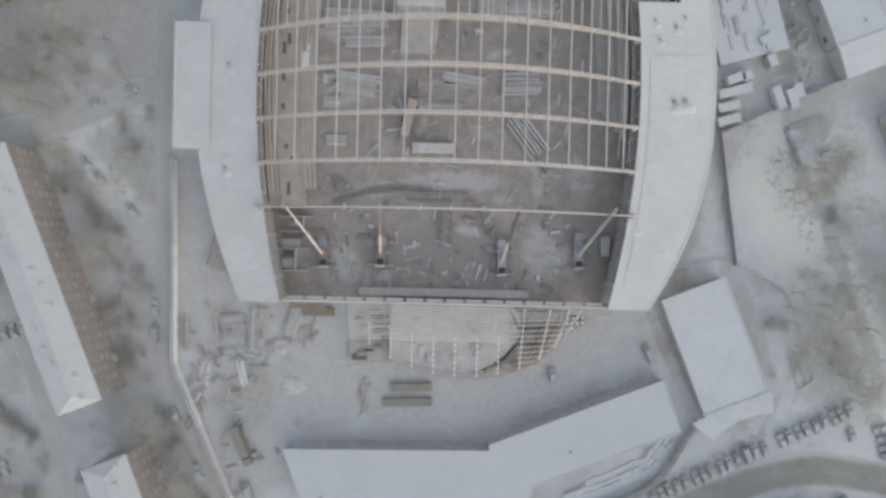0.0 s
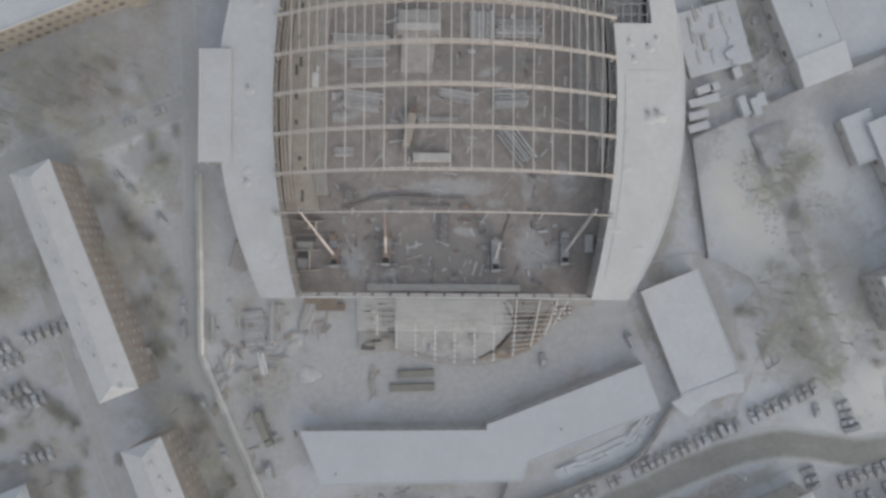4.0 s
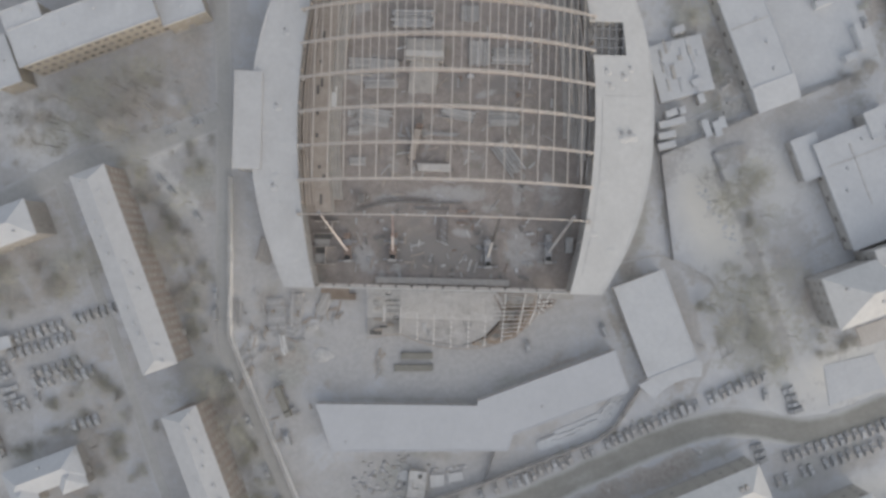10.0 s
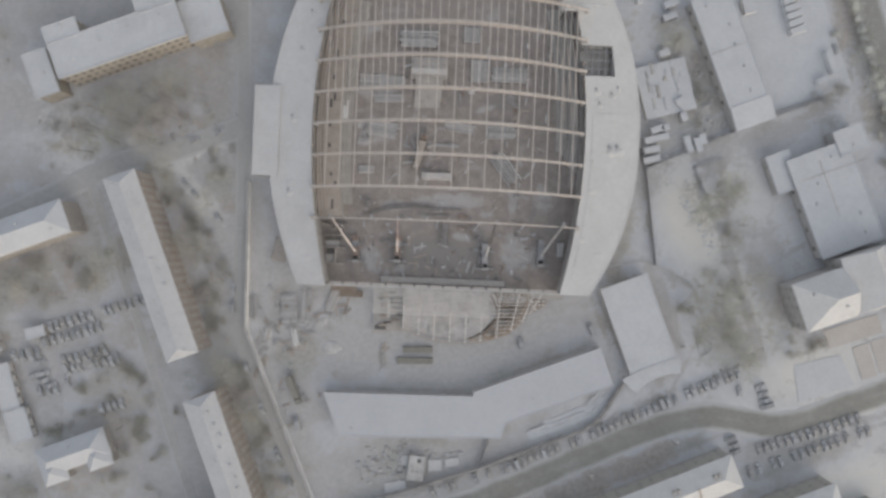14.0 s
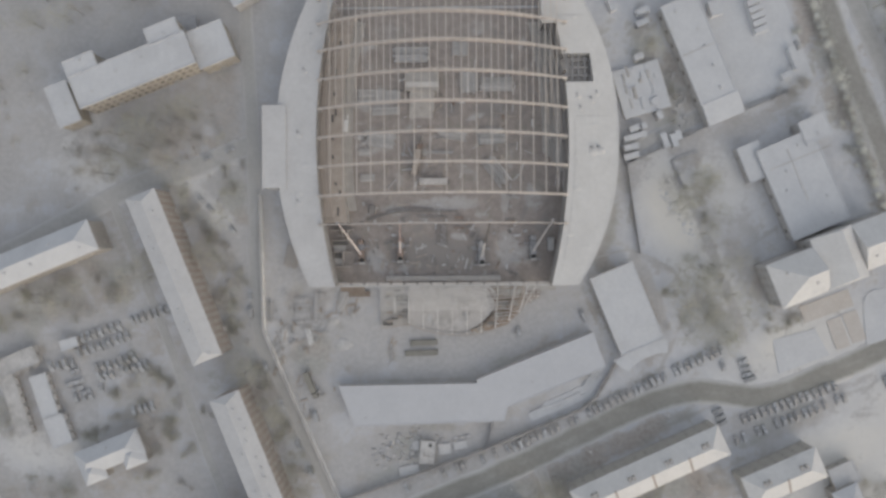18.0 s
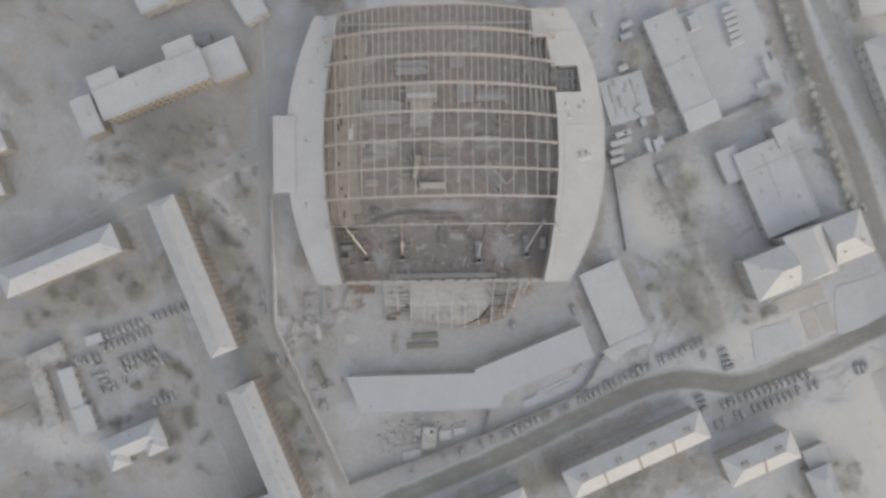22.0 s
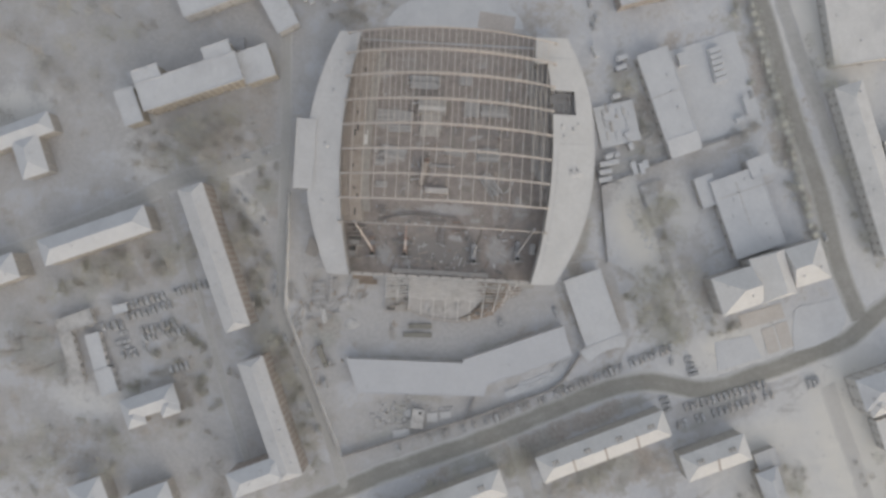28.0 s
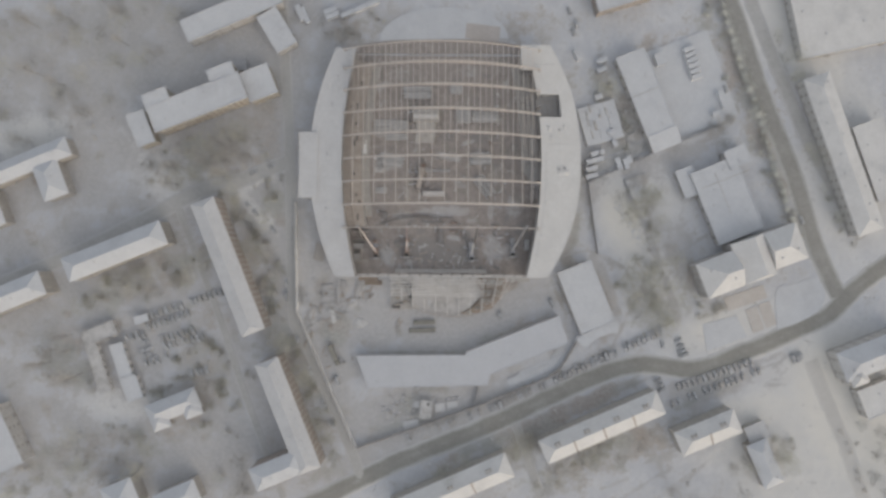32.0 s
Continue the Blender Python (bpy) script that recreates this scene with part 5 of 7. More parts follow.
def arena_floor():
    ys, ts = np.linspace(-HALF, HALF, 100), np.linspace(-1, 1, 92)
    verts = [(float(t * (inner(1, y) + 2.9)), float(y), 0.12) for y in ys for t in ts]
    w = len(ts)
    quads = [(r * w + q, r * w + q + 1, (r + 1) * w + q + 1, (r + 1) * w + q) for r in range(len(ys) - 1) for q in range(w - 1)]
    me = bpy.data.meshes.new("arena_floor")
    me.from_pydata(verts, [], quads)
    v = np.array(verts)
    for name, patches in (("snowy", SNOWY), ("wetted", WETTED)):
        at = me.attributes.new(name, "FLOAT", "POINT")
        at.data.foreach_set("value", np.clip(cover(patches, v[:, 0], v[:, 1]) + 0.1 * wavy(v[:, 0], v[:, 1], 14.0, 23), 0, 1).astype(np.float32))
    me.materials.append(floor_material())
    ob = new("arena_floor", me)
    ob.parent = arena
    tagged(ob, "frozen brown earth floor with patches of snow and wet ground")


arena_floor()
bm = bmesh.new()
prism(bm, [(47.0 * math.cos(q), 58.4 + 8.6 * math.sin(q) ** 0.6) for q in np.linspace(0.02, math.pi - 0.02, 26)], -0.3, 0.06)
part("north_apron", bm, bpy.data.materials["frozen_site_earth"], arena, "bare earth apron outside the north edge")
for x0, x1, y0, w in ((-32.0, 6.5, -27.3, 0.75), (-11.0, 2.0, -29.6, 0.5), (-24.0, -4.0, -26.0, 0.3)):
    bm = bmesh.new()
    strip(bm, [(x, y0 - 0.011 * max(0.0, -14.0 - x) ** 2 + 0.12 * math.sin(x * 0.3)) for x in np.linspace(x0, x1, 16)], w, 0.0, 0.7)
    part("curved_footing", bm, STEEL_DARK, arena, "curved dark concrete footing")
bm = bmesh.new()
box(bm, -43.4, 45.2, -58.45, -57.85, 6.6, 8.0)
part("edge_beam", bm, WALL_PALE, arena, "snow-covered edge beam over the south opening")
for k in range(16):
    bm = bmesh.new()
    x = -43 + k * 5.45
    box(bm, x, x + 4.7, -57.8, -56.9, 6.9, 7.4)
    part("edge_bracket", bm, STEEL_SNOW, arena)
for k in range(10):
    bm = bmesh.new()
    x = -42 + k * 9.5
    box(bm, x - 0.35, x + 0.35, -58.35, -57.65, -0.3, 6.6)
    part("column", bm, CONCRETE, arena)
bm = bmesh.new()
box(bm, -24, 24.0, -56.6, -54.4, -0.2, 1.4)
part("low_wall", bm, SNOW_DIRTY, arena, "low concrete wall inside the south edge")
bm = bmesh.new()
box(bm, 34.0, 46.0, -60.4, -58.7, 6.4, 7.1)
part("corner_canopy", bm, CONCRETE, arena, "pale slab over the south-east corner")
bm = bmesh.new()
box(bm, -43.0, -33.0, -60.6, -58.7, 3.0, 3.8)
box(bm, -40.0, -31.0, -63.0, -60.7, -0.2, 0.6)
part("corner_slab", bm, FORM_BROWN, arena, "raw concrete steps at the south-west corner")
# rooms being built in the south-west corner
for x0, x1, y0, y1 in ((-46.5, -37.5, -35.1, -34.9), (-46.6, -38.0, -39.4, -39.2), (-47.0, -38.5, -44.2, -44.0), (-46.6, -39.0, -50.4, -50.2), (-40.2, -40.0, -39.2, -35.1), (-42.6, -42.4, -37.6, -35.1), (-42.2, -42.0, -50.2, -44.2), (-44.0, -40.2, -37.3, -37.1)):
    bm = bmesh.new()
    box(bm, x0, x1, y0, y1, 0.1, 1.5)
    part("room_wall", bm, STEEL_SNOW, arena, "low half-built partition topped with frost")
for x0, x1, y0, y1, h in ((-46.2, -41.0, -43.9, -41.4, 0.5), (-46.0, -42.4, -49.8, -46.8, 0.6)):
    bm = bmesh.new()
    box(bm, x0, x1, y0, y1, 0.1, h)
    part("room_slab", bm, SNOW_DIRTY, arena, "frosted concrete floor slab")
# dark slabs colour in the shade between the partitions
for x0, x1, y0, y1, h in ((-46.4, -40.2, -41.2, -39.5, 0.4), (-45.8, -43.0, -46.4, -44.4, 0.35)):
    bm = bmesh.new()
    box(bm, x0, x1, y0, y1, 0.1, h)
    part("room_pit", bm, HATCH_SHADE, arena, "dark slab standing for the shade between the partitions")
# raised stage with ramp
bm = bmesh.new()
box(bm, -15.0, -1.5, 23.0, 31.0, 0.1, 3.0)
box(bm, -14.5, -2.0, 26.5, 30.5, 3.0, 3.5)
hexa(bm, [(-14, 12, 0.1), (-4, 12, 0.1), (-3, 23, 0.1), (-13.5, 23, 0.1), (-14, 12, 0.2), (-4, 12, 0.2), (-3, 23, 2.4), (-13.5, 23, 2.4)])
# pale strip: sunlight on the stage's south face put into the colour
bm2 = bmesh.new()
box(bm2, -15.05, -1.45, 24.4, 26.45, 2.9, 3.7)
part("stage_front", bm2, WALL_PALE, arena, "pale strip standing for the sunlit face of the stage")
part("stage", bm, CONCRETE, arena, "raised concrete stage with a ramp")
# entrance fan in front of the south edge
fan = new("entrance_fan")
fan.parent = arena
fan.matrix_basis = pose(2.0, 0, 0)
tagged(fan, "fan-shaped steel frame of the entrance hall with a snowy deck")


def fan_y(x):
    return -59.0 - 20.3 * math.sqrt(max(0.0, 1 - ((x - 5.0) / (32.5 if x < 5 else 28.5)) ** 2))


def fan_z(y):
    return 7.2 - 0.16 * (-58.5 - y)


bm = bmesh.new()
deck = [(-17.0, -58.7), (-16.8, -75.2)] + [(x, fan_y(x) + 1.6) for x in (-12, -6, 0, 5)] + [(8.8, -76.9), (12.0, -75.4), (15.0, -73.0), (19.2, -68.4), (20.2, -64.5), (19.4, -61.0), (17.0, -58.7)]
prism(bm, deck, 2.0, 2.5)
part("deck", bm, DECK, fan, "pale oval deck under thin snow")
bm = bmesh.new()
prism(bm, [(-28.4, -58.7), (-28.4, -75.5), (-17.05, -75.5), (-17.05, -58.7)], -0.2, 0.7)
part("base_slab", bm, CONCRETE, fan, "raw concrete base beside the deck")
# dark blocks on the slab stand for shade inside open shafts
for x0, x1, y0, y1 in ((-22.5, -17.2, -63.2, -62.3), (-22.0, -17.1, -65.0, -64.2), (-21.4, -17.1, -66.8, -66.1), (-19.4, -17.1, -69.6, -67.9), (-23.0, -20.0, -61.0, -60.4), (-27.6, -23.4, -75.2, -73.6), (-27.0, -24.6, -63.5, -62.8), (-24.0, -21.4, -72.6, -72.0)):
    bm = bmesh.new()
    box(bm, x0, x1, y0, y1, 0.7, 0.95)
    part("floor_opening", bm, HATCH_SHADE, fan, "dark block standing for the shade in an open shaft")
bm = bmesh.new()
prism(bm, [(17.1, -58.7), (19.5, -61.0), (20.3, -64.5), (19.3, -68.5), (15.1, -73.1), (12.1, -75.5), (9.5, -78.0), (18.0, -77.4), (24.8, -75.0), (29.0, -70.0), (31.5, -64.5), (32.5, -58.7)], -0.2, 1.2)
part("base_slab", bm, FORM_BROWN, fan, "brown boarded base beside the deck")
# stepped boarding that sweeps round the deck, with dark joints between the boards
for k in range(16):
    t = k / 15
    a = -1.45 + 1.45 * t                             # round the deck from its tip to the edge beam
    rx, ry = 13.5 * math.cos(a), 17.8 * math.sin(a)
    qx, qy = 23.5 * math.cos(a), 18.6 * math.sin(a)
    bm = bmesh.new()
    beam(bm, (7.6 + rx, -59.4 + ry, 2.3), (7.6 + qx, -59.4 + qy, 1.5), 1.55 if k % 3 else 0.8, 0.3, 0, 2.0 if k % 3 else 1.0)
    part("board", bm, (FORM_BROWN, TIMBER, BARK_DARK)[k % 3], fan)
for k, (x0, y0, x1, y1) in enumerate(((16.6, -59.6, 20.4, -67.0), (24.4, -59.0, 19.6, -65.0), (28.6, -59.2, 24.0, -68.5), (30.8, -61.0, 25.4, -72.0), (25.0, -68.6, 17.6, -76.2), (22.0, -66.4, 14.4, -75.8), (27.2, -66.0, 22.8, -74.6))):
    bm = bmesh.new()
    beam(bm, (x0, y0, 3.4), (x1, y1, 2.7), 0.5, 0.5)
    part("joist", bm, STEEL_RUST if k % 2 == 0 else FORM_BROWN, fan, "dark sloping joist")
for k, x in enumerate((-28.1, -22.2, -16.4, -10.5, -4.5, 1.5, 7.6, 13.5, 19.4, 24.9, 29.0, 31.5)):
    y1 = max(fan_y(x), -76.0 if x < -15 else -99)
    bm = bmesh.new()
    splay = 0.0 if x < 16 else (x - 16) * 0.28
    n = 12
    for i in range(n):
        ya, yb = -58.8 + (y1 + 58.8) * i / n, -58.8 + (y1 + 58.8) * (i + 0.68) / n
        if i >= 5 or x > 18:                         # snow lies on the outer pieces of each rib
            beam(bm, (x + splay - splay * i / n, ya, fan_z(ya)), (x + splay - splay * (i + 0.68) / n, yb, fan_z(yb)), 0.4, 0.5)
        beam(bm, (x + splay - splay * i / n, ya, fan_z(ya) - 0.3), (x + splay - splay * (i + 1) / n, -58.8 + (y1 + 58.8) * (i + 1) / n, fan_z(yb) - 0.3), 0.26, 0.3, 1)
    part("rib", bm, (RIB_WHITE, CONCRETE), fan, "frosted steel rib")
    bm = bmesh.new()
    tube(bm, (x, y1 + 0.6, -0.2), (x, y1 + 0.6, fan_z(y1)), 0.22)
    part("post", bm, STEEL_PAINT, fan)
for k in range(21):
    y = -59.3 - k * 0.76
    half_w = 32.3 * math.sqrt(max(0.02, 1 - ((y + 59.0) / 20.4) ** 2))
    right = min(32.5, 5 + half_w * 0.88)
    for x0, x1 in (((-28.3, right),) if k < 13 else ((18.6, right),) if k % 2 == 0 else ()):
        bm = bmesh.new()
        dip = 0.9 if k > 5 else 0.4                  # the rails climb towards the edge beam on the east side
        if x0 < 0:
            beam(bm, (x0, y + 0.25, fan_z(y) + 0.35), (16.0, y, fan_z(y) + 0.35), 0.22, 0.2)
        if k % 2 == 0 or k < 4:
            beam(bm, (max(x0, 16.0), y, fan_z(y) + 0.35), (x1, y + dip, fan_z(y) + 0.35), 0.17, 0.2)
        part("rail", bm, RIB_WHITE, fan)
bm = bmesh.new()
line = [(-28.4, -76.0)] + [(float(x), fan_y(float(x)) + 0.2) for x in np.linspace(-16, 33.3, 24)]
for a, b in zip(line, line[1:]):
    beam(bm, (*a, fan_z(a[1])), (*b, fan_z(b[1])), 0.28, 0.5)
part("rim_beam", bm, CONCRETE_WARM, fan, "curved dusty rim beam")
for x, y, a, b in ((-8.0, -72.0, 0.9, 1.6), (-6.6, -74.0, 0.5, 1.2), (7.4, -70.4, 1.6, 0.9), (7.2, -72.4, 0.5, 1.0), (-2.6, -69.3, 0.8, 0.25), (0.6, -63.6, 1.6, 0.8), (-9.0, -63.0, 0.6, 0.5), (1.6, -66.0, 1.8, 0.3)):
    bm = bmesh.new()
    box(bm, x - a, x + a, y - b, y + b, 2.5, 2.8, 0, 0.06)
    part("sheet", bm, BAR_FROST, fan, "frosted sheet lying on the deck")
for k in range(7):
    bm = bmesh.new()
    box(bm, -26 + (k % 2) * 4.5, -23.5 + (k % 2) * 4.5, -62.5 - k * 1.9, -61.5 - k * 1.9, 0.7, 1.5)
    part("formwork_panel", bm, TIMBER, fan)


# ---- site things ----
def local(x, y, deg=0.0, z=0.12):
    """A pose on the arena's floor from its own plan."""
    return ARENA @ pose(x, y, z, 0, 0, deg)


def wheel(parent, x, y, r, w=0.32):
    bm = bmesh.new()
    tube(bm, (x, y - w / 2, r), (x, y + w / 2, r), r, n=12)
    wh = part("wheel", bm, RUBBER, parent)
    bm = bmesh.new()
    tube(bm, (x, y - w / 2 - 0.02, r), (x, y + w / 2 + 0.02, r), r * 0.5, n=10)
    part("rim", bm, STEEL_GREY, wh)


def crane(m, boom_dx, boom_dy, boom_z, boom_mat, body_mat, label, foot_mat=None, lattice=False):
    c = thing("mobile_crane", label, "crane", m, "mobile cranes")
    bm = bmesh.new()
    box(bm, -5.2, 5.2, -1.3, 1.3, 0.8, 1.5, 0, 0.05)
    part("chassis", bm, STEEL_GREY, c)
    bm = bmesh.new()
    box(bm, 3.2, 5.3, -1.25, 1.25, 1.5, 2.9, 0, 0.18)
    cab = part("cab", bm, body_mat, c)
    bm = bmesh.new()
    box(bm, 4.4, 5.33, -1.0, 1.0, 2.0, 2.6)
    part("windscreen", bm, GLASS, cab)
    bm = bmesh.new()
    box(bm, -4.2, 0.8, -1.25, 1.25, 1.5, 3.0, 0, 0.12)
    box(bm, -4.1, -2.7, -0.9, 0.9, 2.95, 3.25, 2)
    part("superstructure", bm, (body_mat, WHITE_PAINT, RUBBER), c)
    bm = bmesh.new()
    box(bm, -5.2, -4.3, -1.35, 1.35, 1.55, 3.2, 0, 0.08)
    part("counterweight", bm, BOOM_PALE, c, "pale counterweight")
    for x in (-4.0, -2.6, 1.2, 2.6, 4.2):
        for y in (-1.15, 1.15):
            wheel(c, x, y, 0.55)
    for x in (-4.6, 2.0):
        bm = bmesh.new()
        box(bm, x - 0.2, x + 0.2, -3.2, 3.2, 0.7, 1.0)
        for s in (-3.1, 3.1):
            box(bm, x - 0.4, x + 0.4, s - 0.4, s + 0.4, 0.0, 0.8)
        part("outrigger", bm, STEEL_GREY, c)
    a, b = Vector((-1.0, 0, 3.0)), Vector((boom_dx, boom_dy, boom_z))
    for k, (f0, f1, w) in enumerate(((0, 0.4, 0.7), (0.38, 0.72, 0.5), (0.7, 1.0, 0.4))):
        bm = bmesh.new()
        p, q = a.lerp(b, f0), a.lerp(b, f1)
        if lattice and k:                    # open lattice above the foot
            side = (q - p).cross(Vector((0, 0, 1))).normalized()
            up = side.cross((q - p).normalized())
            edge = [side * (i * w * 0.6) + up * (j * w * 0.6) for i, j in ((-1, -1), (1, -1), (1, 1), (-1, 1))]
            for e in edge:
                beam(bm, p + e, q + e, 0.2)
            for i in range(7):
                for e, g in zip(edge, edge[1:] + edge[:1]):
                    beam(bm, p.lerp(q, i / 7) + e, p.lerp(q, (i + 1) / 7) + g, 0.2)
        else:
            beam(bm, p, q, w, w * 1.1)
        part("boom_section", bm, foot_mat if foot_mat and not k else boom_mat, c)
    bm = bmesh.new()
    box(bm, b.x - 0.5, b.x + 0.5, b.y - 0.4, b.y + 0.4, b.z - 0.3, b.z + 0.5)
    part("boom_head", bm, STEEL_GREY, c)
    bm = bmesh.new()
    tube(bm, b, (b.x, b.y, max(b.z - 12, 14.2)), 0.06, n=5)
    part("hoist_rope", bm, STEEL_GREY, c)
    return c


# chassis along local x; the boom's tip in the crane's own frame
crane(local(-34.3, -44.2, 95), 12.2, 6.4, 17.0, ORANGE_BOOM, STEEL_RUST, "truck crane with long pale orange boom raised to the slim beam")
crane(local(-17.9, -43.6, 88), 11.2, -0.6, 20.0, STEEL_RED, STEEL_RUST, "truck crane with reddish boom on a pale foot section", ORANGE_BOOM)
crane(local(16.0, -45.3, 92), 12.8, -3.0, 20.0, BOOM_DARK, STEEL_GREY, "truck crane with dark lattice boom on a pale foot", BOOM_PALE, True)
crane(local(37.6, -43.0, 90), 10.9, -5.3, 20.0, STEEL_GREY, STEEL_GREY, "truck crane with grey lattice boom and grey cab", BOOM_PALE, True)


def truck(m, label, load=None, length=9.0, cab_mat=None):
    t = thing("truck", label, "truck", m, "site trucks")
    bm = bmesh.new()
    box(bm, -length / 2, length / 2, -1.2, 1.2, 0.85, 1.15)
    part("flatbed", bm, STEEL_GREY, t)
    bm = bmesh.new()
    box(bm, length / 2, length / 2 + 2.1, -1.22, 1.22, 0.7, 2.9, 0, 0.16)
    cab = part("cab", bm, cab_mat or STEEL_RUST, t)
    bm = bmesh.new()
    box(bm, length / 2 + 1.0, length / 2 + 2.12, -1.0, 1.0, 1.8, 2.6)
    part("windscreen", bm, GLASS, cab)
    if load:
        bm = bmesh.new()
        box(bm, -length / 2 + 0.1, length / 2 - 0.2, -1.2, 1.2, 1.15, 3.1, 0, 0.05)
        part("box_body", bm, load, t)
    for x in (-length / 2 + 1.0, -length / 2 + 2.3, length / 2 + 1.0):
        for y in (-1.05, 1.05):
            wheel(t, x, y, 0.5)
    return t


truck(local(-11.0, -6.5, 78), "dusty flatbed truck with a long pale load", CONCRETE_WARM, 11.0)
mast = thing("mast_section", "dark lattice mast section lying on the frozen ground", "steel frame", local(0.0, -37.2, 88))
for y in (-1.3, 1.3):
    for z in (0.2, 2.0):
        bm = bmesh.new()
        beam(bm, (-4.4, y, z), (4.4, y, z), 0.24)
        part("chord", bm, STEEL_DARK, mast)
bm = bmesh.new()
for k in range(8):
    x0, x1, flip = -4.4 + 1.1 * k, -3.3 + 1.1 * k, 1 if k % 2 else -1
    beam(bm, (x0, -1.3 * flip, 2.0), (x1, 1.3 * flip, 2.0), 0.2)
    beam(bm, (x0, -1.3, 2.0), (x0, 1.3, 2.0), 0.16)
    beam(bm, (x0, -1.3, 0.2), (x0, -1.3, 2.0), 0.12)
    beam(bm, (x0, 1.3, 0.2), (x0, 1.3, 2.0), 0.12)
part("lacing", bm, STEEL_GREY, mast, "thin grey lacing bars")
truck(local(-40.5, 8.5, 88), "small white box truck between the stands", WHITE_PAINT, 5.5, WHITE_PAINT)


def container(m, label, L, material, group="site containers", top=SNOW_ROOF):
    c = thing("container", label, "container", m, group)
    bm = bmesh.new()
    n = int(L / 0.6)
    low = []
    for k in range(n):
        x = -L / 2 + k * L / n
        low += [(x, -1.2), (x + 0.3 * L / n, -1.2), (x + 0.4 * L / n, -1.26), (x + 0.9 * L / n, -1.26)]
    low.append((L / 2, -1.2))
    prism(bm, low + [(-x, -y) for x, y in low], 0.15, 2.5)
    part("body", bm, material, c)
    bm = bmesh.new()
    box(bm, -L / 2 - 0.06, L / 2 + 0.06, -1.26, 1.26, 2.5, 2.68, 0, 0.08)
    part("roof", bm, top, c, "snow-covered top")
    bm = bmesh.new()
    box(bm, L / 2, L / 2 + 0.06, -1.0, 1.0, 0.3, 2.3)
    part("door", bm, STEEL_GREY, c)
    for y in (-0.9, 0.9):
        bm = bmesh.new()
        box(bm, -L / 2 + 0.3, L / 2 - 0.3, y - 0.12, y + 0.12, -0.3, 0.15)
        part("skid", bm, TIMBER, c)
    return c


container(local(45.0, -41.4, 90), "short grey container against the east stand", 5.4, STEEL_GREY, top=BAR_FROST)
container(local(-29.6, -26.5, 90), "small dark site box beside the footing", 3.2, STEEL_DARK, top=STEEL_DARK)
container(local(-4.0, -14.8, 0), "long pale container on the arena floor", 11.5, WHITE_PAINT, top=DECK)
for x, y, L, d, mat in ((83.4, 46.9, 5.0, 20, WHITE_PAINT), (86.6, 47.6, 3.0, 20, STEEL_GREY), (83.2, 43.4, 9.5, 14, WHITE_PAINT), (81.4, 39.0, 6.2, 12, WHITE_PAINT), (81.4, 35.2, 6.4, 14, WHITE_PAINT), (95.6, 41.4, 6.4, 108, WHITE_PAINT), (99.4, 41.2, 5.6, 108, WHITE_PAINT), (101.2, 43.4, 4.0, 108, WHITE_PAINT), (92.0, 58.0, 4.0, 30, STEEL_GREY), (93.6, 52.0, 3.4, 110, CONCRETE), (74.9, 99.0, 6.0, 112, WHITE_PAINT), (88.0, 95.9, 5.6, 20, WHITE_PAINT), (87.7, 90.8, 5.6, 20, STEEL_GREY), (85.6, 76.7, 4.0, 20, WHITE_PAINT), (-70.6, 123.6, 8.6, 112, WHITE_PAINT), (-67.8, 122.4, 8.6, 112, WHITE_PAINT), (-54.4, 124.4, 7.0, 22, WHITE_PAINT), (-53.4, 121.8, 7.0, 22, WHITE_PAINT), (-45.6, 122.6, 7.0, 22, STEEL_GREY), (-38.6, 125.4, 7.0, 22, WHITE_PAINT), (-32.0, 128.1, 6.4, 22, WHITE_PAINT)):
    container(place(x, y, d), "snow-topped site cabin in the service yard", L, mat, "service yard cabins")
    TAKEN.append((x, y, L, 3, d))


def stack(m, label, n, L, w, gap, material, layers=2, spread=0.0, seed=1, name="beam_stack", piece="steel_beam"):
    """A stack of long pieces on timber bearers."""
    s = thing(name, label, "building material", m, "material stacks")
    r = random.Random(seed)
    for k in (-0.35, 0.35):
        bm = bmesh.new()
        box(bm, k * L - 0.1, k * L + 0.1, -n * gap / 2 - 0.2, n * gap / 2 + 0.2, -0.25, 0.15)
        part("bearer", bm, TIMBER, s)
    for j in range(layers):
        for i in range(n):
            bm = bmesh.new()
            y, z, dx = (i - (n - 1) / 2) * gap, 0.15 + j * (w + 0.03), r.uniform(-0.06, 0.06) * L
            beam(bm, (-L / 2 + dx, y + r.uniform(-spread, spread), z + w / 2), (L / 2 + dx, y + r.uniform(-spread, spread), z + w / 2), w, w)
            part(piece, bm, material, s)
    if layers == 1 and piece == "steel_beam":        # snow blown between the pieces
        bm = bmesh.new()
        box(bm, -L * 0.46, L * 0.46, -n * gap / 2 + 0.1, n * gap / 2 - 0.1, -0.2, 0.14 + 0.5 * w)
        part("packed_snow", bm, SNOW_DIRTY, s, "grey snow blown between the pieces")
    return s


stack(local(22.6, -10.6, -52), "stack of long pale sheets laid slantwise", 6, 12.5, 0.62, 1.05, SHEET_FROST, 2, 0.15, 2)
stack(local(20.7, 4.0, 2), "stack of bluish panels with pale edges", 8, 10.5, 0.55, 0.8, BAR_FROST, 2, 0.1, 3)
stack(local(15.6, 3.6, 90), "narrow stack of dark sections on end", 3, 6, 0.3, 0.6, BAR_DARK, 1, 0.1, 33)
stack(local(-26.5, 3.0, -8), "pale bundles of steel and planks", 8, 13, 0.4, 0.75, SHEET_FROST, 1, 0.3, 4)
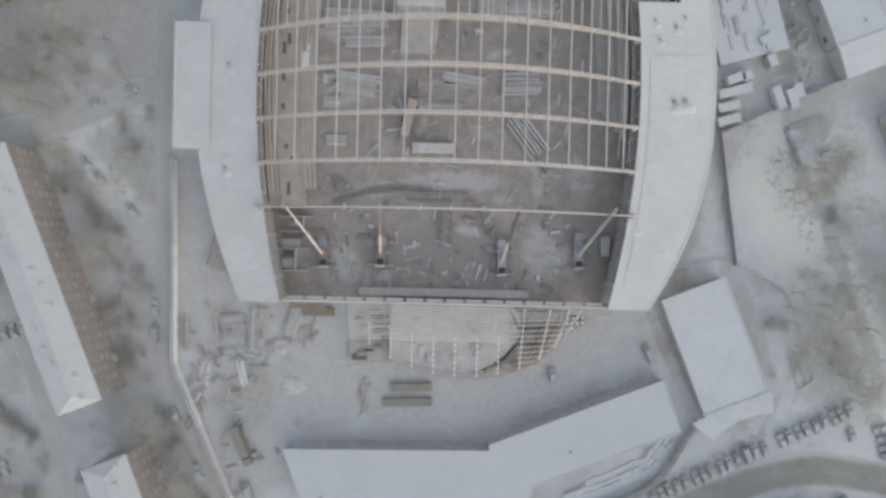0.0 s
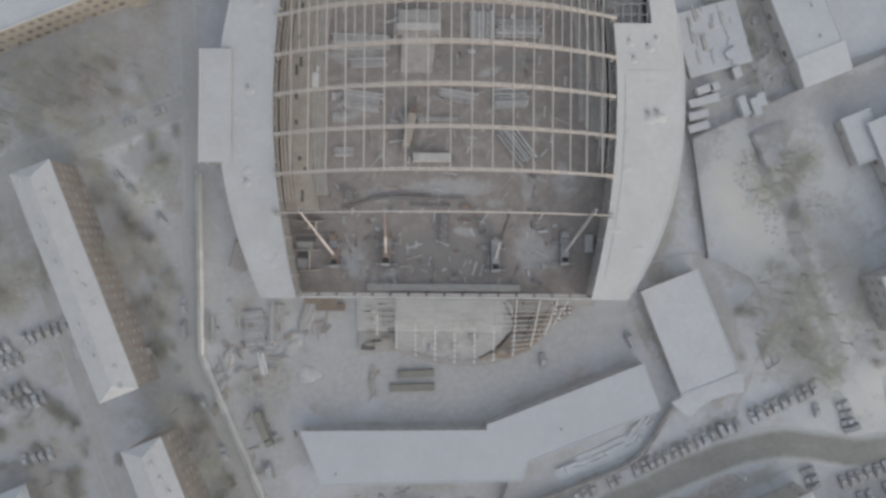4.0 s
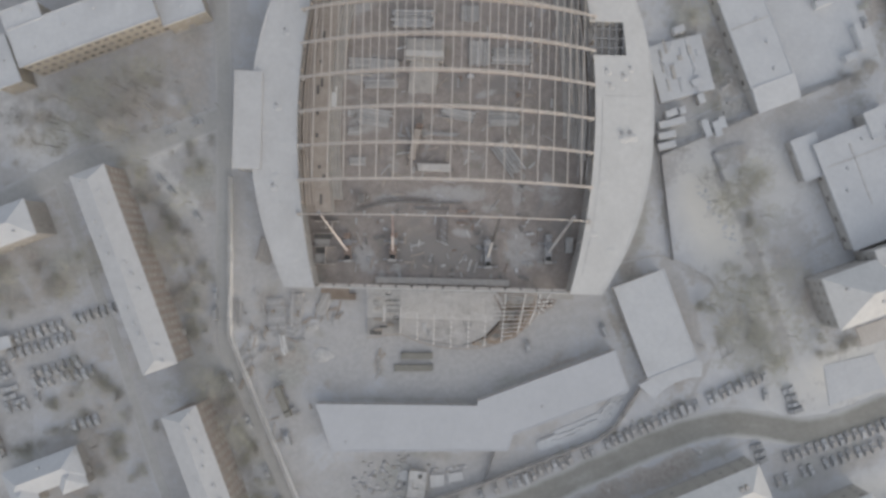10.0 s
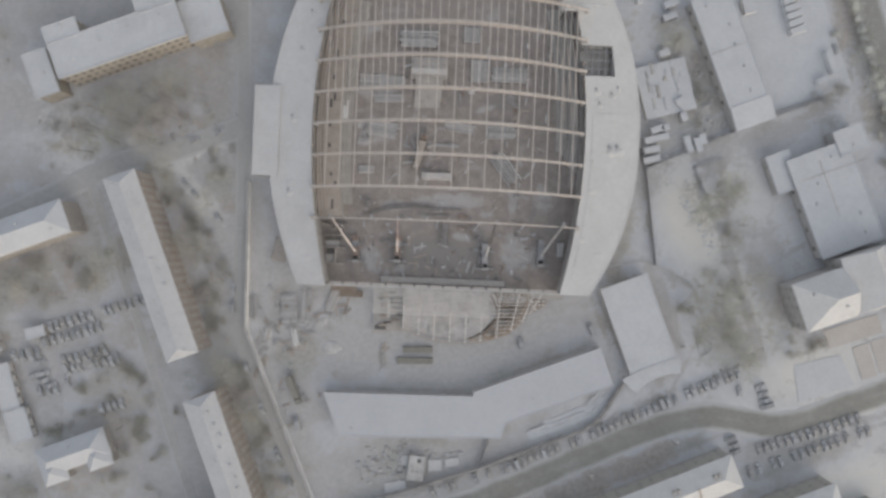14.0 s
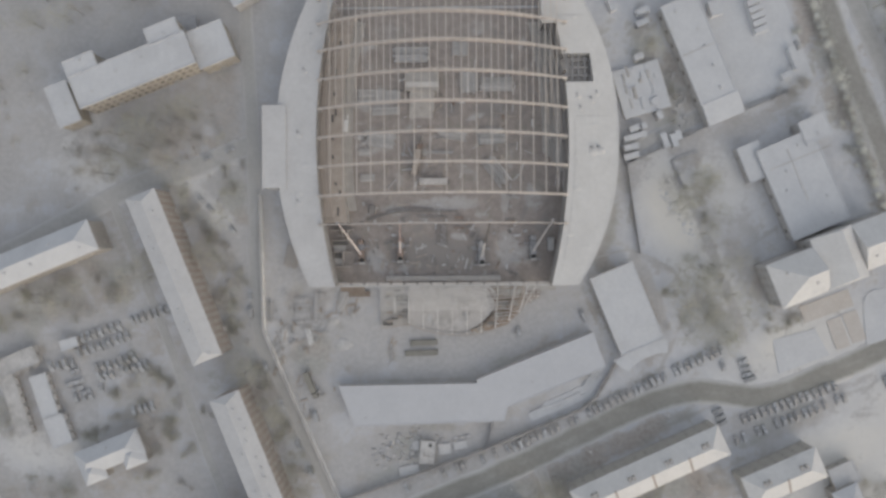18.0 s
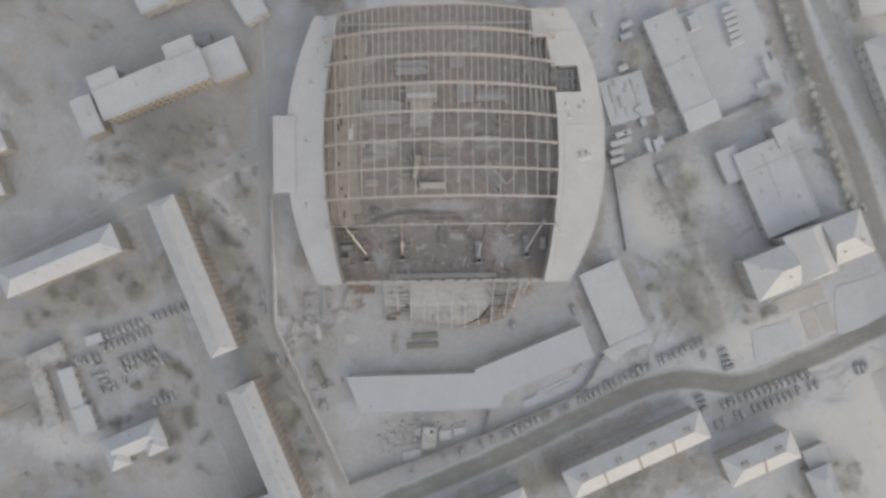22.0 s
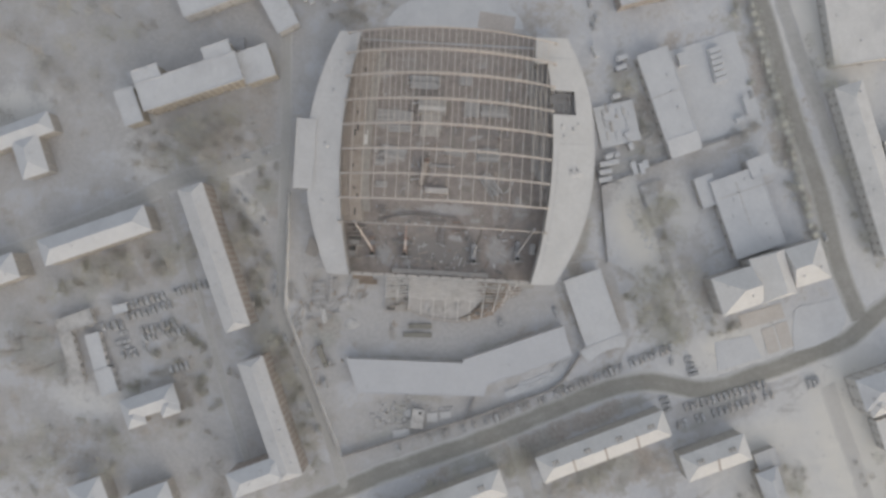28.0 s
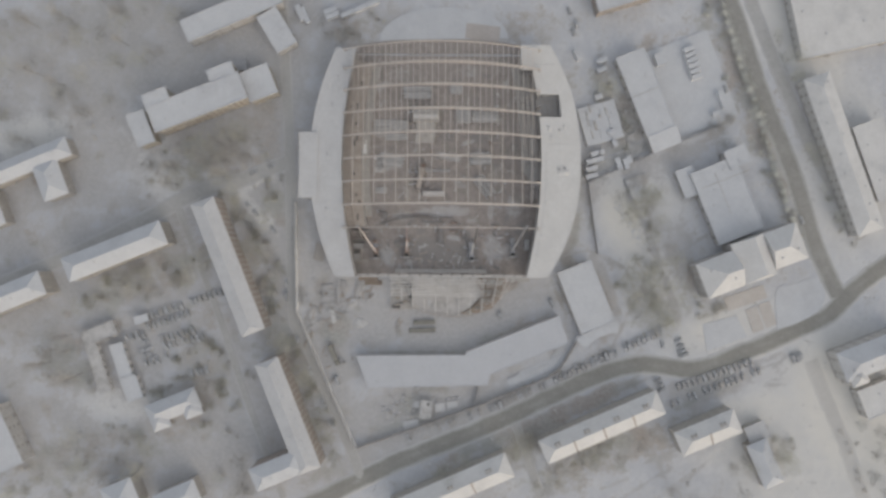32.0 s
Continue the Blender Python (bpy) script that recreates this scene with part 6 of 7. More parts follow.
stack(local(-33.6, 4.2, 90), "short pale boards set side by side", 6, 2.6, 0.4, 0.7, SHEET_FROST, 1, 0.1, 34)
stack(local(-33.0, -2.2, 0), "low pale bundle of planks", 4, 5, 0.4, 0.8, SHEET_FROST, 1, 0.1, 35)
stack(local(-22.5, 21.4, 90), "row of pale narrow panels between the trusses", 12, 5.0, 0.45, 0.85, SHEET_FROST, 1, 0.15, 5)
stack(local(-31.5, 21.0, 0), "wide bundle of pale planks between the trusses", 8, 8.5, 0.4, 0.8, BAR_FROST, 1, 0.2, 36)
stack(local(-24.0, 15.0, 2), "long low plank pile beside the panels", 4, 12, 0.4, 0.8, SHEET_FROST, 1, 0.2, 37)
stack(local(4.0, 4.6, -8), "loose pale sections on the arena floor", 5, 12, 0.4, 0.8, BAR_FROST, 1, 0.6, 6)
stack(local(-31.5, -13.0, 0), "short pale bundles by the stand", 4, 6, 0.4, 0.8, SHEET_FROST, 1, 0.2, 7)
stack(local(-2.4, -2.5, -1), "long pale sections on the floor", 2, 14, 0.5, 0.75, SHEET_FROST, 1, 0.1, 8)
stack(local(-13.0, 38.5, 0), "pale slabs stacked at the north end", 6, 14, 0.7, 1.05, SHEET_FROST, 2, 0.1, 9)
stack(local(7.6, 41.0, 90), "pale slabs in the northern bay", 6, 6, 0.6, 1.1, SHEET_FROST, 1, 0.1, 10)
stack(local(11.3, 27.0, 90), "grey slabs stacked beside the stage", 6, 9, 0.7, 1.3, BAR_FROST, 1, 0.1, 38)
stack(local(23.0, 26.0, 0), "long grey panels stacked near the east stand", 6, 14, 0.6, 1.0, BAR_FROST, 1, 0.1, 39)
stack(place(-58.5, -25.5, 3), "dark bundles of bars beside the west stand", 15, 6.5, 0.3, 0.8, BAR_DARK, 1, 0.15, 11)
stack(place(-51.6, -23.5, 87), "long bars beside the west stand", 7, 12, 0.3, 0.7, BAR_DARK, 1, 0.15, 12)
stack(place(-41.5, -21.5, 66), "pale sheets leaning in the snow", 6, 9, 0.3, 0.7, BAR_FROST, 1, 0.3, 13)
stack(place(-72.2, -25.0, 88), "pale beams along the fence", 3, 9, 0.35, 0.7, BAR_FROST, 2, 0.1, 14)
stack(place(-56.0, -36.5, 100), "short pale pipes in the yard", 3, 7, 0.4, 0.7, WHITE_PAINT, 1, 0.2, 15)
for k in range(14):
    i, j = k % 4, k // 4
    p = thing("slab_pallet", "dark timber pallet of pale snowed slabs by the entrance", "building material", place(36.4 + i * 1.42 - j * 0.1, -19.5 - j * 1.45 + i * 0.1, 3 * math.sin(k * 5.0)), "paving pallets")
    bm = bmesh.new()
    box(bm, -0.7, 0.7, -0.71, 0.71, -0.3, 0.3)
    part("pallet", bm, STEEL_RUST, p)
    bm = bmesh.new()
    box(bm, -0.46, 0.46, -0.42, 0.42, 0.3, 0.85 + 0.1 * (k % 3), 0, 0.04)
    part("slab_pack", bm, RIB_WHITE, p)
stack(place(-62.5, -2.5, 75), "timber scaffold frames laid beside the stand", 6, 9, 0.3, 1.0, TIMBER, 1, 0.1, 17)
truck(place(-56.3, -55.5, -68), "long dark lorry with a covered bed beside the fence", MAT_GREEN, 9.5, MAT_GREEN)
for cx, cy, L in ((-8.0, -40.4, 11.6), (-9.2, -44.7, 14.0)):
    t = thing("sheet_pile", "olive tarpaulin over a long stack", "building material", place(cx, cy, 0.6), "covered stacks")
    bm = bmesh.new()
    box(bm, -L / 2, L / 2, -1.25, 1.25, -0.3, 0.9, 0, 0.15)
    for k in range(int(L)):
        box(bm, -L / 2 + k + 0.35, -L / 2 + k + 0.5, -1.1, 1.1, 0.9, 0.96)
    part("tarpaulin", bm, MAT_GREEN, t)
r = random.Random(21)
for k in range(130):
    if k < 26:
        x, y = r.uniform(-72, -46), r.uniform(-62, -16)
        m = place(x, y, r.uniform(0, 180))
    else:
        m = local(r.uniform(-36, 38), r.uniform(-54, -30) if k < 92 else r.uniform(-28, 50), r.choice((0, 90)) + r.uniform(-25, 25))
    s = thing("crate", "small crate or bundle lying on the site", "building material", m, "site clutter")
    bm = bmesh.new()
    a, b, c = r.uniform(0.3, 1.3) * r.choice((1, 1, 1.6)), r.uniform(0.25, 0.7), r.uniform(0.3, 0.9)
    box(bm, -a, a, -b, b, -0.15, c, 0, 0.08)
    box(bm, -a * 0.7, a * 0.7, -b * 1.04, b * 1.04, c * 0.3, c * 0.45, 1)
    part("crate_body", bm, (r.choice((STEEL_RUST, STEEL_DARK, STEEL_DARK, STEEL_DARK, BAR_DARK, CONCRETE, BAR_DARK, CONCRETE) if k >= 26 else (CONCRETE, BAR_FROST, TIMBER)), STEEL_GREY), s)
r = random.Random(64)
for group_, m_, zones in (("yard planks", BAR_FROST, ((-58, -26, 6, 7, 20, 0), (-52, -28, 5, 8, 14, 0), (-57, -38, 5, 5, 12, 0), (-68.5, -40, 2.5, 9, 22, 0), (-59, -62, 3, 12, 12, 0), (-40, -24, 5, 3, 12, 0), (-21.5, -43, 0.8, 4.5, 9, 0))),
                          ("arena planks", SHEET_FROST, ((0, -42, 34, 10, 46, 1), (0, -18, 32, 10, 24, 1), (5, 12, 30, 30, 46, 1), (30, -2, 8, 16, 14, 1)))):
    for zx, zy, zl, zw, n, inside in zones:
        for _ in range(n):
            x, y, d = zx + r.uniform(-zl, zl), zy + r.uniform(-zw, zw), r.choice((0, 90, 60)) + r.uniform(-25, 25)
            s = thing("plank", "frosted plank lying on the trodden site ground", "building material", local(x, y, d) if inside else place(x, y, d), group_)
            bm = bmesh.new()
            a, b = r.uniform(0.7, 2.6), r.uniform(0.12, 0.4)
            box(bm, -a, a, -b, b, -0.05, r.uniform(0.15, 0.35), 0, 0.03)
            part("board", bm, r.choice((m_, m_, TIMBER, CONCRETE_WARM)), s)
for k, (x, y, s1, s2, h) in enumerate(((-42, -40, 4.5, 3, 1.0), (-46, -30, 3, 2, 0.5), (-67, -36, 2.2, 5, 0.9), (45, -46, 4, 1.6, 0.6))):
    bm = bmesh.new()
    blob(bm, x, y, -0.35, s1, s2, h * 0.3 + 0.3, seed=90 + k, n=18)
    tagged(part("snow_mound", bm, SNOW_PATCHY), "heap of cleared grey snow", "snow mound", "snow mounds")

# long bent site building south of the arena, its roof in one piece
SITE = [(-43.6, -56.9), (13.6, -57.5), (13.6, -55.9), (62.3, -37.8), (67.0, -51.9), (26.2, -67.3), (24.4, -73.0), (-37.6, -73.4)]
site = thing("site_office", "long bent site building with one plain snowy flat roof", "site building", place(0, 0))
bm = bmesh.new()
prism(bm, SITE[::-1], -0.6, 4.2)
part("wall", bm, PLASTER_GREY, site)
bm = bmesh.new()
tray(bm, [(x * 1.004 + 0.0, y + (0.25 if k in (0, 1, 2, 3) else -0.25)) for k, (x, y) in enumerate(SITE)][::-1], 4.2, 0.4, 0.12)
part("roof", bm, SITE_SNOW, site, "plain snow-covered flat roof")
for (x0, y0), (x1, y1) in ((SITE[0], SITE[1]), (SITE[2], SITE[3])):
    d = math.degrees(math.atan2(y1 - y0, x1 - x0))
    n = int(math.hypot(x1 - x0, y1 - y0) / 3.6)
    for k in range(n):
        w = new("window", WINDOW[2])
        w.parent = site
        w.matrix_basis = pose(x0 + (x1 - x0) * (k + 0.5) / n, y0 + (y1 - y0) * (k + 0.5) / n, 1.4, 0, 0, d + 180)
for cx, cy, lx, ly, dg in ((-14.5, -65.0, 57, 15, -0.9), (40.5, -53.0, 54, 15, 22.3), (20, -66, 14, 15, 4)):
    TAKEN.append((cx, cy, lx, ly, dg))
for vx, vy in ((-33.0, -70.0), (36.5, -57.5)):
    bm = bmesh.new()
    tube(bm, (vx, vy, 4.5), (vx, vy, 5.3), 0.3, 0.25)
    part("roof_vent", bm, STEEL_GREY, site, "small dark roof vent")
ent = thing("entrance_canopy", "curved snowy canopy at the end of the pavilion", "canopy", place(0, 0))
bm = bmesh.new()
arc = [(70.7, -50.2), (74.7, -48.0), (91.4, -41.0), (93.2, -41.8), (93.4, -47.2), (89.5, -47.5), (85.8, -48.6), (83.0, -49.7), (80.3, -51.4), (78.4, -53.2), (76.4, -55.0)]
prism(bm, [(float(a), float(b)) for a, b in arc[::-1]], 3.2, 3.7)
part("roof", bm, SNOW_ROOF, ent, "snow-covered canopy roof")
for x, y in ((72.4, -49.6), (76.4, -53.6), (83, -46.5), (91, -42.6), (79, -50)):
    bm = bmesh.new()
    tube(bm, (x, y, -0.4), (x, y, 3.2), 0.2)
    part("post", bm, STEEL_GREY, ent)
rack = thing("ground_frame", "low pale steel frame laid in the snow beside the pavilion", "steel frame", place(0, 0))
RACK = [(100.1, -32.2), (104.6, -31.1), (106.8, -38.5), (102.6, -41.3)]
for a, b in list(zip(RACK, RACK[1:] + RACK[:1])) + [((102.3, -31.7), (104.7, -39.9))]:
    bm = bmesh.new()
    beam(bm, (*a, 0.0), (*b, 0.0), 0.2, 0.26)
    part("rail", bm, SNOW_PATCHY, rack)
# stepped slab and stored goods in the service yard
yard = thing("yard_slab", "snowy loading platform with stored goods", "platform", place(86.5, 63.0, 14.5))
TAKEN.append((86.5, 63.0, 20.5, 21, 14.5))
bm = bmesh.new()
box(bm, -9.9, 9.9, -10.2, 10.2, -0.4, 1.6)
part("platform", bm, CONCRETE, yard)
bm = bmesh.new()
box(bm, -10.0, 10.0, -10.3, 10.3, 1.6, 1.8)
part("snow_cover", bm, SNOW_ROOF, yard, "patchy snow cover")
r = random.Random(5)
for k in range(26):
    bm = bmesh.new()
    x, y = r.uniform(-7.5, 7.5), r.uniform(-9.5, 10)
    a, b = r.uniform(0.5, 2.6), r.uniform(0.3, 0.8)
    box(bm, x - b, x + b, y - a, y + a, 1.8, 1.8 + r.uniform(0.15, 0.5), 0, 0.12)
    part("goods", bm, r.choice((SNOW_ROOF, SNOW_ROOF, SNOW_PATCHY, SNOW_DIRTY)), yard)

r = random.Random(57)
for k in range(22):
    u, v = r.uniform(-5.5, 5.5), r.uniform(-14, 14)
    s = thing("crate", "frosted crate standing on the bare yard ground", "building material", place(103 + u * 0.94 - v * 0.34, 59 + u * 0.34 + v * 0.94, 20 + r.uniform(-30, 30)), "yard clutter")
    bm = bmesh.new()
    a, b, h = r.uniform(0.4, 1.3), r.uniform(0.3, 0.7), r.uniform(0.3, 0.8)
    box(bm, -a, a, -b, b, -0.3, h, 0, 0.06)
    part("crate_body", bm, r.choice((BAR_DARK, STEEL_GREY, CONCRETE)), s)
    bm = bmesh.new()
    box(bm, -a * 0.9, a * 0.8, -b * 0.85, b * 0.8, h, h + 0.08, 0, 0.04)
    part("snow_cap", bm, SNOW_PATCHY, s)

r = random.Random(31)
for cx, cy, L, W, dg, keep, dark in ((51.5, -66.2, 20, 4.4, 22, 0.93, 0), (62.6, -58.6, 10, 4.6, 54, 0.93, 0), (40.5, -70.8, 9, 3.0, 22, 0.9, 0), (-22.0, -88.0, 18, 9, 15, 0.45, 1)):
    q = math.cos(radians(dg)), math.sin(radians(dg))
    across, along = (1.5, 2.3) if not dark else (1.9, 2.6)
    for iu in range(int(L / along)):
        for iv in range(int(W / across)):
            if r.random() > keep:
                continue
            u, v = -L / 2 + (iu + 0.5) * along + r.uniform(-0.15, 0.15), -W / 2 + (iv + 0.5) * across + r.uniform(-0.12, 0.12)
            s = thing("slab_stack", "small dark bundle half under snow" if dark else "stack of slabs under snow behind the site building", "building material", place(cx + u * q[0] - v * q[1], cy + u * q[1] + v * q[0], dg + r.uniform(-3, 3)), "snowed slab stacks")
            a, b2, h = (r.uniform(0.95, 1.15), r.uniform(0.6, 0.72), r.uniform(0.15, 0.5)) if not dark else (r.uniform(0.3, 0.9), r.uniform(0.25, 0.5), r.uniform(0.15, 0.35))
            bm = bmesh.new()
            box(bm, -a, a, -b2, b2, -0.4, h)
            part("slab_pack", bm, r.choice((SNOW_DIRTY, SNOW_DIRTY, BAR_FROST, CONCRETE) if dark else (CONCRETE, CONCRETE, SNOW_DIRTY, BAR_FROST)), s)
            if not dark:
                bm = bmesh.new()
                box(bm, -a - 0.03, a + 0.03, -b2 - 0.03, b2 + 0.03, h, h + 0.12, 0, 0.05)
                part("snow_cap", bm, SNOW_ROOF, s)

for k, (x, y, a, b, dg) in enumerate(((51.6, -66.4, 11.5, 3.0, 22), (62.8, -58.4, 6.0, 3.0, 54), (41.0, -71.0, 6.0, 2.2, 22))):
    bm = bmesh.new()
    q = math.cos(radians(dg)), math.sin(radians(dg))
    prism(bm, [(x + a * c * q[0] - b * d * q[1], y + a * c * q[1] + b * d * q[0]) for c, d in ((-1, -0.6), (-0.7, -1), (0.3, -0.9), (0.8, -1), (1, -0.5), (1, 0.6), (0.5, 1), (-0.2, 0.85), (-0.8, 1), (-1, 0.5))], -0.4, 0.07 + 0.05 * k)
    tagged(part("snow_bank", bm, SNOW_ROOF), "low bank of drifted snow under stored slabs", "snow bank", "snow banks")

kiosk = thing("site_kiosk", "small kiosk with a snowy flat roof and square hatch", "kiosk", place(-7.9, -86.0, -6))
bm = bmesh.new()
box(bm, -2.9, 2.9, -4.6, 4.6, -0.5, 2.2)
part("wall", bm, PLASTER_GREY, kiosk)
bm = bmesh.new()
tray(bm, [(-3.1, -4.8), (3.1, -4.8), (3.1, 4.8), (-3.1, 4.8)], 2.2, 0.2, 0.1, 0.25)
roof_ = part("roof", bm, SNOW_PATCHY, kiosk, "patchily snowed flat roof")
bm = bmesh.new()
box(bm, 0.3, 1.6, 2.3, 3.6, 2.35, 2.75, 0, 0.05)
part("hatch", bm, HATCH_SHADE, roof_, "dark square hatch")
bm = bmesh.new()
box(bm, -1.6, 1.2, -1.7, -1.3, 2.35, 2.7)
box(bm, -1.6, -1.2, -1.3, 0.6, 2.35, 2.7)
part("parapet", bm, CONCRETE, roof_, "bent low parapet")
for x, y, a, b, deg_ in ((-15.9, -94.0, 4.2, 2.1, 8), (-0.7, -85.4, 2.7, 2.3, 4), (6.0, -84.0, 2.8, 1.7, 8), (-12.4, -83.6, 1.2, 2.0, -4)):
    p = thing("snowed_platform", "low flat platform under grey snow", "platform", place(x, y, deg_))
    bm = bmesh.new()
    box(bm, -a, a, -b, b, -0.4, 0.25)
    part("slab", bm, CONCRETE, p)
    bm = bmesh.new()
    box(bm, -a, a, -b, b, 0.25, 0.4, 0, 0.15)
    part("snow_cover", bm, STAND_SNOW, p)
r = random.Random(83)
for zx, zy, zl, zw, n in ((-20.0, -84.0, 8.0, 5.5, 46), (-13.0, -79.0, 3.0, 5.0, 12), (3.0, -81.3, 7.0, 1.4, 14), (-16.5, -89.5, 3.5, 3.0, 14), (-28.0, -86.5, 3.0, 2.5, 6)):
    for _ in range(n):
        x, y = zx + r.uniform(-zl, zl), zy + r.uniform(-zw, zw)
        bm = bmesh.new()
        blob(bm, x, y, -0.1, r.uniform(0.4, 1.2), r.uniform(0.25, 0.8), r.uniform(0.3, 0.7), seed=r.randint(0, 9999), n=8)
        tagged(part("rubble_lump", bm, r.choice((SNOW_DIRTY, STAND_SNOW, CONCRETE, BAR_DARK, BAR_DARK))), "frosted lump of rubble beside the kiosk", "rubble", "rubble lumps")
box_cabin = thing("depot_cabin", "square white cabin under snow in the depot yard", "cabin", place(118.4, 95.9, 16))
bm = bmesh.new()
box(bm, -2.6, 2.6, -3.0, 3.0, 0.1, 2.6)
part("wall", bm, WHITE_PAINT, box_cabin)
bm = bmesh.new()
tray(bm, [(-2.8, -3.2), (2.8, -3.2), (2.8, 3.2), (-2.8, 3.2)], 2.6, 0.2, 0.1, 0.25)
part("roof", bm, SNOW_ROOF, box_cabin, "snow-covered flat roof")
shed = thing("storage_shed", "low dark-roofed storage shed behind the school", "shed", place(-102.4, 96.6, 3))
bm = bmesh.new()
box(bm, -3.4, 3.4, -2.9, 2.9, -0.4, 2.3)
part("wall", bm, PLASTER_GREY, shed)
bm = bmesh.new()
hexa(bm, [(-3.7, -3.2, 2.3), (3.7, -3.2, 2.3), (3.7, 3.2, 2.3), (-3.7, 3.2, 2.3), (-3.7, -3.2, 2.45), (3.7, -3.2, 2.45), (3.7, 3.2, 2.8), (-3.7, 3.2, 2.8)])
part("roof", bm, STEEL_GREY, shed, "dark bare sheet roof")
TAKEN.append((-102.4, 96.6, 8, 7, 3))

# ---- fences ----
def fence(line, label, panel, h, material, post_mat, thick=0.12, name="fence"):
    f = thing(name, label, "fence", place(0, 0))
    for (x0, y0), (x1, y1) in zip(line, line[1:]):
        length = math.hypot(x1 - x0, y1 - y0)
        n = max(1, round(length / panel))
        deg = math.degrees(math.atan2(y1 - y0, x1 - x0))
        bm = bmesh.new()
        box(bm, 0.06, length / n - 0.06, -thick / 2, thick / 2, 0.05, h)
        box(bm, 0.06, length / n - 0.06, -thick / 2 - 0.04, thick / 2 + 0.04, h - 0.18, h)
        me = bpy.data.meshes.new("panel")
        bm.to_mesh(me)
        bm.free()
        me.materials.append(material)
        bm = bmesh.new()
        box(bm, -0.1, 0.1, -0.14, 0.14, -0.5, h + 0.12)
        pm = bpy.data.meshes.new("post")
        bm.to_mesh(pm)
        bm.free()
        pm.materials.append(post_mat)
        for k in range(n):
            for nm, mesh in (("panel", me), ("post", pm)):
                o = new(nm, mesh)
                o.parent = f
                o.matrix_basis = pose(x0 + (x1 - x0) * k / n, y0 + (y1 - y0) * k / n, 0, 0, 0, deg)
    return f


fence([(-74.7, 24.0), (-74.9, -33.1), (-69.8, -46.0), (-45.0, -106.0)], "long pale concrete site fence along the side street", 3.0, 3.0, FENCE_WHITE, FENCE_WHITE, 0.95, "site_fence")
fence([(-45.0, -106.0), (16.0, -86.0), (57.0, -70.5), (63.3, -65.6), (72.4, -51.4)], "grey concrete fence between the site and the street", 3.0, 2.4, DECK, DECK, 0.8, "street_fence")
fence([(74.5, 47.0), (79.5, 30.6), (83.8, -5.8)], "dark fence along the service yard", 3.0, 2.0, STEEL_GREY, STEEL_GREY, 0.2, "yard_fence")
fence([(80.0, 32.0), (112.0, 46.0), (150.0, 61.0)], "dark wall along the service lane", 3.0, 2.4, STEEL_GREY, CONCRETE, 0.3, "yard_wall")
fence([(16.0, -85.8), (20.0, -75.0)], "short fence at the link building", 2.5, 1.8, STEEL_GREY, STEEL_GREY, 0.15, "gate_fence")

# ---- paved squares ----
def slab(name, outline, z, material, label):
    bm = bmesh.new()
    prism(bm, outline, -0.5, z)
    return tagged(part(name, bm, material), label, "pavement", kind="structure")


def rect_outline(x, y, L, W, deg):
    c, s = math.cos(radians(deg)), math.sin(radians(deg))
    return [(x + a * c - b * s, y + a * s + b * c) for a, b in ((-L / 2, -W / 2), (L / 2, -W / 2), (L / 2, W / 2), (-L / 2, W / 2))]


for a, b, L, W in ((166.6, -42.0, 6.2, 13.0), (173.4, -39.4, 6.2, 13.0), (161.8, -30.4, 22.0, 7.4)):
    slab("pavement", rect_outline(a, b, L, W, 18), 0.06, BED_SOIL, "brownish frozen bed before the offices")
slab("pavement_lawn", [(138.8, -43.9), (156.8, -39.6), (162.5, -51.0), (141.1, -58.2)][::-1], 0.05, SNOW_ROOF, "smooth snowy lawn before the offices")
slab("pavement_forecourt", glide([(178.4, -47.4), (185.0, -45.6), (192.5, -42.6), (199.5, -38.6), (203.4, -33.0), (203.4, -26.0), (198.5, -20.5), (188.0, -23.5), (178.2, -27.0), (178.4, -47.4)], 2.5)[:-1], 0.08, SNOW_ROOF, "clean snowy forecourt with a rounded corner beside the offices")
slab("pavement_yard", rect_outline(135.7, 83.0, 34.0, 48.3, 19.1), 0.25, SNOW_ROOF, "snow-covered depot yard behind the workshop")
slab("pavement_plaza", [(5 + 34 * math.cos(a), 109 + 17 * math.sin(a)) for a in np.linspace(0, math.pi, 16)], 0.12, SNOW_ROOF, "half-round snowy plaza north of the arena")
slab("pavement_clay", rect_outline(25.5, 112.2, 18, 8, -8), 0.16, PINK_SLAB, "reddish bare paving on the plaza")


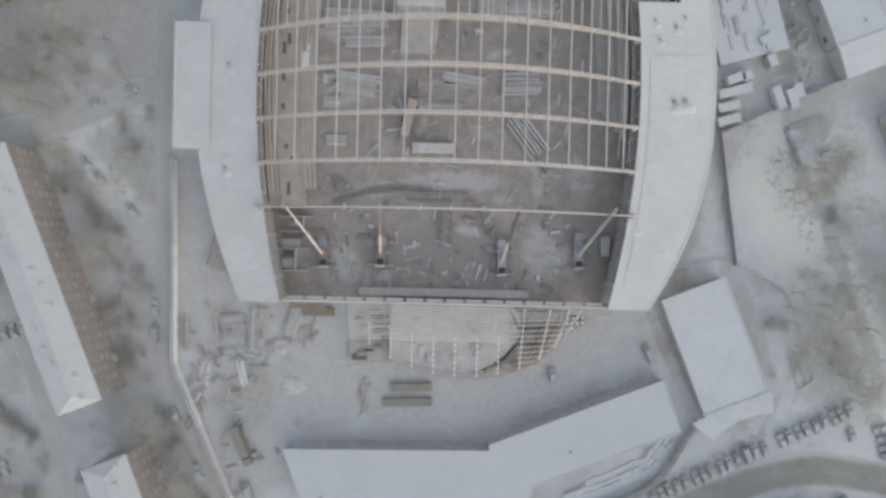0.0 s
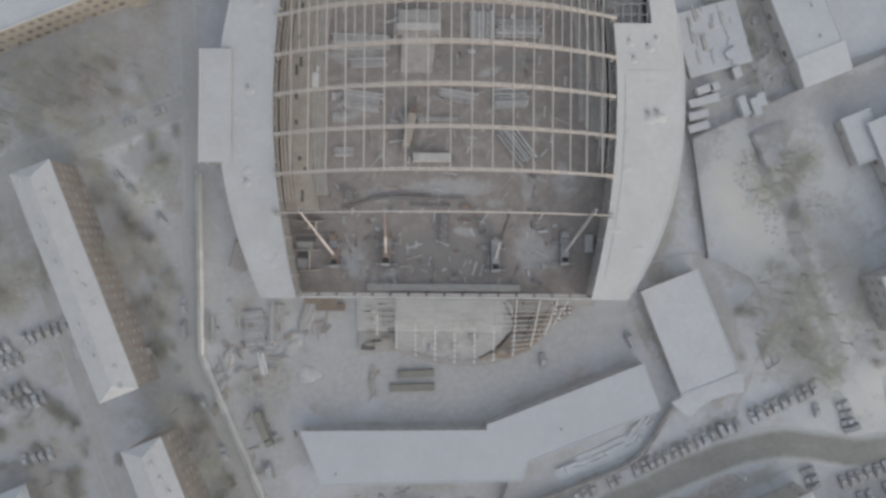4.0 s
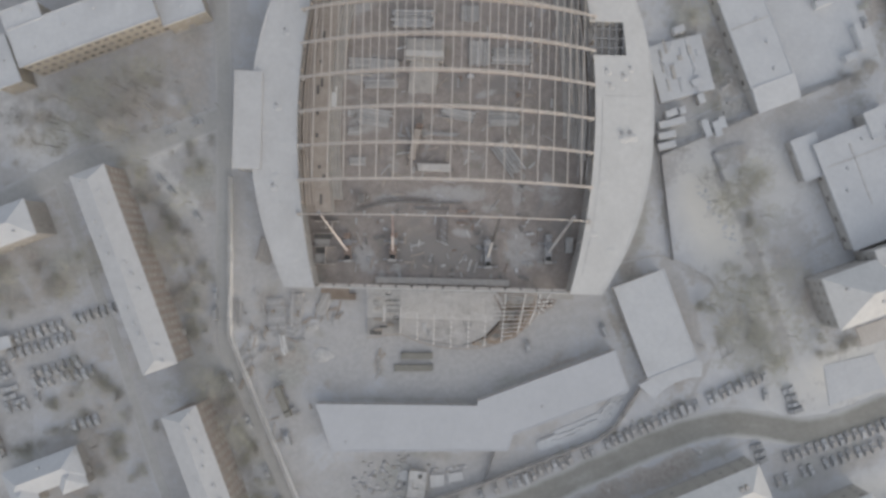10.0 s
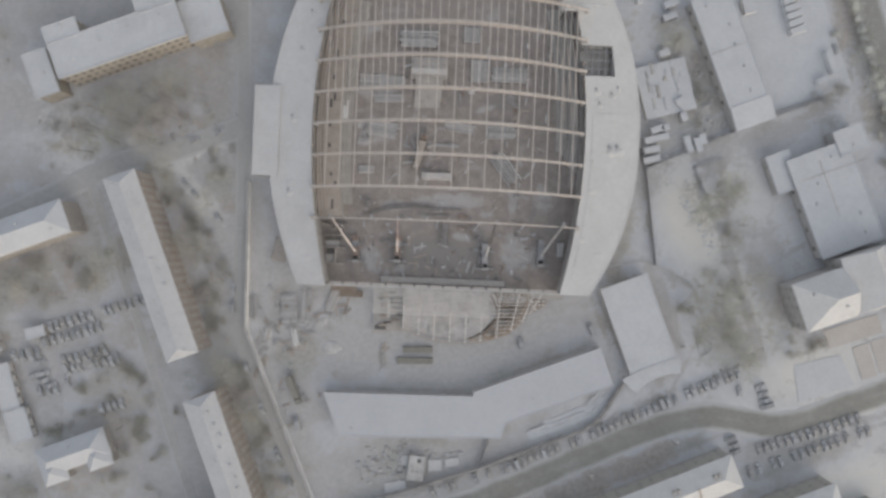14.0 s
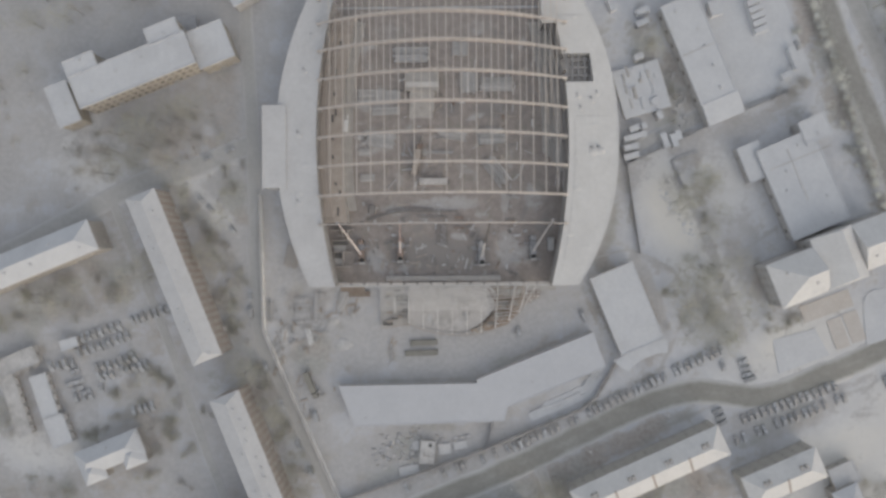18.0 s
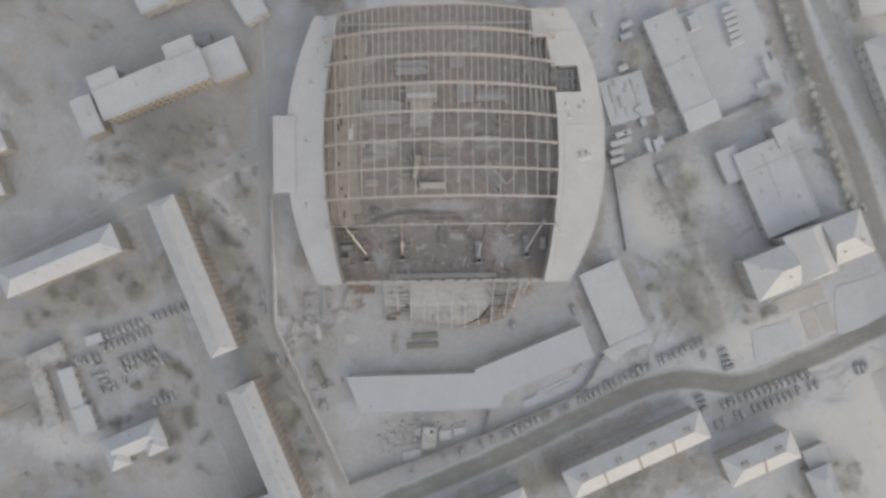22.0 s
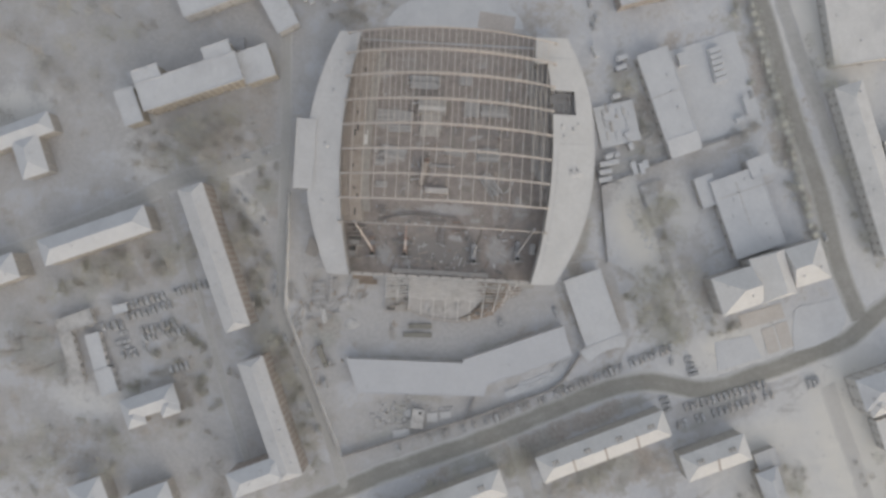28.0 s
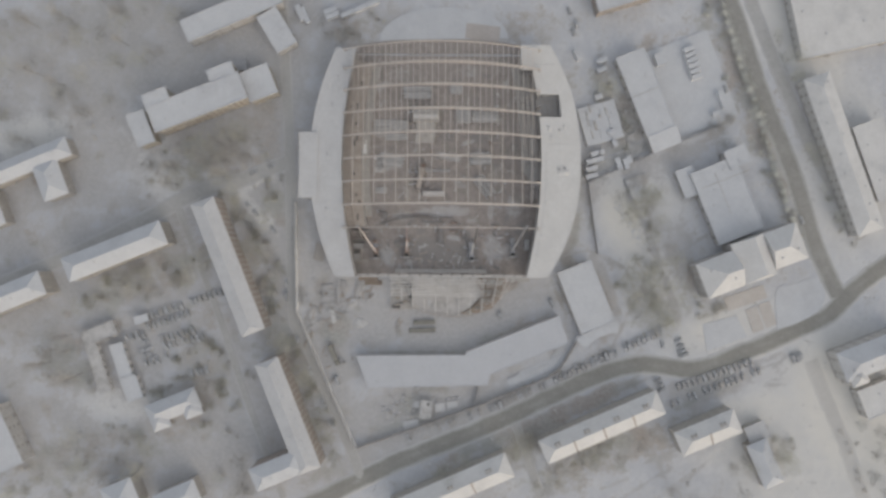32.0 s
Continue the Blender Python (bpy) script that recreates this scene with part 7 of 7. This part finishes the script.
# ---- cars ----
def make_car(material, label, van=False, cap=False):
    c = thing("car", label, "car", None, "parked cars")
    bm = bmesh.new()
    L, w, h = (2.6, 0.95, 1.0) if van else (2.15, 0.88, 0.82)
    box(bm, -L, L, -w, w, 0.28, h - 0.12, 0, 0.05)
    hexa(bm, [(-L + 0.05, -w + 0.05, h - 0.12), (L - 0.05, -w + 0.05, h - 0.12), (L - 0.05, w - 0.05, h - 0.12), (-L + 0.05, w - 0.05, h - 0.12),
              (-L + 0.2, -w + 0.12, h), (L - 0.45, -w + 0.12, h), (L - 0.45, w - 0.12, h), (-L + 0.2, w - 0.12, h)])
    part("body", bm, material, c)
    x0, x1, top = (-L + 0.1, L - 0.8, 2.0) if van else (-1.35, 0.85, 1.42)
    bm = bmesh.new()
    hexa(bm, [(x0, -w + 0.08, h), (x1, -w + 0.08, h), (x1, w - 0.08, h), (x0, w - 0.08, h),
              (x0 + 0.3, -w + 0.22, top - 0.05), (x1 - 0.55, -w + 0.22, top - 0.05), (x1 - 0.55, w - 0.22, top - 0.05), (x0 + 0.3, w - 0.22, top - 0.05)])
    part("cabin_glass", bm, CAR_GLASS, c, "frosted windows")
    bm = bmesh.new()
    box(bm, x0 + 0.26, x1 - 0.5, -w + 0.2, w - 0.2, top - 0.05, top + 0.02, 0, 0.04)
    part("car_roof", bm, material, c)
    if cap:                                          # snow that has lain on the bonnet, boot and roof
        for xa, xb, z in ((-L + 0.1, -1.3, h), (0.75, L - 0.35, h), (x0 + 0.3, x1 - 0.45, top)):
            bm = bmesh.new()
            box(bm, xa, xb, -w + 0.12, w - 0.12, z - 0.03, z + 0.12, 0, 0.08)
            part("snow_cap", bm, SNOW_DIRTY, c, "crust of grey snow")
    for y in (-w + 0.28, w - 0.28):
        bm = bmesh.new()
        box(bm, L - 0.06, L + 0.02, y - 0.16, y + 0.16, 0.5, 0.66)
        part("headlight", bm, CAR_SNOWED, c)
    for x in (-L * 0.62, L * 0.62):
        for y in (-w + 0.1, w - 0.1):
            bm = bmesh.new()
            tube(bm, (x, y - 0.1, 0.32), (x, y + 0.1, 0.32), 0.32, n=8)
            part("wheel", bm, TYRE, c)
    return c


CARS = [make_car(CAR_DARK, "dark parked car with frosted windows"), make_car(CAR_SNOWED, "grey parked car dusted with snow"), make_car(CAR_DARK, "dark parked van on packed snow", True), make_car(CAR_SNOWED, "parked car under a crust of snow", cap=True)]
used = [0] * len(CARS)
car_rng = random.Random(12)


def car(x, y, deg, kind=None):
    k = car_rng.choices((0, 1, 2), (6, 4, 0.6))[0] if kind is None else kind
    m = place(x, y, deg, 0.02)
    if used[k] == 0:
        CARS[k].matrix_world = m
    else:
        copy_thing(CARS[k], m)
    used[k] += 1


def car_row(x0, y0, x1, y1, n, deg, skip=0.12, snowed=0.0):
    for i in range(n):
        if car_rng.random() > skip:
            t = i / max(1, n - 1)
            car(x0 + (x1 - x0) * t + car_rng.uniform(-0.3, 0.3), y0 + (y1 - y0) * t + car_rng.uniform(-0.3, 0.3), deg + car_rng.uniform(-4, 4) + 180 * car_rng.randint(0, 1), 3 if car_rng.random() < snowed else None)


car_row(-151.7, -34.1, -115.1, -22.5, 15, 112, 0.08, 0.4)
car_row(-153.3, -39.5, -142.1, -36.9, 5, 112, 0.08)
car_row(-140.3, -36.2, -132.7, -33.7, 4, 112, 0.0)
car_row(-146.0, -47.1, -130.1, -42.5, 7, 118, 0.05, 0.4)
car_row(-147.1, -51.0, -125.2, -46.0, 10, 118, 0.05, 0.4)
car_row(-157.7, -53.3, -151.1, -56.7, 3, 20, 0.0)
car_row(-165.7, -45.4, -156.0, -44.5, 4, 112, 0.0)
car_row(-130.7, -65.1, -123.0, -63.2, 4, 112, 0.0)
for x, y, d in ((-153.6, -52.0, 20), (-155.2, -59.2, 112), (-152.0, -58.4, 112), (-155.5, -47.9, 20), (-144.6, -54.8, 100), (-149.0, -58.0, 112)):
    car(x, y, d, 0)
for x, y, d, k in ((-80.6, -25.0, 92, 2), (-80.5, -17.8, 92, 1), (-74.8, -48.2, 112, 0), (-68.4, -64.4, 112, 1), (-62.0, -82.0, 112, 0), (-57.5, -93.0, 112, 1)):
    car(x, y, d, k)
car_row(125.4, -76.8, 163.9, -64.2, 15, 112, 0.12, 0.4)
car_row(122.6, -85.4, 168.0, -69.0, 17, 112, 0.2, 0.4)
car_row(114.4, -72.8, 116.6, -78.0, 3, 20, 0.0)
car_row(125.8, -52.6, 128.6, -60.0, 4, 20, 0.0)
car_row(186.0, -63.0, 190.0, -61.0, 3, 112, 0.0)
car(117.6, -54.2, 98, 0)
car_row(117.0, -47.4, 63.0, -71.0, 23, 113, 0.04, 0.5)
car_row(60.5, -72.2, 26.0, -86.4, 14, 112, 0.1, 0.55)
car_row(23.5, -87.4, -20.0, -102.4, 17, 112, 0.62, 0.5)
car_row(148.0, 66.0, 153.0, 80.0, 3, 110, 0.3)
for x, y, d, k in ((-96.6, 40.2, 20, 0), (-87.1, 43.3, 20, 0), (-100.2, 23.3, 130, 0), (-96.2, 19.0, 130, 0), (-87.0, 9.7, 125, 0), (59.4, -31.0, 115, 2), (32.0, -37.0, 100, 0), (-54.5, -70.0, 105, 2),
                   (71.3, 122.7, 110, 0), (75.0, 115.6, 110, 1), (73.4, 111.6, 110, 0), (192.0, 10.0, 112, 1)):
    car(x, y, d, k)
for i in range(6):
    container(place(133.3 + 0.75 * i + 0.4, 101.0 - 2.9 * i, 20), "parked trailer under snow in the depot yard", 6.2, WHITE_PAINT, "depot trailers")
container(place(150.5, 74.0, 110), "long trailer under snow by the depot gate", 9.0, WHITE_PAINT, "depot trailers")
container(place(147.5, 67.0, 20), "short trailer under snow by the depot gate", 5.0, WHITE_PAINT, "depot trailers")


# ---- trees ----
def twig(bm, p, end, r, mat):
    d = (end - p).normalized()
    side = d.orthogonal().normalized() * r
    up = d.cross(side).normalized() * r
    a, b, c, e = (bm.verts.new(v) for v in (p - side, p + side, end, p + up))
    bm.faces.new((a, b, c)).material_index = mat
    bm.faces.new((a, e, c)).material_index = mat


def grow(bm, p, d, length, r, level, rng, counts, up=0.0, fine=0.03):
    """A branch, its side branches and at last its twigs."""
    end = p + d * length
    if level >= len(counts):
        twig(bm, p, end, fine, 0)
        return
    tube(bm, p, end, r, r * 0.5, n=4, mat=0)
    for k in range(counts[level]):
        o = d.orthogonal().normalized()
        o.rotate(Matrix.Rotation(k * 2.4 + rng.uniform(0, 1.2), 3, d))
        nd = (d * rng.uniform(0.5, 1.0) + o * rng.uniform(0.5, 1.0) + Vector((0, 0, up))).normalized()
        nd.z = max(nd.z, -0.05)
        grow(bm, p.lerp(end, rng.uniform(0.35, 1.0)), nd.normalized(), length * rng.uniform(0.45, 0.75), r * 0.45, level + 1, rng, counts, up, fine)


def make_tree(seed, height, twigs, label, wide=1.0):
    """wide: how far the limbs spread; a small value gives a tall poplar."""
    rng = random.Random(seed)
    t = thing("tree", label, "tree", None, "bare winter trees")
    tall = wide < 0.6
    bm = bmesh.new()
    top = height * (0.8 if tall else 0.4)
    bend = Vector((rng.uniform(-0.4, 0.4), rng.uniform(-0.4, 0.4), top * 0.5))
    tube(bm, (0, 0, -0.5), bend, 0.24 if tall else 0.19, 0.17 if tall else 0.14, n=7)
    tube(bm, bend, (bend.x * 1.4, bend.y * 1.4, top), 0.17 if tall else 0.14, 0.07, n=7)
    part("trunk", bm, BARK_DARK, t)
    bm = bmesh.new()
    n = 9 if tall else 5
    for k in range(n):
        a = k * 2.4 + rng.uniform(0, 0.8)
        d = Vector((math.cos(a) * wide, math.sin(a) * wide, 1)).normalized()
        z = height * ((0.3 + 0.5 * k / n) if tall else rng.uniform(0.22, 0.4))
        grow(bm, Vector((bend.x, bend.y, z)), d, height * (0.2 if tall else 0.33), 0.08, 0, rng, (5, 5, 7), 0.25 if tall else 0.0, 0.02)
    part("crown", bm, twigs, t, "open crown of thin bare branches")
    return t


def make_bush(seed, size, twigs, label, laden=False):
    rng = random.Random(seed)
    t = thing("bush", label, "bush", None, "frosted bushes")
    bm = bmesh.new()
    for k in range(9):
        a = k * 2.4 + rng.uniform(0, 0.6)
        d = Vector((math.cos(a) * 0.8, math.sin(a) * 0.8, 1.0)).normalized()
        grow(bm, Vector((math.cos(a) * 0.04, math.sin(a) * 0.04, -0.2)), d, size * 0.75, 0.04, 1, rng, (0, 4, 6))
    if laden:                                        # clumps of snow caught among the twigs
        for k in range(9):
            a, q = k * 2.4, 0.28 * size * math.sqrt(k / 9)
            blob(bm, q * math.cos(a), q * math.sin(a), size * rng.uniform(0.25, 0.5), size * rng.uniform(0.14, 0.24), size * rng.uniform(0.12, 0.2), size * rng.uniform(0.12, 0.2), seed=seed * 10 + k)
    part("crown", bm, twigs, t)
    return t


KINDS = [make_tree(1, 17, BARK, "tall bare poplar with dark trunk and pale twigs", 0.4), make_tree(2, 10, BARK, "bare spreading tree in the snow", 0.8), make_tree(3, 15, OLIVE, "tall bare olive-brown tree standing in snow", 0.75),
         make_tree(4, 8, FROST, "tree with pale hoarfrosted branches", 0.8), make_bush(5, 2.6, OLIVE, "dense olive-brown bush in the snow"), make_bush(6, 2.2, BUSH_GREY, "grey bare bush in the snow"), make_bush(7, 2.4, FROST, "round bush white with hoarfrost", True)]
planted = [0] * len(KINDS)
tree_rng = random.Random(77)
LINES = [(MAIN_ROAD, 6.5), (AVENUE, 5.0), (AVENUE_EAST, 4.5), (SIDE_STREET, 3.8), (CROSS_LANE, 3.5), (COURT_LANE, 2.2), (YARD_LANE, 3.0)]


def on_road(x, y):
    return any(min((x - a) ** 2 + (y - b) ** 2 for a, b in line) < w * w for line, w in LINES)


REST = {4: [], 5: [], 6: []}                        # bushes past the first hundred of a kind, joined at the end


def plant(k, x, y, s=1.0):
    if k >= 4 and planted[k] >= 95:
        REST[k].append((x, y, s, tree_rng.uniform(0, math.tau)))
        return
    m = place(x, y, tree_rng.uniform(0, 360))
    if planted[k] == 0:
        t = KINDS[k]
        t.matrix_world = m
    else:
        t = copy_thing(KINDS[k], m)
    if planted[k]:
        t.scale = (s, s, s * tree_rng.uniform(0.85, 1.1))
    planted[k] += 1


def grove(x, y, rx, ry, deg, n, kinds):
    c, s = math.cos(radians(deg)), math.sin(radians(deg))
    for _ in range(n):
        for _try in range(6):
            a, q = tree_rng.uniform(0, math.tau), math.sqrt(tree_rng.random())
            u, v = rx * q * math.cos(a), ry * q * math.sin(a)
            px, py = x + u * c - v * s, y + u * s + v * c
            if not taken(px, py, 2.0) and not on_road(px, py):
                plant(tree_rng.choice(kinds), px, py, tree_rng.uniform(0.65, 1.15))
                break


grove(-122, 45, 36, 16, 20, 46, (1, 2, 4, 5, 5))
grove(-185, 108, 62, 28, 10, 46, (0, 1, 1, 2, 3))
grove(-118, 46, 26, 14, 20, 18, (0, 2))
# bushes, as small clusters: x, y, count
HEDGE_BUSHES = [(-108.5, 27.0, 5), (-114.5, 26.5, 2), (-104.6, 17.5, 8), (-99.8, 12.4, 6), (-96.6, 7.2, 8), (-92.4, 2.0, 7), (-91.0, 33.4, 5), (-88.6, 26.2, 5), (-81.6, 38.2, 2), (-87.0, -7.4, 6), (-90.3, -15.4, 5), (-93.5, -5.8, 4), (-87.0, -29.0, 7), (-84.5, -12.2, 4), (-88.0, -24.0, 6)]
COURTYARD_BUSHES = [(-81.0, -49.2, 3), (-77.0, -57.4, 4), (-73.9, -68.7, 4), (-139.6, -57.8, 5), (-130.0, -54.0, 3), (-116.5, -52.4, 5), (-144.1, -71.0, 4), (-138.2, -68.6, 5), (-116.0, -72.1, 4), (-114.7, -77.4, 4), (-112.0, -63.7, 4), (-101.0, -66.5, 4)]
EAST_BUSHES = [(112.0, 9.0, 3), (106.0, -8.0, 2), (113.6, 4.6, 2), (113.4, -3.2, 2), (118.1, -14.7, 3), (147.1, -35.4, 7), (97.2, -38.5, 1), (184.0, -108.1, 4), (172.2, -106.0, 2), (-29.6, 121.1, 4)]
WEST_BUSHES = [(-159, -8.4, 7), (-174.8, -14.3, 6), (-177.8, -24.5, 7), (-143.4, -9, 5), (-185.6, -25.6, 5), (-137.2, -15.6, 6), (-130.6, -46.9, 4), (-119.1, -52.5, 6), (-145.9, -74.9, 6), (-149.9, -76, 4), (-107.3, -82.7, 6), (-117.1, -69.4, 4), (-181.6, -59.4, 4), (-184.7, -72.2, 4), (-125.7, -92.4, 6), (-110.3, -95.6, 4), (-92, -20.5, 7), (-90, -34.2, 7), (-72.5, -53.9, 5), (-66, -71.2, 6), (-60, -92.1, 5), (-170.7, -43, 3)]
for x, y, n in HEDGE_BUSHES + COURTYARD_BUSHES + EAST_BUSHES + WEST_BUSHES:
    grove(x, y, 4.6, 2.2, tree_rng.uniform(0, 180), n, (5, 5, 4))
grove(-96, 12, 10, 34, 20, 12, (1, 2, 5))
grove(-71, -74, 7, 44, 21, 30, (2, 4, 4, 5, 5))
grove(-152, -16, 38, 9, 20, 34, (1, 2, 4, 5))
grove(-197, -58, 18, 16, 0, 18, (0, 1, 5))
grove(-190, -112, 42, 18, 20, 40, (1, 2, 4, 5))
grove(-125, -62, 12, 24, 20, 22, (1, 4, 5, 5))
grove(-200, 70, 40, 16, 10, 26, (1, 3, 5))
grove(118, -22, 26, 22, 20, 22, (2, 2, 4, 4))
for x, y in ((100.8, -13.6), (108.4, -17.0), (107.6, -20.0), (98.0, -21.6), (101.2, -28.8), (112.8, -28.0), (114.0, -36.8), (118.0, -12.0), (122.0, -24.0), (117.0, -44.0), (126.0, -33.0), (110.0, 2.0), (116.0, 10.0)):
    plant(2, x, y, tree_rng.uniform(0.85, 1.15))
grove(106, 22, 12, 13, 0, 18, (2, 4, 4, 1))
grove(94, 66, 6, 24, 20, 16, (4, 5, 2))
grove(150, 62, 10, 6, 20, 9, (5, 5, 1))
grove(164, 72, 7, 68, 21, 26, (3, 6, 6, 4))
grove(197, 55, 6, 64, 20, 26, (3, 4, 2))
grove(22, -113, 44, 5, 22, 22, (1, 2, 5))
grove(86, -110, 44, 8, 22, 30, (1, 2, 4, 5))
grove(-60, 5, 5, 24, 0, 9, (5, 4))
grove(140, -37, 10, 5, 20, 8, (4, 5))
grove(66, 4, 4, 22, 10, 10, (5, 4))
grove(150, -125, 40, 12, 22, 22, (1, 5, 2))
grove(-50, 112, 14, 10, 0, 12, (1, 5))
grove(225, -100, 10, 50, 20, 14, (3, 5, 1))
grove(-105, -120, 20, 10, 20, 10, (1, 5))
for i in range(30):
    t = i / 29
    plant(6, 150 + 40 * t + tree_rng.uniform(-0.7, 0.7), 128 - 130 * t + tree_rng.uniform(-0.8, 0.8), tree_rng.uniform(1.5, 2.1))


# pale posts along the courtyard lane
for x, y in ((-118.1, 34.5), (-113.3, 36.6), (-108.8, 38.5), (-104.5, 39.8), (-100.5, 41.9), (-92.8, 44.3), (-88.5, 45.9), (-83.3, 47.7), (-79.7, 49.9)):
    p = thing("lane_post", "pale wooden post beside the courtyard lane", "post", place(x, y), "lane posts")
    bm = bmesh.new()
    tube(bm, (0, 0, -0.4), (0, 0, 4.6), 0.16, 0.11)
    part("pole", bm, DECK, p)
    bm = bmesh.new()
    box(bm, -0.5, 0.5, -0.07, 0.07, 4.2, 4.35)
    part("crossbar", bm, DECK, p)
# bushes along the eastern lane
for x, y in ((210.3, -101.8), (213.2, -107.8), (215.5, -112.4), (218.9, -122.9), (219.7, -126.8), (222.6, -132.8)):
    plant(5, x, y, tree_rng.uniform(0.75, 1.0))
# small tufts behind the row of cars
for i in range(46):
    t = i / 45
    plant(tree_rng.choice((4, 5)), 117 - 134 * t + tree_rng.uniform(-1, 1), -44.5 - 56 * t + tree_rng.uniform(-0.8, 0.8), tree_rng.uniform(0.35, 0.7))

def brush(k, name):
    """All the further bushes of a kind as one spread of brush."""
    src = KINDS[k].children[0].data
    co = np.zeros(len(src.vertices) * 3)
    src.vertices.foreach_get("co", co)
    co = co.reshape(-1, 3)
    faces = [tuple(p.vertices) for p in src.polygons]
    verts, polys = [], []
    for i, (x, y, s, a) in enumerate(REST[k]):
        c, q = math.cos(a), math.sin(a)
        verts.append(np.stack([co[:, 0] * c - co[:, 1] * q, co[:, 0] * q + co[:, 1] * c, co[:, 2]], -1) * s + (x, y, 0))
        polys += [tuple(v + i * len(co) for v in f) for f in faces]
    if verts:
        me = bpy.data.meshes.new(name)
        me.from_pydata(np.concatenate(verts).tolist(), [], polys)
        me.materials.append(src.materials[0])
        tagged(new(name, me), "scattered low brush across the snowy courtyards", "brush", kind="stuff")


for k in (4, 5, 6):
    brush(k, "brush")

# clods of trampled snow along the footpath
clod_rng = random.Random(19)
for k in range(34):
    t = clod_rng.random()
    x, y = 94 + 16 * t + clod_rng.uniform(-2, 2), 21 - 26 * t + clod_rng.uniform(-2.5, 2.5)
    bm = bmesh.new()
    blob(bm, x, y, -0.35, clod_rng.uniform(0.4, 1.2), clod_rng.uniform(0.3, 0.8), clod_rng.uniform(0.35, 0.7), seed=300 + k, n=9)
    tagged(part("snow_clod", bm, SNOW_ROOF), "clod of trampled snow beside the footpath", "snow clod", "snow clods")

# ---- lamp posts ----
def lamp(x, y, deg):
    c = thing("street_lamp", "grey steel street lamp beside the road", "street lamp", place(x, y, deg), "street lamps")
    bm = bmesh.new()
    tube(bm, (0, 0, -0.5), (0, 0, 8.5), 0.13, 0.08)
    part("pole", bm, STEEL_GREY, c)
    bm = bmesh.new()
    beam(bm, (0, 0, 8.4), (0, 1.8, 8.9), 0.1)
    part("arm", bm, STEEL_GREY, c)
    bm = bmesh.new()
    box(bm, -0.18, 0.18, 1.6, 2.4, 8.8, 9.0, 0, 0.04)
    part("head", bm, WHITE_PAINT, c)


for i in range(3, len(MAIN_ROAD) - 6, 8):
    (x0, y0), (x1, y1) = MAIN_ROAD[i], MAIN_ROAD[i + 1]
    d = math.atan2(y1 - y0, x1 - x0)
    lamp(x0 + 6.6 * math.sin(d), y0 - 6.6 * math.cos(d), math.degrees(d))
